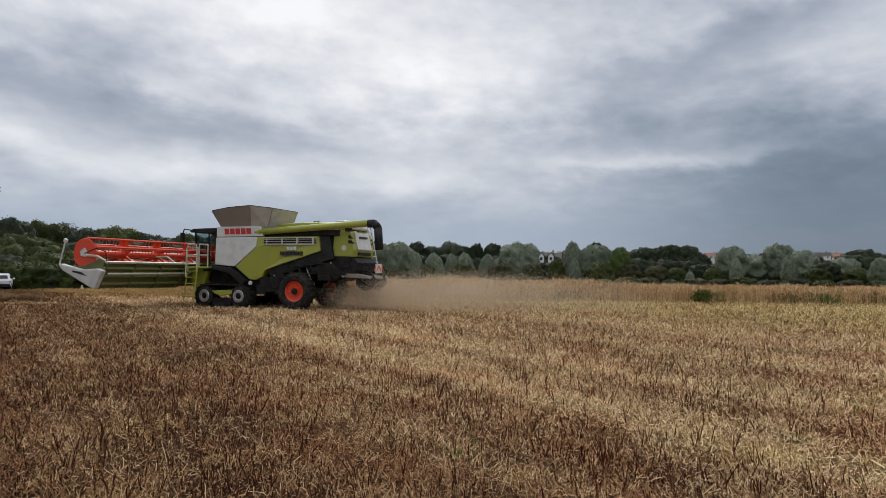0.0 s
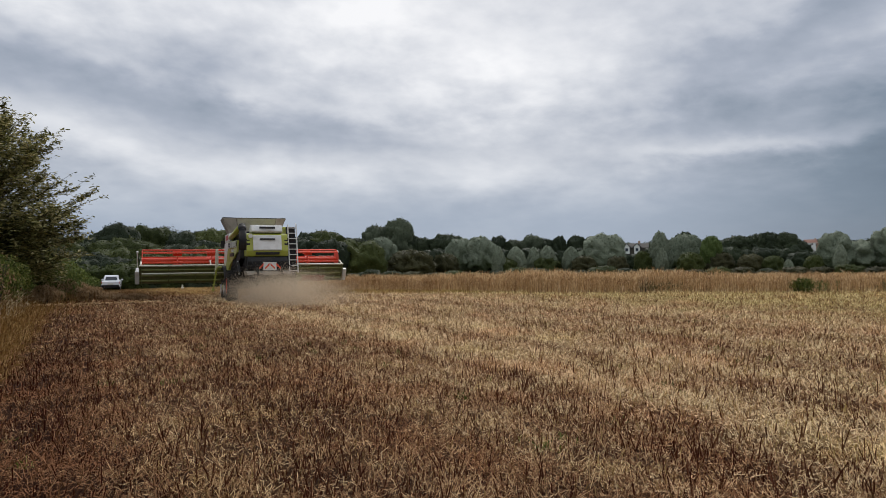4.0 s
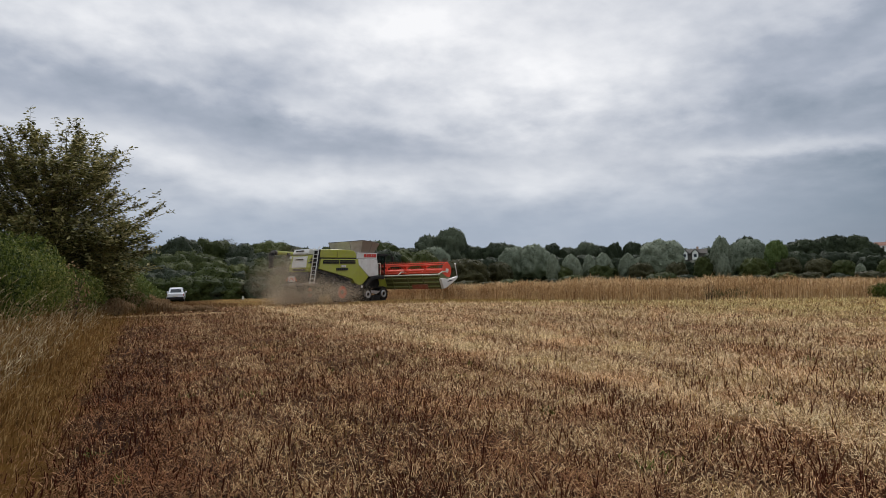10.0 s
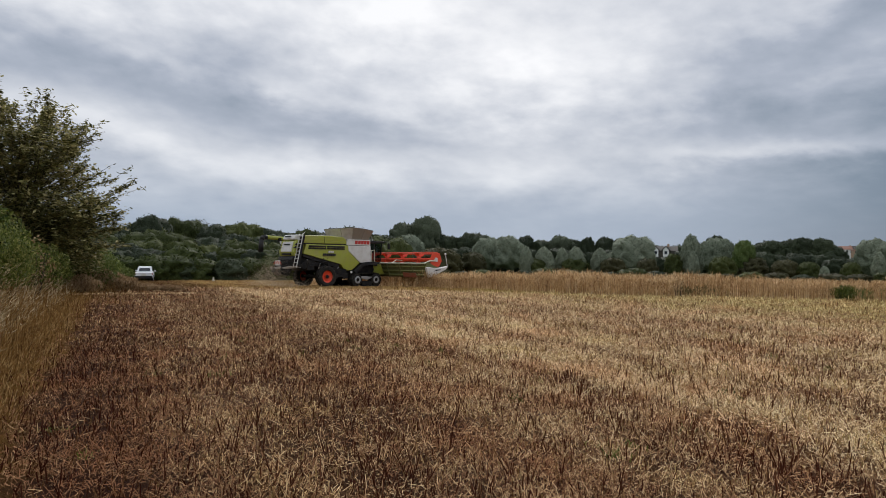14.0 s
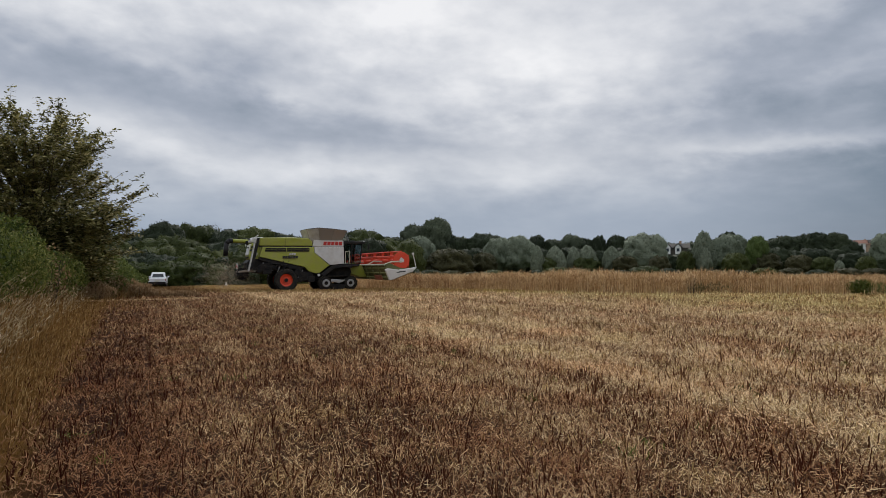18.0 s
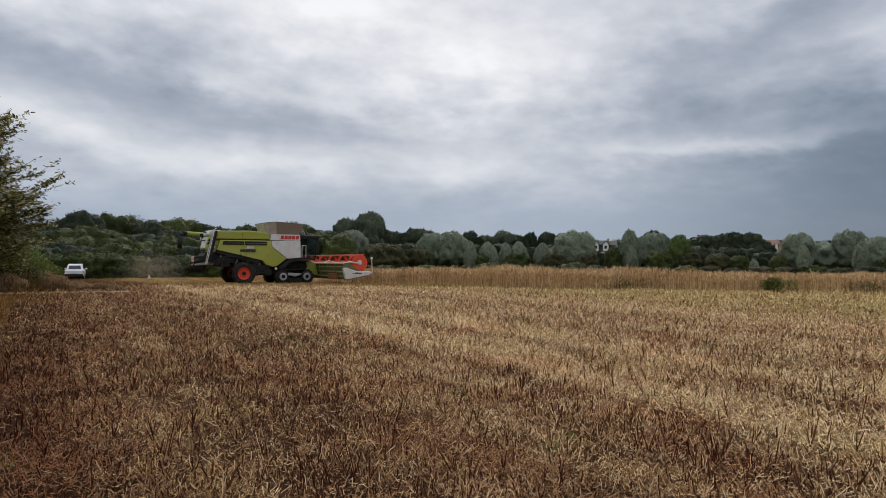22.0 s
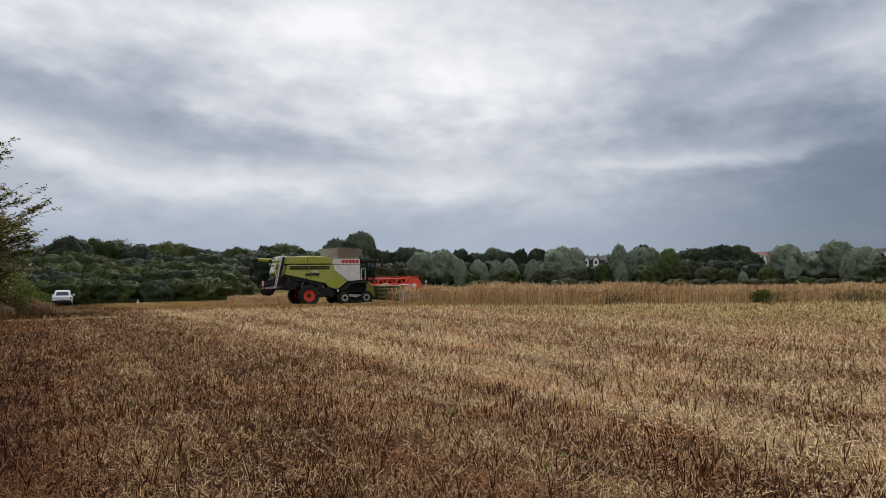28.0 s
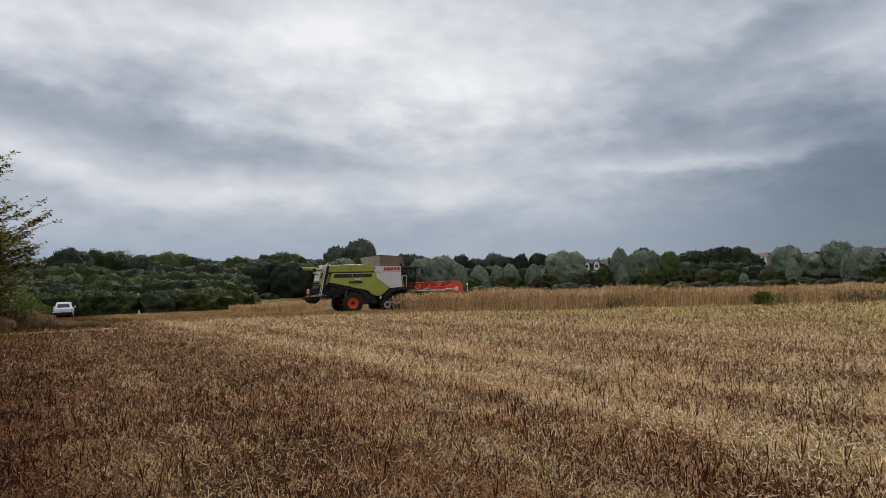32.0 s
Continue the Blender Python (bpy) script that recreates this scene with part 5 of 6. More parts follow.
        for z_ in ((2.685, 2.965) if s > 0 else ()):
            bm = B()
            prism(bm, [(-0.78, z_ - 0.014), (1.66, z_ - 0.014), (1.66, z_ + 0.014), (-0.78, z_ + 0.014)], y, y + 0.215, 0, lambda x, z: -0.24 * max(0.0, min(1.0, (1.2 - x) / 3.2)))
            part("vent_frame", bm, M_RAIL, combine, "pale frame of the engine vent")
        bm = B()
        box(bm, 0.06, 0.09, min(y, y + s * 0.15), max(y, y + s * 0.15), 2.68, 2.97, 0)
        part("vent_bar", bm, M_GREEN if s < 0 else M_WHITE, combine)
        bm = B()
        box(bm, 1.05, 1.85, min(y, y + s * 0.12), max(y, y + s * 0.12), 0.7, 1.32, 0.03)
        part("tool_box", bm, M_CHASSIS, combine, "dark grey side box ahead of the wheel")
        for px, pz, pr in ((-1.35, 1.72, 0.2), (-0.75, 1.62, 0.13), (0.35, 1.62, 0.16), (0.82, 1.28, 0.22), (1.32, 1.08, 0.15), (-1.75, 1.45, 0.17)):
            bm = B()
            disc(bm, (px, y + s * 0.12, pz), pr, 0.06, 16)
            disc(bm, (px, y + s * 0.16, pz), pr * 0.35, 0.06, 10)
            part("pulley", bm, M_CHASSIS, combine, "drive pulley below the side panel")
        for a_, b_ in (((-1.35, 1.92), (0.35, 1.78)), ((-1.35, 1.52), (0.35, 1.46)), ((0.82, 1.5), (1.32, 1.23)), ((0.82, 1.06), (1.32, 0.93))):
            bm = B()
            rod(bm, (a_[0], y + s * 0.13, a_[1]), (b_[0], y + s * 0.13, b_[1]), 0.022, 4)
            part("drive_belt", bm, M_BLACK, combine)
        for a_, b_ in (((-2.05, 1.35), (-1.45, 1.95)), ((-0.6, 1.1), (-0.35, 1.75)), ((0.75, 0.75), (1.2, 1.45))):
            bm = B()
            rod(bm, (a_[0], y + s * 0.05, a_[1]), (b_[0], y + s * 0.05, b_[1]), 0.035, 6)
            part("strut", bm, M_STEEL, combine, "pale steel strut")
        bm = B()
        disc(bm, (2.28, y + s * 0.16, 1.08), 0.09, 0.03, 20)
        part("round_marker", bm, M_WHITE, combine, "white round speed sticker")
        side_marks(y + s * 0.13, s)
        # rear wheels
        wheel = thing("wheel", "", "")
        wheel.parent = combine
        wheel.matrix_basis = pose(0, s * 1.43, 0.76)
        bm = B()
        lathe(bm, [(0.42, -0.2), (0.47, -0.25), (0.62, -0.27), (0.72, -0.25), (0.755, -0.18), (0.755, 0.18), (0.72, 0.25), (0.62, 0.27), (0.47, 0.25), (0.42, 0.2)], 36)
        for k in range(22):
            for sd in (-1, 1):
                m = pose(0, 0, 0, 0, k * 360 / 22 + (8 if sd > 0 else 0), 0) @ pose(0.765, sd * 0.12, 0, sd * 32, 0, 0)
                box(bm, -0.03, 0.025, -0.14, 0.14, -0.025, 0.025, 0, m)
        part("tyre", bm, M_RUBBER, wheel, "lugged black tractor tyre")
        bm = B()
        lathe(bm, [(0.425, -0.21), (0.40, -0.2), (0.36, -0.13), (0.2, -0.1), (0.19, -0.15), (0.0, -0.15)] if s < 0 else [(0.425, 0.21), (0.40, 0.2), (0.36, 0.13), (0.2, 0.1), (0.19, 0.15), (0.0, 0.15)], 28)
        for k in range(8):
            a = k * math.pi / 4
            disc(bm, (0.27 * math.cos(a), s * 0.13, 0.27 * math.sin(a)), 0.035, 0.05, 8)
        part("rim", bm, M_REDRIM, wheel, "orange-red wheel rim")
        bm = B()
        disc(bm, (0, s * 0.17, 0), 0.13, 0.08, 16)
        part("hub", bm, M_CHASSIS, wheel)
        WHEELS.append((wheel, 0.78, s * 1.43))
        # crawler track
        ct = thing("crawler_track", "", "")
        ct.parent = combine
        ct.matrix_basis = pose(3.63, s * 1.21, 0)
        bm = B()
        prof = []
        for k in range(13):
            a = -math.pi / 2 + math.pi * k / 12
            prof.append((0.87 + 0.5 * math.cos(a), 0.51 + 0.5 * math.sin(a)))
        for k in range(13):
            a = math.pi / 2 + math.pi * k / 12
            prof.append((-0.87 + 0.5 * math.cos(a), 0.51 + 0.5 * math.sin(a)))
        n = len(prof)
        outer = [[bm.verts.new((x, yy, z)) for x, z in prof] for yy in (-0.28, 0.30)]
        inner = [[bm.verts.new((x * 0.965, yy, 0.51 + (z - 0.51) * 0.9)) for x, z in prof] for yy in (-0.28, 0.30)]
        for i in range(n):
            j = (i + 1) % n
            for a, b in ((outer[0], outer[1]), (inner[1], inner[0]), (inner[0], outer[0]), (outer[1], inner[1])):
                bm.faces.new((a[i], a[j], b[j], b[i]))
        for k in range(30):
            L = 2 * 1.74 + 2 * math.pi * 0.5
            u = L * k / 30
            if u < 1.74:
                m = pose(-0.87 + u, 0, 0.0, 0, 0, 0)
            elif u < 1.74 + math.pi * 0.5:
                a = (u - 1.74) / 0.5
                m = pose(0.87, 0, 0.51, 0, -math.degrees(a), 0) @ pose(0, 0, -0.5)
            elif u < 3.48 + math.pi * 0.5:
                m = pose(0.87 - (u - 1.74 - math.pi * 0.5), 0, 1.01)
            else:
                a = (u - 3.48 - math.pi * 0.5) / 0.5
                m = pose(-0.87, 0, 0.51, 0, 180 - math.degrees(a), 0) @ pose(0, 0, -0.5)
            box(bm, -0.03, 0.03, -0.31, 0.31, -0.03, 0.03, 0, m)
        part("belt", bm, M_RUBBER, ct, "black rubber track belt")
        for x in (-0.87, 0.87):
            rw = thing("roller", "", "")
            rw.parent = ct
            rw.matrix_basis = pose(x, s * 0.1, 0.51)
            bm = B()
            lathe(bm, [(0.0, s * 0.13), (0.16, s * 0.14), (0.2, s * 0.2), (0.3, s * 0.22), (0.42, s * 0.2), (0.44, 0.0), (0.44, -s * 0.3)], 24)
            o = part("tread", bm, M_RUBBER, rw)
            me = o.data
            bpy.data.objects.remove(o)
            bpy.data.objects.remove(rw)
            rw = new("roller", me)
            rw.parent = ct
            rw.matrix_basis = pose(x, s * 0.1, 0.51)
            bm = B()
            lathe(bm, [(0.13, s * 0.0), (0.15, s * 0.03), (0.25, s * 0.03), (0.27, s * 0.0)], 22)
            part("roller_cap", bm, M_STEEL, ct, "pale ring on the track roller", (x, s * 0.325, 0.51))
            WHEELS.append((rw, 0.5, s * 1.21))
        for x in (-0.3, 0.0, 0.3):
            bm = B()
            disc(bm, (x, s * 0.12, 0.25), 0.19, 0.36, 16)
            part("support_roller", bm, M_CHASSIS, ct)
        bm = B()
        prism(bm, [(-0.55, 0.62), (0.05, 0.5), (0.35, 0.62), (0.5, 0.72), (-0.1, 0.76), (-0.5, 0.78)], s * 0.2, s * 0.32, 0.02)
        part("swing_arm", bm, M_GREEN if s > 0 else M_STEEL, ct, "painted track swing arm")
    # upper hood, right side, and engine deck
    bm = B()
    prism(bm, [(-1.75, 3.1), (1.88, 3.1), (1.82, 3.42), (1.6, 3.62), (0.4, 3.68), (-1.62, 3.64)], 0.4, -1.32, 0.06, lambda x, z: 0.24 * max(0.0, min(1.0, (1.2 - x) / 3.2)))
    part("engine_hood", bm, M_GREEN, combine, "green rounded engine hood")
    bm = B()
    box(bm, -1.7, 1.7, 0.42, 1.1, 3.05, 3.3, 0.03)
    for i in range(4):
        box(bm, -1.2 + i * 0.7, -0.8 + i * 0.7, 0.6, 1.0, 3.3, 3.42, 0.02)
    part("engine_deck", bm, M_BLACK, combine)
    bm = B()
    for s in (-1,):
        rod(bm, (0.0, -1.235, 3.12), (0.0, -1.225, 3.6), 0.012)
    part("hood_seam", bm, M_BLACK, combine)
    bm = B()
    prism(bm, [(-1.7, 3.02), (1.9, 3.02), (1.88, 3.11), (-1.7, 3.11)], 0.4, -1.3, 0, lambda x, z: 0.24 * max(0.0, min(1.0, (1.2 - x) / 3.2)))
    part("hood_groove", bm, M_BLACK, combine)
    bm = B()
    prism(bm, [(-2.3, 1.5), (-1.83, 3.62), (-1.7, 3.62), (-2.15, 1.5)], -1.38, -0.95, 0.01)
    part("ladder_backing", bm, M_BLACK, combine)
    # rear hood
    bm = B()
    prism(bm, [(-2.28, 2.18), (-2.35, 2.45), (-2.18, 3.2), (-2.06, 3.28), (-1.45, 3.28), (-1.35, 2.2)], -0.97, 0.97, 0.05)
    part("rear_hood", bm, M_GREEN, combine, "green rear hood with lamps")
    bm = B()
    prism(bm, [(-2.375, 2.46), (-2.4, 2.5), (-2.23, 3.18), (-2.2, 3.2), (-2.15, 3.2), (-2.3, 2.46)], -0.66, 0.66, 0.015)
    part("rear_panel", bm, M_WHITE, combine, "light grey rear panel")
    bm = B()
    prism(bm, [(-2.15, 3.32), (-2.2, 3.4), (-2.05, 3.68), (-1.4, 3.7), (-1.3, 3.32)], -0.72, 0.72, 0.04)
    part("rear_cowl", bm, M_WHITE, combine, "light grey cowl above the rear hood")
    bm = B()
    box(bm, -2.26, -2.2, -0.36, 0.36, 3.5, 3.6, 0.005, )
    part("rear_badge", bm, M_MARK, combine, "dark badge shape")
    bm = B()
    box(bm, -2.33, -2.26, -0.35, 0.35, 2.96, 3.04, 0.005)
    part("rear_badge", bm, M_MARK, combine, "dark badge shape")
    bm = B()
    box(bm, -2.4, -2.25, -0.55, 0.55, 2.26, 2.38, 0.02)
    part("plate_recess", bm, M_BLACK, combine)
    for s in (-1, 1):
        for k in range(2):
            bm = B()
            prism(bm, [(-2.3 + 0.05 * k, 2.72 + 0.2 * k), (-2.25 + 0.05 * k, 2.86 + 0.2 * k), (-2.1, 2.86 + 0.2 * k), (-2.1, 2.74 + 0.2 * k)], s * 0.8, s * 0.985)
            part("rear_lamp", bm, M_BLACK, combine)
        bm = B()
        disc(bm, (-1.9, s * 0.97, 2.55), 0.11, 0.03, 20)
        part("round_marker", bm, M_WHITE, combine, "white round speed sticker")
    bm = B()
    disc(bm, (-2.33, 0.78, 2.55), 0.1, 0.03, 18)
    m_ = part("round_marker", bm, M_WHITE, combine, "white round speed sticker")
    m_.matrix_basis = pose(-2.33, 0.78, 2.55, 0, 0, 90) @ pose(2.33, -0.78, -1.95)
    # straw chopper
    bm = B()
    prism(bm, [(-2.35, 2.15), (-2.5, 1.95), (-2.45, 1.6), (-2.0, 1.3), (-1.2, 1.15), (-1.0, 1.7), (-1.9, 2.2)], -0.92, 0.92, 0.04)
    part("straw_chopper", bm, M_BLACK, combine)
    bm = B()
    prism(bm, [(-3.05, 1.3), (-3.0, 1.4), (-2.4, 1.5), (-1.6, 1.5), (-2.0, 1.34)], -1.02, 1.02, 0.015)
    part("spreader_deck", bm, M_TANK, combine, "dust-covered spreader deck")
    bm = B()
    for s in (-1, 1):
        disc(bm, (-2.7, s * 0.55, 1.22), 0.42, 0.1, 16)
        rod(bm, (-2.7, s * 0.55, 1.05), (-2.7, s * 0.55, 1.35), 0.4, 16)
    part("spreader_disc", bm, M_CHASSIS, combine)
    for s in (-1, 1):
        bm = B()
        prism(bm, [(-2.2, 1.45), (-1.5, 1.9), (-1.0, 1.95), (-0.75, 1.75), (-1.2, 1.35)], s * 1.2, s * 1.32, 0.02)
        part("chopper_cover", bm, M_CHASSIS, combine)
        bm = B()
        pipe(bm, [(-2.8, s * 0.9, 1.75), (-2.9, s * 1.05, 1.7), (-2.9, s * 1.08, 1.5)], 0.025)
        part("lamp_arm", bm, M_CHASSIS, combine)
    # arms that carry the warning board
    for y in (-0.75, -0.25, 0.25, 0.75):
        bm = B()
        pipe(bm, [(-2.4, y, 1.95), (-2.75, y, 1.85), (-2.99, y * 0.9, 1.72)], 0.025)
        part("board_arm", bm, M_CHASSIS, combine)
    bm = B()
    rod(bm, (-2.9, -1.0, 1.72), (-2.9, 1.0, 1.72), 0.03)
    part("light_bar", bm, M_CHASSIS, combine)
    # warning board with chevrons
    bm = B()
    box(bm, -3.03, -2.99, -0.3, 0.3, 1.52, 1.9, 0.01)
    board = part("warning_board", bm, M_WHITE, combine, "white board with red chevron stripes")
    for s in (-1, 1):
        for k in range(2):
            bm = B()
            a, z0 = s * (0.02 + 0.27 * k), 1.54
            pts = [(a, 1.76), (a, 1.86), (a + s * 0.2, 1.66), (a + s * 0.2, 1.56)]
            vs = [bm.verts.new((-3.036, p, z)) for p, z in pts]
            ws = [bm.verts.new((-3.03, p, z)) for p, z in pts]
            bm.faces.new(vs)
            for i in range(4):
                bm.faces.new((vs[i], vs[(i + 1) % 4], ws[(i + 1) % 4], ws[i]))
            part("red_stripe", bm, M_REDRIM, board)
    # rear ladder
    for y in (-1.42, -1.02):
        bm = B()
        pipe(bm, [(-2.42, y, 1.38), (-1.92, y, 3.72), (-1.8, y, 3.8)] if y < -1.2 else [(-2.42, y, 1.38), (-1.92, y, 3.72)], 0.03, 6)
        part("ladder_rail", bm, M_WHITE, combine, "pale ladder rail")
    for k in range(9):
        f = (k + 0.4) / 9
        bm = B()
        box(bm, -2.42 + 0.5 * f - 0.05, -2.42 + 0.5 * f + 0.05, -1.42, -1.02, 1.38 + 2.34 * f - 0.02, 1.38 + 2.34 * f + 0.02)
        part("ladder_rung", bm, M_WHITE, combine)
    # grain tank extensions
    low = [(3.95, 1.1), (3.2, 1.25), (2.4, 1.25), (1.8, 0.9), (1.8, -0.9), (2.4, -1.25), (3.2, -1.25), (3.95, -1.1)]
    top = [(4.26, 1.4), (3.3, 1.62), (2.2, 1.62), (1.52, 1.0), (1.52, -1.0), (2.2, -1.62), (3.3, -1.62), (4.26, -1.4)]
    zt = [4.18, 4.27, 4.33, 4.26, 4.26, 4.33, 4.27, 4.18]
    for i in range(8):
        j = (i + 1) % 8
        bm = B()
        a = [Vector((*low[i], 3.46)), Vector((*low[j], 3.46)), Vector((*top[j], zt[j])), Vector((*top[i], zt[i]))]
        nrm = (a[1] - a[0]).cross(a[2] - a[0]).normalized() * 0.025
        f = [bm.verts.new(p) for p in a]
        g = [bm.verts.new(p + nrm) for p in a]
        bm.faces.new(f)
        bm.faces.new(g[::-1])
        for k in range(4):
            bm.faces.new((f[k], f[(k + 1) % 4], g[(k + 1) % 4], g[k]))
        # rear and rear corner flaps are coloured as if lit
        flap = part("tank_flap", bm, M_LIT_TANK if i in (2, 3, 4) else M_TANK, combine, "open folding grain tank flap")
        bm = B()
        rod(bm, a[3], a[2], 0.028, 5)
        part("flap_edge", bm, M_BLACK, flap, "dark rubber edge")
        bm = B()
        rod(bm, a[0] + nrm, a[3] + nrm, 0.02, 4)
        part("fold_seam", bm, M_TANK, flap)
    bm = B()
    box(bm, 1.75, 4.0, -1.2, 1.2, 3.3, 3.5, 0.03)
    part("tank_base", bm, M_TANK, combine)
    # unloading auger folded back along the left
    bm = B()
    pipe(bm, [(2.3, 1.2, 3.2), (1.9, 1.25, 3.24), (-3.25, 1.3, 3.52)], 0.135, 14)
    part("unloading_auger", bm, M_GREEN, combine, "green unloading auger tube folded backwards", smooth_faces=True)
    bm = B()
    pipe(bm, [(-3.15, 1.28, 3.5), (-3.4, 1.28, 3.5), (-3.56, 1.28, 3.32), (-3.62, 1.28, 2.45)], 0.165, 14)
    part("auger_spout", bm, M_BLACK, combine, "black rubber auger spout", smooth_faces=True)
    bm = B()
    box(bm, -2.3, -2.1, 1.05, 1.3, 3.2, 3.5, 0.02)
    part("auger_rest", bm, M_CHASSIS, combine)
    # cab
    cab = thing("cab", "glazed driver's cab with dark interior", "")
    cab.parent = combine
    bm = B()
    prism(bm, [(4.1, 1.72), (5.3, 1.72), (5.42, 1.85), (4.1, 1.85)], -0.92, 0.92, 0.02)
    prism(bm, [(4.08, 1.8), (4.2, 1.8), (4.2, 3.3), (4.08, 3.3)], -0.9, 0.9, 0.02)
    for s in (-1, 1):
        rod(bm, (5.4, s * 0.88, 1.85), (5.55, s * 0.88, 3.3), 0.045, 6)
        rod(bm, (4.75, s * 0.92, 1.85), (4.78, s * 0.92, 3.3), 0.04, 6)
    part("cab_frame", bm, M_BLACK, cab)
    bm = B()
    prism(bm, [(4.05, 3.28), (5.72, 3.28), (5.8, 3.34), (5.6, 3.45), (4.05, 3.48)], -0.98, 0.98, 0.03)
    part("cab_roof", bm, M_BLACK, cab, "dark cab roof with front overhang")
    for s in (-1, 1):
        bm = B()
        prism(bm, [(4.22, 1.86), (5.4, 1.86), (5.54, 3.27), (4.22, 3.27)], s * 0.9, s * 0.915)
        part("side_window", bm, M_CABGLASS, cab)
    bm = B()
    a = [(5.42, -0.86, 1.86), (5.42, 0.86, 1.86), (5.56, 0.86, 3.27), (5.56, -0.86, 3.27)]
    f = [bm.verts.new(p) for p in a] + [bm.verts.new((p[0] - 0.015, p[1], p[2])) for p in a]
    for q in ((0, 1, 2, 3), (7, 6, 5, 4), (0, 4, 5, 1), (1, 5, 6, 2), (2, 6, 7, 3), (3, 7, 4, 0)):
        bm.faces.new([f[i] for i in q])
    part("windscreen", bm, M_CABGLASS, cab)
    bm = B()
    box(bm, 4.35, 4.85, -0.28, 0.28, 2.1, 2.3, 0.05)
    box(bm, 4.3, 4.45, -0.27, 0.27, 2.3, 2.95, 0.05)
    part("driver_seat", bm, M_BLACK, cab, "empty black seat")
    bm = B()
    rod(bm, (5.2, 0, 1.85), (5.0, 0, 2.5), 0.05)
    part("steering_column", bm, M_BLACK, cab)
    for s in (-1, 1):
        bm = B()
        pipe(bm, [(5.5, s * 0.95, 3.35), (5.85, s * 1.25, 3.42), (5.9, s * 1.3, 3.2)], 0.025)
        box(bm, 5.86, 5.94, s * 1.3 - 0.12, s * 1.3 + 0.12, 2.85, 3.25, 0.02)
        part("wing_mirror", bm, M_BLACK, combine)
    bm = B()
    for y in (-0.75, -0.25, 0.25, 0.75):
        box(bm, 5.68, 5.78, y - 0.09, y + 0.09, 3.36, 3.46, 0.02)
    part("work_lamp", bm, M_STEEL, combine)
    bm = B()
    rod(bm, (4.2, 0.8, 3.48), (4.2, 0.8, 3.75), 0.06, 10)
    part("beacon", bm, M_REEL, combine, "orange warning beacon")
    # rail above the cab, right side
    bm = B()
    for y in (-1.0, -0.6):
        pipe(bm, [(4.55, y, 3.45), (4.25, y, 4.15), (4.2, y, 4.3)], 0.018)
    for k in range(4):
        f = 0.2 + k * 0.22
        rod(bm, (4.55 - 0.3 * f, -1.0, 3.45 + 0.7 * f), (4.55 - 0.3 * f, -0.6, 3.45 + 0.7 * f), 0.015)
    part("tank_ladder", bm, M_STEEL, combine, "pale ladder to the grain tank")
    # platform and steps, left
    bm = B()
    box(bm, 4.15, 5.3, 0.95, 1.75, 1.68, 1.76, 0.02)
    part("platform", bm, M_GREEN, combine, "green cab platform")
    bm = B()
    prism(bm, [(4.2, 1.68), (5.2, 1.68), (5.35, 1.0), (5.1, 0.6), (4.7, 1.0), (4.55, 1.5)], 1.05, 1.3, 0.03)
    part("platform_bracket", bm, M_GREEN, combine)
    for x in (4.72, 5.22):
        bm = B()
        pipe(bm, [(x, 1.72, 1.72), (x, 1.95, 0.35)], 0.03)
        part("step_rail", bm, M_GREEN, combine, "green step rail")
    for k in range(5):
        f = (k + 0.5) / 5
        bm = B()
        box(bm, 4.72, 5.22, 1.7 + 0.23 * f - 0.1, 1.72 + 0.23 * f + 0.1, 1.70 - 1.35 * f - 0.025, 1.70 - 1.35 * f + 0.015, 0.008)
        part("step", bm, M_GREEN, combine, "green tread step")
    for pts in ([(4.2, 1.72, 1.76), (4.2, 1.72, 2.7), (4.65, 1.72, 2.72), (4.65, 1.72, 1.76)], [(4.2, 1.72, 2.25), (4.65, 1.72, 2.25)],
                [(4.75, 1.75, 1.3), (4.75, 1.75, 2.55), (4.8, 1.75, 2.72), (5.2, 1.75, 2.72), (5.28, 1.75, 2.55), (5.28, 1.8, 1.3)], [(4.75, 1.75, 2.25), (5.28, 1.75, 2.25)],
                [(5.3, 1.7, 1.76), (5.3, 1.7, 2.6), (5.3, 1.0, 2.6), (5.3, 1.0, 1.76)], [(5.3, 1.7, 2.2), (5.3, 1.0, 2.2)]):
        bm = B()
        pipe(bm, pts, 0.024)
        part("hand_rail", bm, M_RAIL, combine, "pale tubular hand rail")
    bm = B()
    pipe(bm, [(4.2, -1.3, 1.85), (4.2, -1.3, 2.7), (4.5, -1.3, 2.75), (4.5, -1.3, 1.85)], 0.022)
    part("hand_rail", bm, M_RAIL, combine, "pale tubular hand rail")
    bm = B()
    box(bm, 4.1, 5.2, -1.35, -0.92, 1.66, 1.74, 0.02)
    part("walkway", bm, M_CHASSIS, combine)
    bm = B()
    rod(bm, (0, -1.3, 0.76), (0, 1.3, 0.76), 0.12, 10)
    part("axle", bm, M_CHASSIS, combine)
    part("track_axle", rod(B(), (3.63, -1.1, 0.75), (3.63, 1.1, 0.75), 0.2, 10), M_CHASSIS, combine)


# tank sheet in a lighter colour that stands for light on its flaps
M_LIT_TANK = painted("lit_tank_sheet", (0.50, 0.455, 0.395), 0.55, dust=0.5)
WHEELS = []
build_combine()

# ---------- the grain header, hung on the feeder house; origin at its hinge ----------
HINGE = (3.87, 0.0, 2.28)
header = thing("grain_header", "wide green header with orange-red reel and white dividers", "grain header")
REELS = []


BACK = -0.85


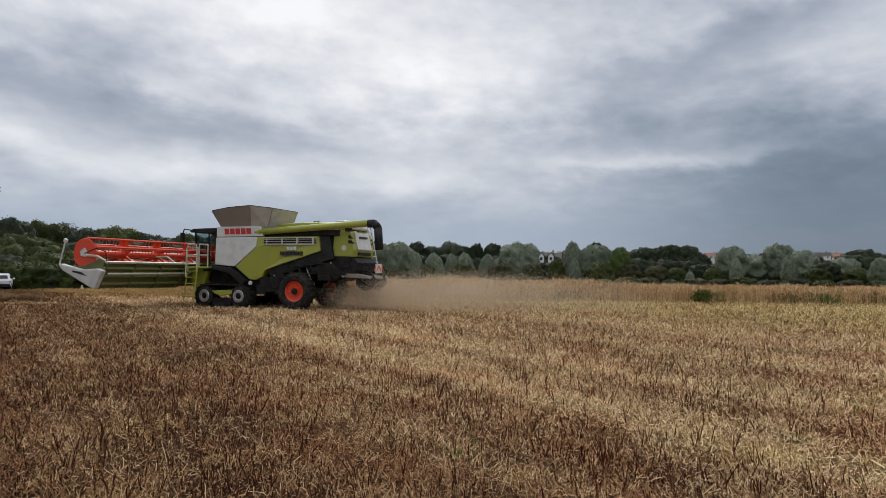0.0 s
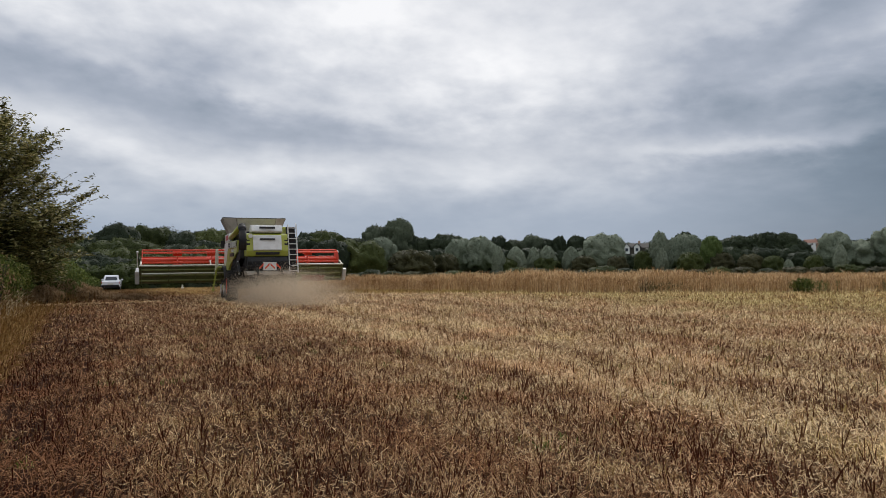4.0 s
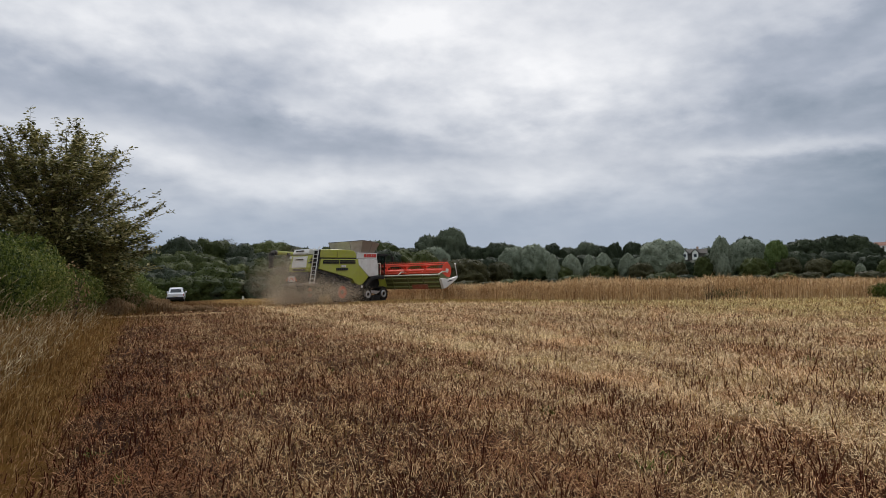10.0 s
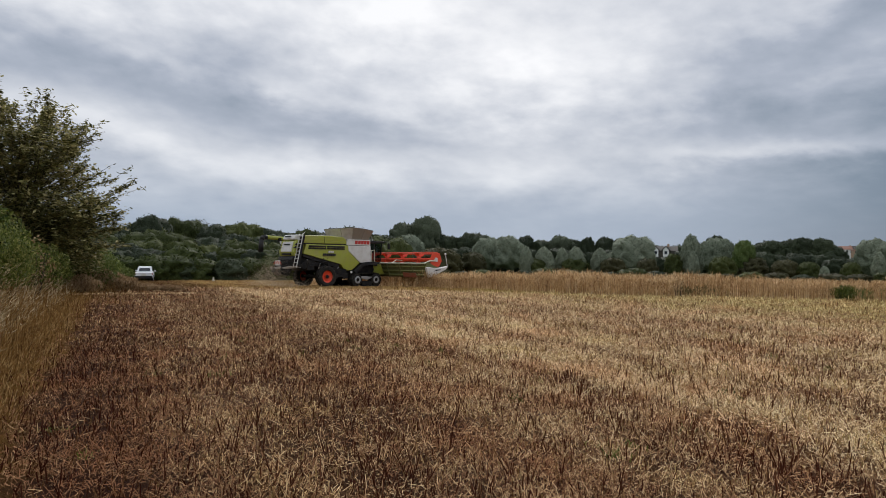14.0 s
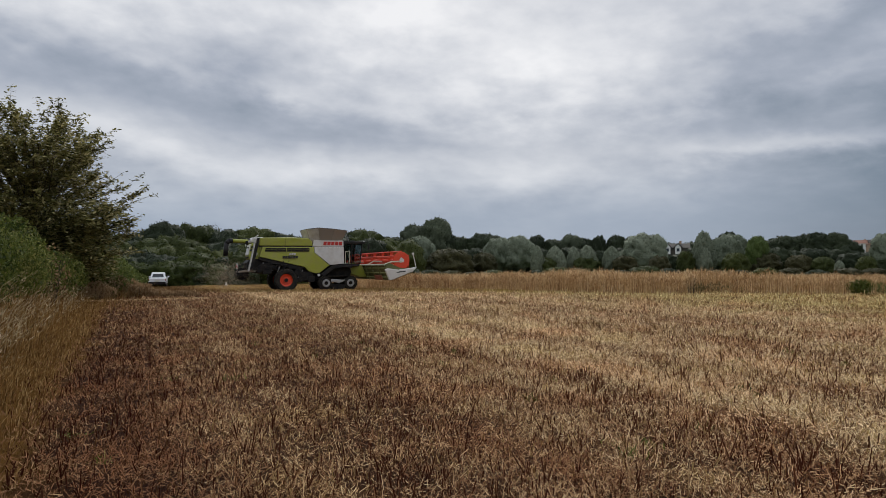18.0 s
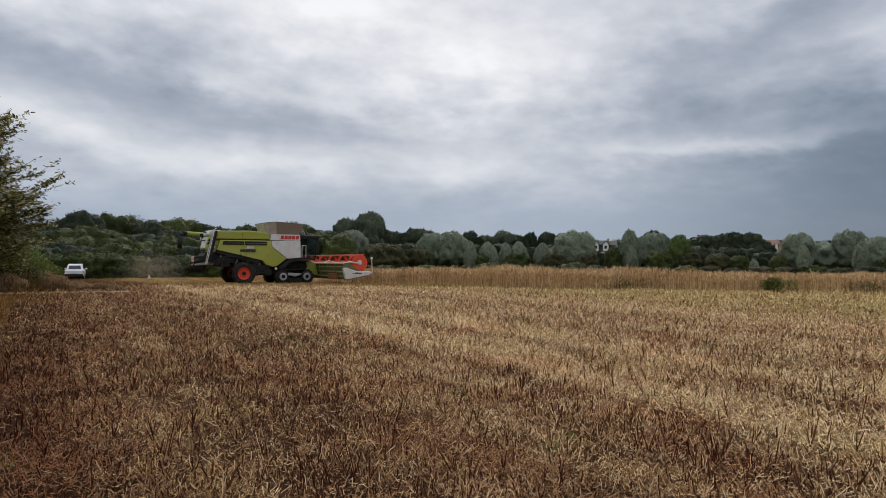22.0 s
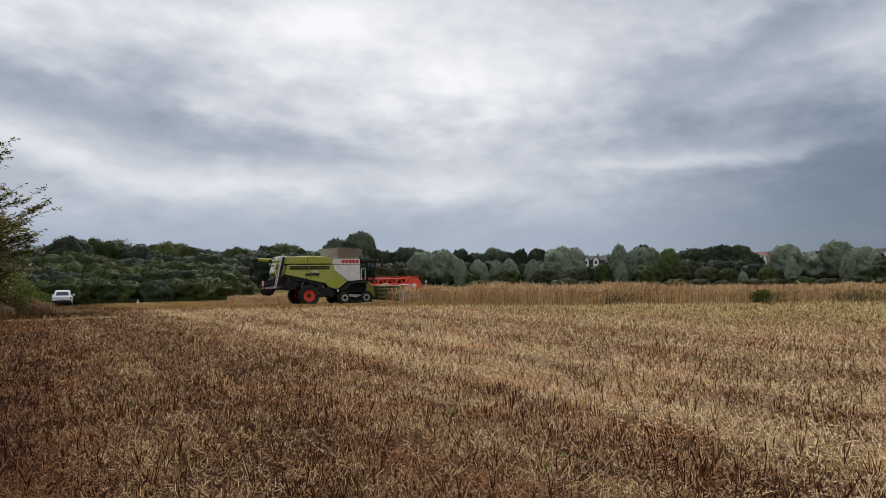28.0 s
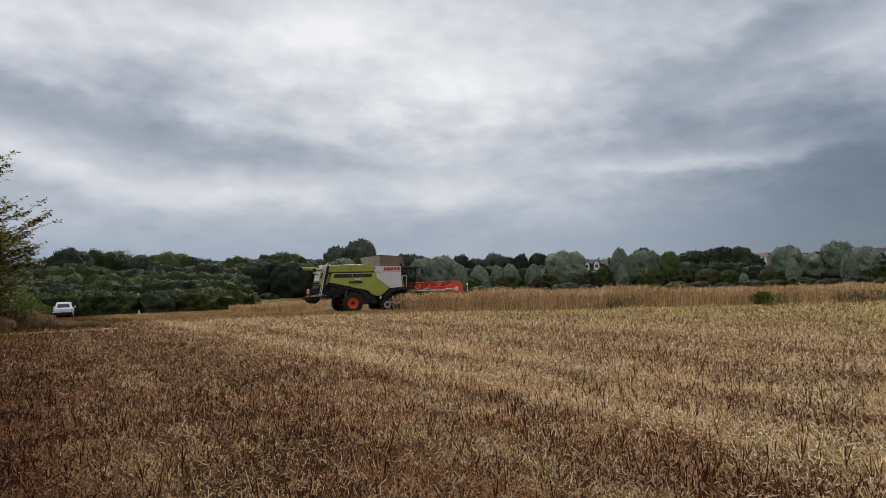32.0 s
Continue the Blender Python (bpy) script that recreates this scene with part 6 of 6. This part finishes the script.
def build_header():
    hx, hz = HINGE[0], HINGE[2]

    def P(name, bm, mat, label="", parent=header):
        bmesh.ops.translate(bm, verts=bm.verts, vec=(-hx + (0.0 if name == "feeder_house" else BACK), 0, -hz))
        return part(name, bm, mat, parent, label)

    bm = B()
    prism(bm, [(4.2, 1.0), (4.25, 1.66), (4.7, 1.62), (5.3, 1.15), (5.34, 0.3), (4.9, 0.42)], -0.75, 0.75, 0.03)
    P("feeder_house", bm, M_GREEN, "green feeder house")
    W = 5.75
    bm = B()
    prism(bm, [(6.2, 0.12), (6.2, 1.15), (6.27, 1.15), (6.3, 0.3), (6.6, 0.12), (7.75, 0.1), (7.75, 0.06), (6.3, 0.06)], -W, W)
    P("back_wall", bm, M_OLIVE, "dusty green trough and back wall")
    for z, r, mat in ((1.2, 0.045, M_RAIL), (0.95, 0.04, M_BEAM), (0.62, 0.045, M_BEAM), (0.3, 0.045, M_BEAM)):
        bm = B()
        box(bm, 6.2 - 2 * r, 6.2, -W, W, z - r, z + r, 0.02)
        P("cross_beam", bm, mat, "long cross beam of the header frame")
    for i in range(9):
        y = -W + 0.1 + i * (2 * W - 0.2) / 8
        bm = B()
        box(bm, 6.1, 6.2, y - 0.03, y + 0.03, 0.1, 1.2, 0.01)
        P("frame_upright", bm, M_OLIVE)
    bm = B()
    box(bm, 6.0, 6.08, -4.6, -3.2, 0.16, 0.5, 0.015)
    P("red_panel", bm, M_DIRTYRED, "faded red panel on the header back")
    bm = B()
    pipe(bm, [(6.02, 5.6, 0.78), (6.02, 1.0, 0.8)], 0.045)
    P("drive_shaft", bm, M_RAIL)
    bm = B()
    rod(bm, (6.75, -5.65, 0.5), (6.75, 5.65, 0.5), 0.2, 14)
    for s in (-1, 1):
        for k in range(46):
            a = k * 0.8
            y0 = s * (0.5 + k * 0.11)
            m = pose(6.75, y0, 0.5, 0, math.degrees(a), 0)
            box(bm, 0.18, 0.32, -0.012, 0.012, -0.11, 0.11, 0, m)
    P("auger", bm, M_STEEL, "steel intake auger with flighting")
    bm = B()
    box(bm, 7.7, 7.82, -W, W, 0.06, 0.1)
    P("cutter_bar", bm, M_STEEL, "long cutter bar with knife fingers")
    bm = B()
    for k in range(80):
        y = -W + 0.08 + k * (2 * W - 0.16) / 79
        rod(bm, (7.8, y, 0.08), (7.95, y, 0.07), 0.015, 4, 0.004)
    P("knife_fingers", bm, M_STEEL)
    for s in (-1, 1):
        bm = B()
        prism(bm, [(6.05, 0.14), (6.0, 0.92), (6.25, 0.9), (6.9, 0.56), (7.6, 0.4), (8.0, 0.32), (8.1, 0.24), (7.8, 0.12), (6.3, 0.1)], s * (W - 0.02), s * (W + 0.2), 0.05)
        d = P("crop_divider", bm, M_WHITE, "white pointed end divider")
        bm = B()
        prism(bm, [(6.55, 0.44), (7.3, 0.28), (7.32, 0.33), (6.9, 0.46)], s * (W + 0.16), s * (W + 0.207))
        bmesh.ops.translate(bm, verts=bm.verts, vec=(-hx + BACK, 0, -hz))
        part("divider_mark", bm, M_MARK, d, "black stripe")
        bm = B()
        prism(bm, [(6.2, 0.1), (6.2, 1.2), (6.5, 1.2), (7.0, 0.7), (7.7, 0.3), (7.7, 0.1)], s * (W - 0.06), s * (W - 0.02))
        P("end_wall", bm, M_OLIVE)
        bm = B()
        pipe(bm, [(6.15, s * (W - 0.1), 1.2), (6.7, s * (W - 0.1), 1.2), (7.35, s * (W - 0.1), 0.98)], 0.05)
        P("reel_arm", bm, M_RAIL, "pale reel arm")
        bm = B()
        pipe(bm, [(8.1, s * (W + 0.12), 0.25), (8.18, s * (W + 0.12), 0.9), (8.22, s * (W + 0.12), 1.22)], 0.03)
        P("divider_post", bm, M_WHITE, "pale rod at the header end")
        bm = B()
        box(bm, 8.14, 8.28, s * (W + 0.12) - 0.06, s * (W + 0.12) + 0.05, 1.12, 1.27, 0.03)
        P("corner_lamp", bm, M_WHITE)
    for y in (-2.0, 2.0):
        bm = B()
        pipe(bm, [(6.15, y, 1.2), (6.7, y, 1.28), (7.35, y, 0.98)], 0.04)
        P("reel_arm", bm, M_RAIL)
    bm = B()
    pipe(bm, [(6.15, 5.7, 1.2), (6.35, 5.72, 1.55), (6.8, 5.75, 1.5), (7.2, 5.8, 1.1)], 0.02)
    P("hydraulic_hose", bm, M_BLACK)
    # reel
    bm = B()
    rod(bm, (0, -5.6, 0), (0, 5.6, 0), 0.135, 12)
    reel = part("reel", bm, M_REEL, header, "orange-red pick-up reel with six tine bats", (7.38 - hx + BACK, 0, 1.04 - hz))
    tb = B()
    for k in range(6):
        a = radians(60 * k + 12)
        c, s_ = math.cos(a), math.sin(a)
        for i in range(64):
            y = -5.5 + i * 11.0 / 63
            rod(tb, (0.6 * c, y, 0.6 * s_), (0.6 * c - 0.04, y, 0.6 * s_ - 0.2), 0.013, 3)
        bm = B()
        rod(bm, (0.6 * c, -5.6, 0.6 * s_), (0.6 * c, 5.6, 0.6 * s_), 0.04, 6)
        box(bm, 0.575, 0.605, -5.6, 5.6, -0.06, 0.06, 0, pose(0, 0, 0, 0, -math.degrees(a), 0))
        part("bat", bm, M_REEL, reel, "orange-red reel bat")
    tagged(part("tines", tb, M_REEL, reel), kind="stuff")
    for y in (-5.6, -3.75, -1.9, 0.0, 1.9, 3.75, 5.6):
        bm = B()
        if abs(y) > 5:
            lathe(bm, [(0.0, y - 0.02), (0.56, y - 0.02), (0.58, y), (0.56, y + 0.02), (0.0, y + 0.02)], 28)
        else:
            lathe(bm, [(0.13, y - 0.03), (0.2, y - 0.03), (0.2, y + 0.03), (0.13, y + 0.03)], 14)
            for k in range(6):
                m = pose(0, y, 0, 0, -(60 * k + 12), 0)
                part("spoke", box(B(), 0.12, 0.6, -0.02, 0.02, -0.07, 0.07, 0, m), M_REEL, reel)
                part("spoke_plate", box(B(), 0.34, 0.6, -0.24, 0.24, -0.012, 0.012, 0, m), M_REEL, reel)
        part("reel_star", bm, M_REEL, reel, "orange-red reel spider plate")
    for s in (-1, 1):
        bm = B()
        prism(bm, [(-0.16, -0.1), (0.1, -0.16), (0.2, 0.0), (0.06, 0.2), (-0.12, 0.1)], s * 5.63, s * 5.67, 0.01)
        part("hub_shield", bm, M_WHITE, reel, "white hub shield")
    REELS.append(reel)


build_header()


# ---------- parked white pickup ----------
def build_car():
    x, y = -40.2, 60.4
    car = thing("pickup", "white double-cab pickup parked at the end of the field", "car", pose(x, y, float(height(x, y)), 0, 0, 120.5) @ Matrix.Diagonal((0.92, 0.86, 0.86, 1)))
    bm = B()
    prism(bm, [(-2.6, 0.45), (-2.62, 1.05), (-1.2, 1.08), (-1.0, 1.1), (1.0, 1.1), (2.2, 1.0), (2.55, 0.85), (2.6, 0.45)], -0.93, 0.93, 0.06)
    part("body", bm, M_CARWHITE, car)
    bm = B()
    prism(bm, [(-1.15, 1.06), (-0.95, 1.66), (-0.4, 1.74), (0.6, 1.7), (1.35, 1.1)], -0.84, 0.84, 0.06)
    for v in bm.verts:
        v.co.y *= 1 - 0.22 * max(0.0, v.co.z - 1.06) / 0.7
    part("cabin", bm, M_CARWHITE, car)
    bm = B()
    vs = [(-1.13, -0.62, 1.17), (-1.13, 0.62, 1.17), (-1.0, 0.52, 1.54), (-1.0, -0.52, 1.54)]
    f = [bm.verts.new(p) for p in vs] + [bm.verts.new((p[0] - 0.012, p[1], p[2])) for p in vs]
    for q in ((0, 1, 2, 3), (7, 6, 5, 4), (0, 4, 5, 1), (1, 5, 6, 2), (2, 6, 7, 3), (3, 7, 4, 0)):
        bm.faces.new([f[i] for i in q])
    part("rear_window", bm, M_GLASS, car)
    for s in (-1, 1):
        bm = B()
        prism(bm, [(-0.85, 1.18), (-0.75, 1.58), (0.5, 1.6), (1.0, 1.18)], s * 0.775, s * 0.80)
        part("side_window", bm, M_GLASS, car)
        bm = B()
        box(bm, -2.65, -2.58, s * 0.87 - 0.04, s * 0.87 + 0.04, 0.78, 1.02, 0.02)
        part("tail_lamp", bm, M_REDLAMP, car, "red tail lamp")
        bm = B()
        box(bm, 0.75, 0.9, s * 1.02 - 0.1, s * 1.02 + 0.1, 1.1, 1.28, 0.03)
        part("wing_mirror", bm, M_CARWHITE, car)
        for xx in (-1.6, 1.65):
            w = part("wheel", disc(B(), (0, 0, 0), 0.37, 0.24, 24), M_RUBBER, car, "", (xx, s * 0.84, 0.37))
            part("rim", disc(B(), (0, s * 0.11, 0), 0.22, 0.06, 16), M_STEEL, w)
    bm = B()
    box(bm, -2.72, -2.58, -0.9, 0.9, 0.36, 0.66, 0.03)
    part("bumper", bm, M_CHASSIS, car)
    bm = B()
    box(bm, -2.636, -2.62, -0.26, 0.26, 0.7, 0.82)
    part("plate_bar", bm, M_RAIL, car, "plain number plate bar")


build_car()
post = thing("marker_post", "short white marker post in the field margin", "post", pose(-34.3, 63.0, float(height(-34.3, 63.0))))
bm = B()
box(bm, -0.07, 0.07, -0.06, 0.06, -0.1, 0.42, 0.03)
part("stake", bm, M_RAIL, post)
bm = B()
box(bm, -0.12, 0.13, -0.1, 0.1, 0.0, 0.18, 0.05)
part("foot", bm, M_RAIL, post)


# ---------- houses on the hill ----------
def house(az_deg, dist, zbase, w, d, wall_h, roof_h, wall_m, roof_m, label, turn=0.0, gables=0, gable_m=None):
    x, y = dist * math.sin(radians(az_deg)), dist * math.cos(radians(az_deg))
    ob = thing("house", label, "house", pose(x, y, zbase, 0, 0, -az_deg + turn), group="houses on the hill")
    bm = B()
    box(bm, -w / 2, w / 2, -d / 2, d / 2, -8, wall_h)
    part("wall", bm, wall_m, ob)
    bm = B()
    prof = [(-d / 2 - 0.4, wall_h - 0.1), (0, wall_h + roof_h), (d / 2 + 0.4, wall_h - 0.1)]
    a = [bm.verts.new((-w / 2 - 0.3, p, z)) for p, z in prof]
    b = [bm.verts.new((w / 2 + 0.3, p, z)) for p, z in prof]
    bm.faces.new(a); bm.faces.new(b[::-1])
    for i in range(3):
        bm.faces.new((a[i], b[i], b[(i + 1) % 3], a[(i + 1) % 3]))
    roof = part("roof", bm, roof_m, ob)
    bm = B()
    box(bm, w * 0.2, w * 0.2 + 0.9, -0.4, 0.5, wall_h + roof_h * 0.6, wall_h + roof_h + 1.0, 0.03)
    part("chimney", bm, M_BUFF, roof)
    for k in range(gables):
        gx = (k - (gables - 1) / 2) * 4.1
        bm = B()
        vs = [(gx - 1.15, wall_h - 2.6), (gx + 1.15, wall_h - 2.6), (gx + 1.15, wall_h + 0.2), (gx, wall_h + 1.5), (gx - 1.15, wall_h + 0.2)]
        f = [bm.verts.new((p, -d / 2 - 1.0, z)) for p, z in vs]
        g = [bm.verts.new((p, 0.0, z)) for p, z in vs]
        bm.faces.new(f); bm.faces.new(g[::-1])
        for i in range(5):
            bm.faces.new((f[i], f[(i + 1) % 5], g[(i + 1) % 5], g[i]))
        part("gable", bm, gable_m or wall_m, ob, "white gable")
        bm = B()
        for q in (-1, 1):
            vs = [(gx, wall_h + 1.75), (gx + q * 1.85, wall_h + 0.15), (gx + q * 1.8, wall_h - 0.05), (gx, wall_h + 1.5)]
            f = [bm.verts.new((p, -d / 2 - 1.25, z)) for p, z in vs]
            g = [bm.verts.new((p, 0.3, z)) for p, z in vs]
            bm.faces.new(f); bm.faces.new(g[::-1])
            for i in range(4):
                bm.faces.new((f[i], f[(i + 1) % 4], g[(i + 1) % 4], g[i]))
        part("gable_roof", bm, roof_m, ob)
        win = part("window", box(B(), gx - 0.55, gx + 0.55, -d / 2 - 1.06, -d / 2 - 0.98, wall_h - 1.6, wall_h - 0.3), M_GLASS, ob)
        part("pane", box(B(), gx - 0.45, gx - 0.05, -d / 2 - 1.075, -d / 2 - 1.06, wall_h - 1.5, wall_h - 0.4), M_GLASS, win)
    for k in range(0 if gables else 3):
        wx = -w * 0.32 + k * w * 0.32
        part("window", box(B(), wx - 0.55, wx + 0.55, -d / 2 - 0.06, -d / 2 + 0.02, wall_h - 2.0, wall_h - 0.7), M_GLASS, ob)
    return ob


house(8.85, 292, 4.2, 13.0, 7, 4.4, 1.8, M_SLATE, M_SLATE, "dark-roofed house with two white gables among the trees", 0, 2, M_PLASTER)
random.seed(3)
for az_, el_, wm, rm in [(21.7, 1.55, M_BUFF, M_TILE), (22.05, 1.68, M_PLASTER, M_TILE), (22.45, 1.6, M_BUFF, M_TILE), (22.85, 1.7, M_BUFF, M_SLATE), (21.4, 1.4, M_BUFF, M_TILE), (29.3, 1.6, M_PLASTER, M_TILE), (29.8, 1.65, M_PLASTER, M_SLATE), (30.5, 1.6, M_BUFF, M_TILE), (30.9, 1.5, M_PLASTER, M_TILE), (33.0, 1.5, M_PLASTER, M_TILE)]:
    house(az_, 640, 1.58 + 640 * math.tan(radians(el_)) - 7.6, random.uniform(9, 14), 8, 5.0, 2.8, wm, rm, "distant house with a red tiled roof on the hill" if rm == M_TILE else "distant house with a grey roof on the hill", random.uniform(-25, 25))


# ---------- dust behind the straw chopper: clouds of chaff specks ----------
def dust_mesh(name, n, sx, sy, sz, size):
    p = rng.normal(0, 1, (n, 3)) * np.array([sx, sy, sz])
    p = p[((p / np.array([sx, sy, sz])) ** 2).sum(1) < rng.uniform(1.6, 3.0, len(p)) ** 2]
    n = len(p)
    a = rng.normal(0, 1, (n, 3)); a /= np.linalg.norm(a, axis=1)[:, None]
    b = np.cross(a, rng.normal(0, 1, (n, 3))); b /= np.linalg.norm(b, axis=1)[:, None]
    s = size * rng.uniform(0.5, 1.3, n)[:, None]
    return quads(name, np.stack([p - a * s, p + b * s, p + a * s], 1), M_DUST, False)


DUST = []
for x, y, z, sx, sy, sz, n, size, start, until in [(-2.3, 0.2, 0.5, 0.7, 1.0, 0.36, 220000, 0.0064, -9, 13.8), (-3.5, 0.0, 0.6, 0.7, 1.0, 0.45, 190000, 0.0064, -9, 11.0), (-5.0, 0.1, 0.7, 0.9, 1.1, 0.48, 180000, 0.0064, -9, 8.5), (-6.8, 0.2, 0.75, 1.0, 1.2, 0.45, 120000, 0.0085, -9, 4.4), (-8.8, 0.3, 0.75, 1.3, 1.3, 0.42, 80000, 0.0085, -9, 3.2), (-11.4, 0.3, 0.75, 1.6, 1.3, 0.38, 52000, 0.0085, -9, 2.2), (-3.7, 1.2, 1.6, 0.8, 0.9, 0.7, 90000, 0.0062, 4.5, 13.0), (-0.7, -1.75, 0.65, 1.2, 0.45, 0.45, 130000, 0.0075, 3.2, 12.4), (-2.6, -1.2, 1.0, 0.8, 0.7, 0.55, 75000, 0.0072, 3.2, 13.4), (-2.9, 0.3, 2.1, 0.6, 0.9, 0.85, 110000, 0.0060, 6.5, 13.2), (-4.4, 0.6, 1.1, 1.0, 1.2, 0.6, 75000, 0.0060, 15.0, 23.0)]:
    me = dust_mesh("dust_cloud", n, sx, sy, sz, size)
    ob = tagged(new("dust_cloud", me), "drifting tan dust and chaff behind the harvester", "dust", "dust behind the harvester", "stuff")
    DUST.append((ob, (x, y, z), start, until))


# ---------- what moves ----------
def motions():
    times = [k * 0.25 for k in range(129)]
    poses = [machine(t) for t in times]
    walk(combine, list(zip(times, poses)))
    lift = [np.interp(t, [r[0] for r in LIFT], [r[1] for r in LIFT]) for t in times]
    walk(header, [(t, m @ pose(*HINGE, 0, -a, 0)) for t, m, a in zip(times, poses, lift)])
    # wheels and rollers roll with the ground that passes under them
    for ob, rad, side in WHEELS:
        turn, rows, base = 0.0, [], ob.matrix_basis.translation.copy()
        for k, t in enumerate(times):
            if k:
                p0, p1 = poses[k - 1] @ Vector((0, side, 0)), poses[k] @ Vector((0, side, 0))
                ahead = (poses[k].to_3x3() @ Vector((1, 0, 0))).normalized()
                turn += math.degrees((p1 - p0).dot(ahead) / rad)
            rows.append((t, pose(*base, 0, turn, 0)))
        walk(ob, rows)
    for reel in REELS:
        base = reel.matrix_basis.translation.copy()
        walk(reel, [(t, pose(*base, 0, 20 * t if t < 20 else 400 + (t - 20) * 110, 0)) for t in times])
    for i, (ob, p, start, until) in enumerate(DUST):
        rows = []
        for t in [k * 0.5 for k in range(65)]:
            m = machine(t - 0.25 * i if t > 0.25 * i else 0.0)
            q = (machine(t) @ Vector(p)).lerp(m @ Vector(p), 0.5)
            sink = 3.2 * float(ss(until - 1.0, until + 2.5, t)) + 4.0 * (1 - float(ss(start, start + 3.0, t)))
            rows.append((t, pose(q.x, q.y, q.z - sink, 0, 0, glide(DRIVE, t)[3] + 8 * math.sin(t + i))))
        walk(ob, rows)
    # the crop goes down as the cutter bar reaches it
    bar = []
    for t in times:
        p = machine(t) @ Vector((7.9, 0, 0))
        bar.append((p.x - A0[0]) * U[0] + (p.y - A0[1]) * U[1])
    for ob, u0, (px, py, zb) in CROP_STEPS:
        hit = next((t for t, b in zip(times, bar) if t > 20 and b > u0 - 0.1), None)
        up_pose, down = pose(px, py, zb, 0, 0, math.degrees(DIR)), pose(px, py, zb, 0, 0, math.degrees(DIR)) @ pose(0, 0, 0.03, 0, 86, 0)
        if hit is None or hit > 31.2:
            walk(ob, [(0.0, up_pose), (32.0, up_pose)])
        else:
            walk(ob, [(0.0, up_pose), (hit, up_pose), (hit + 0.6, down), (32.0, down)])


motions()
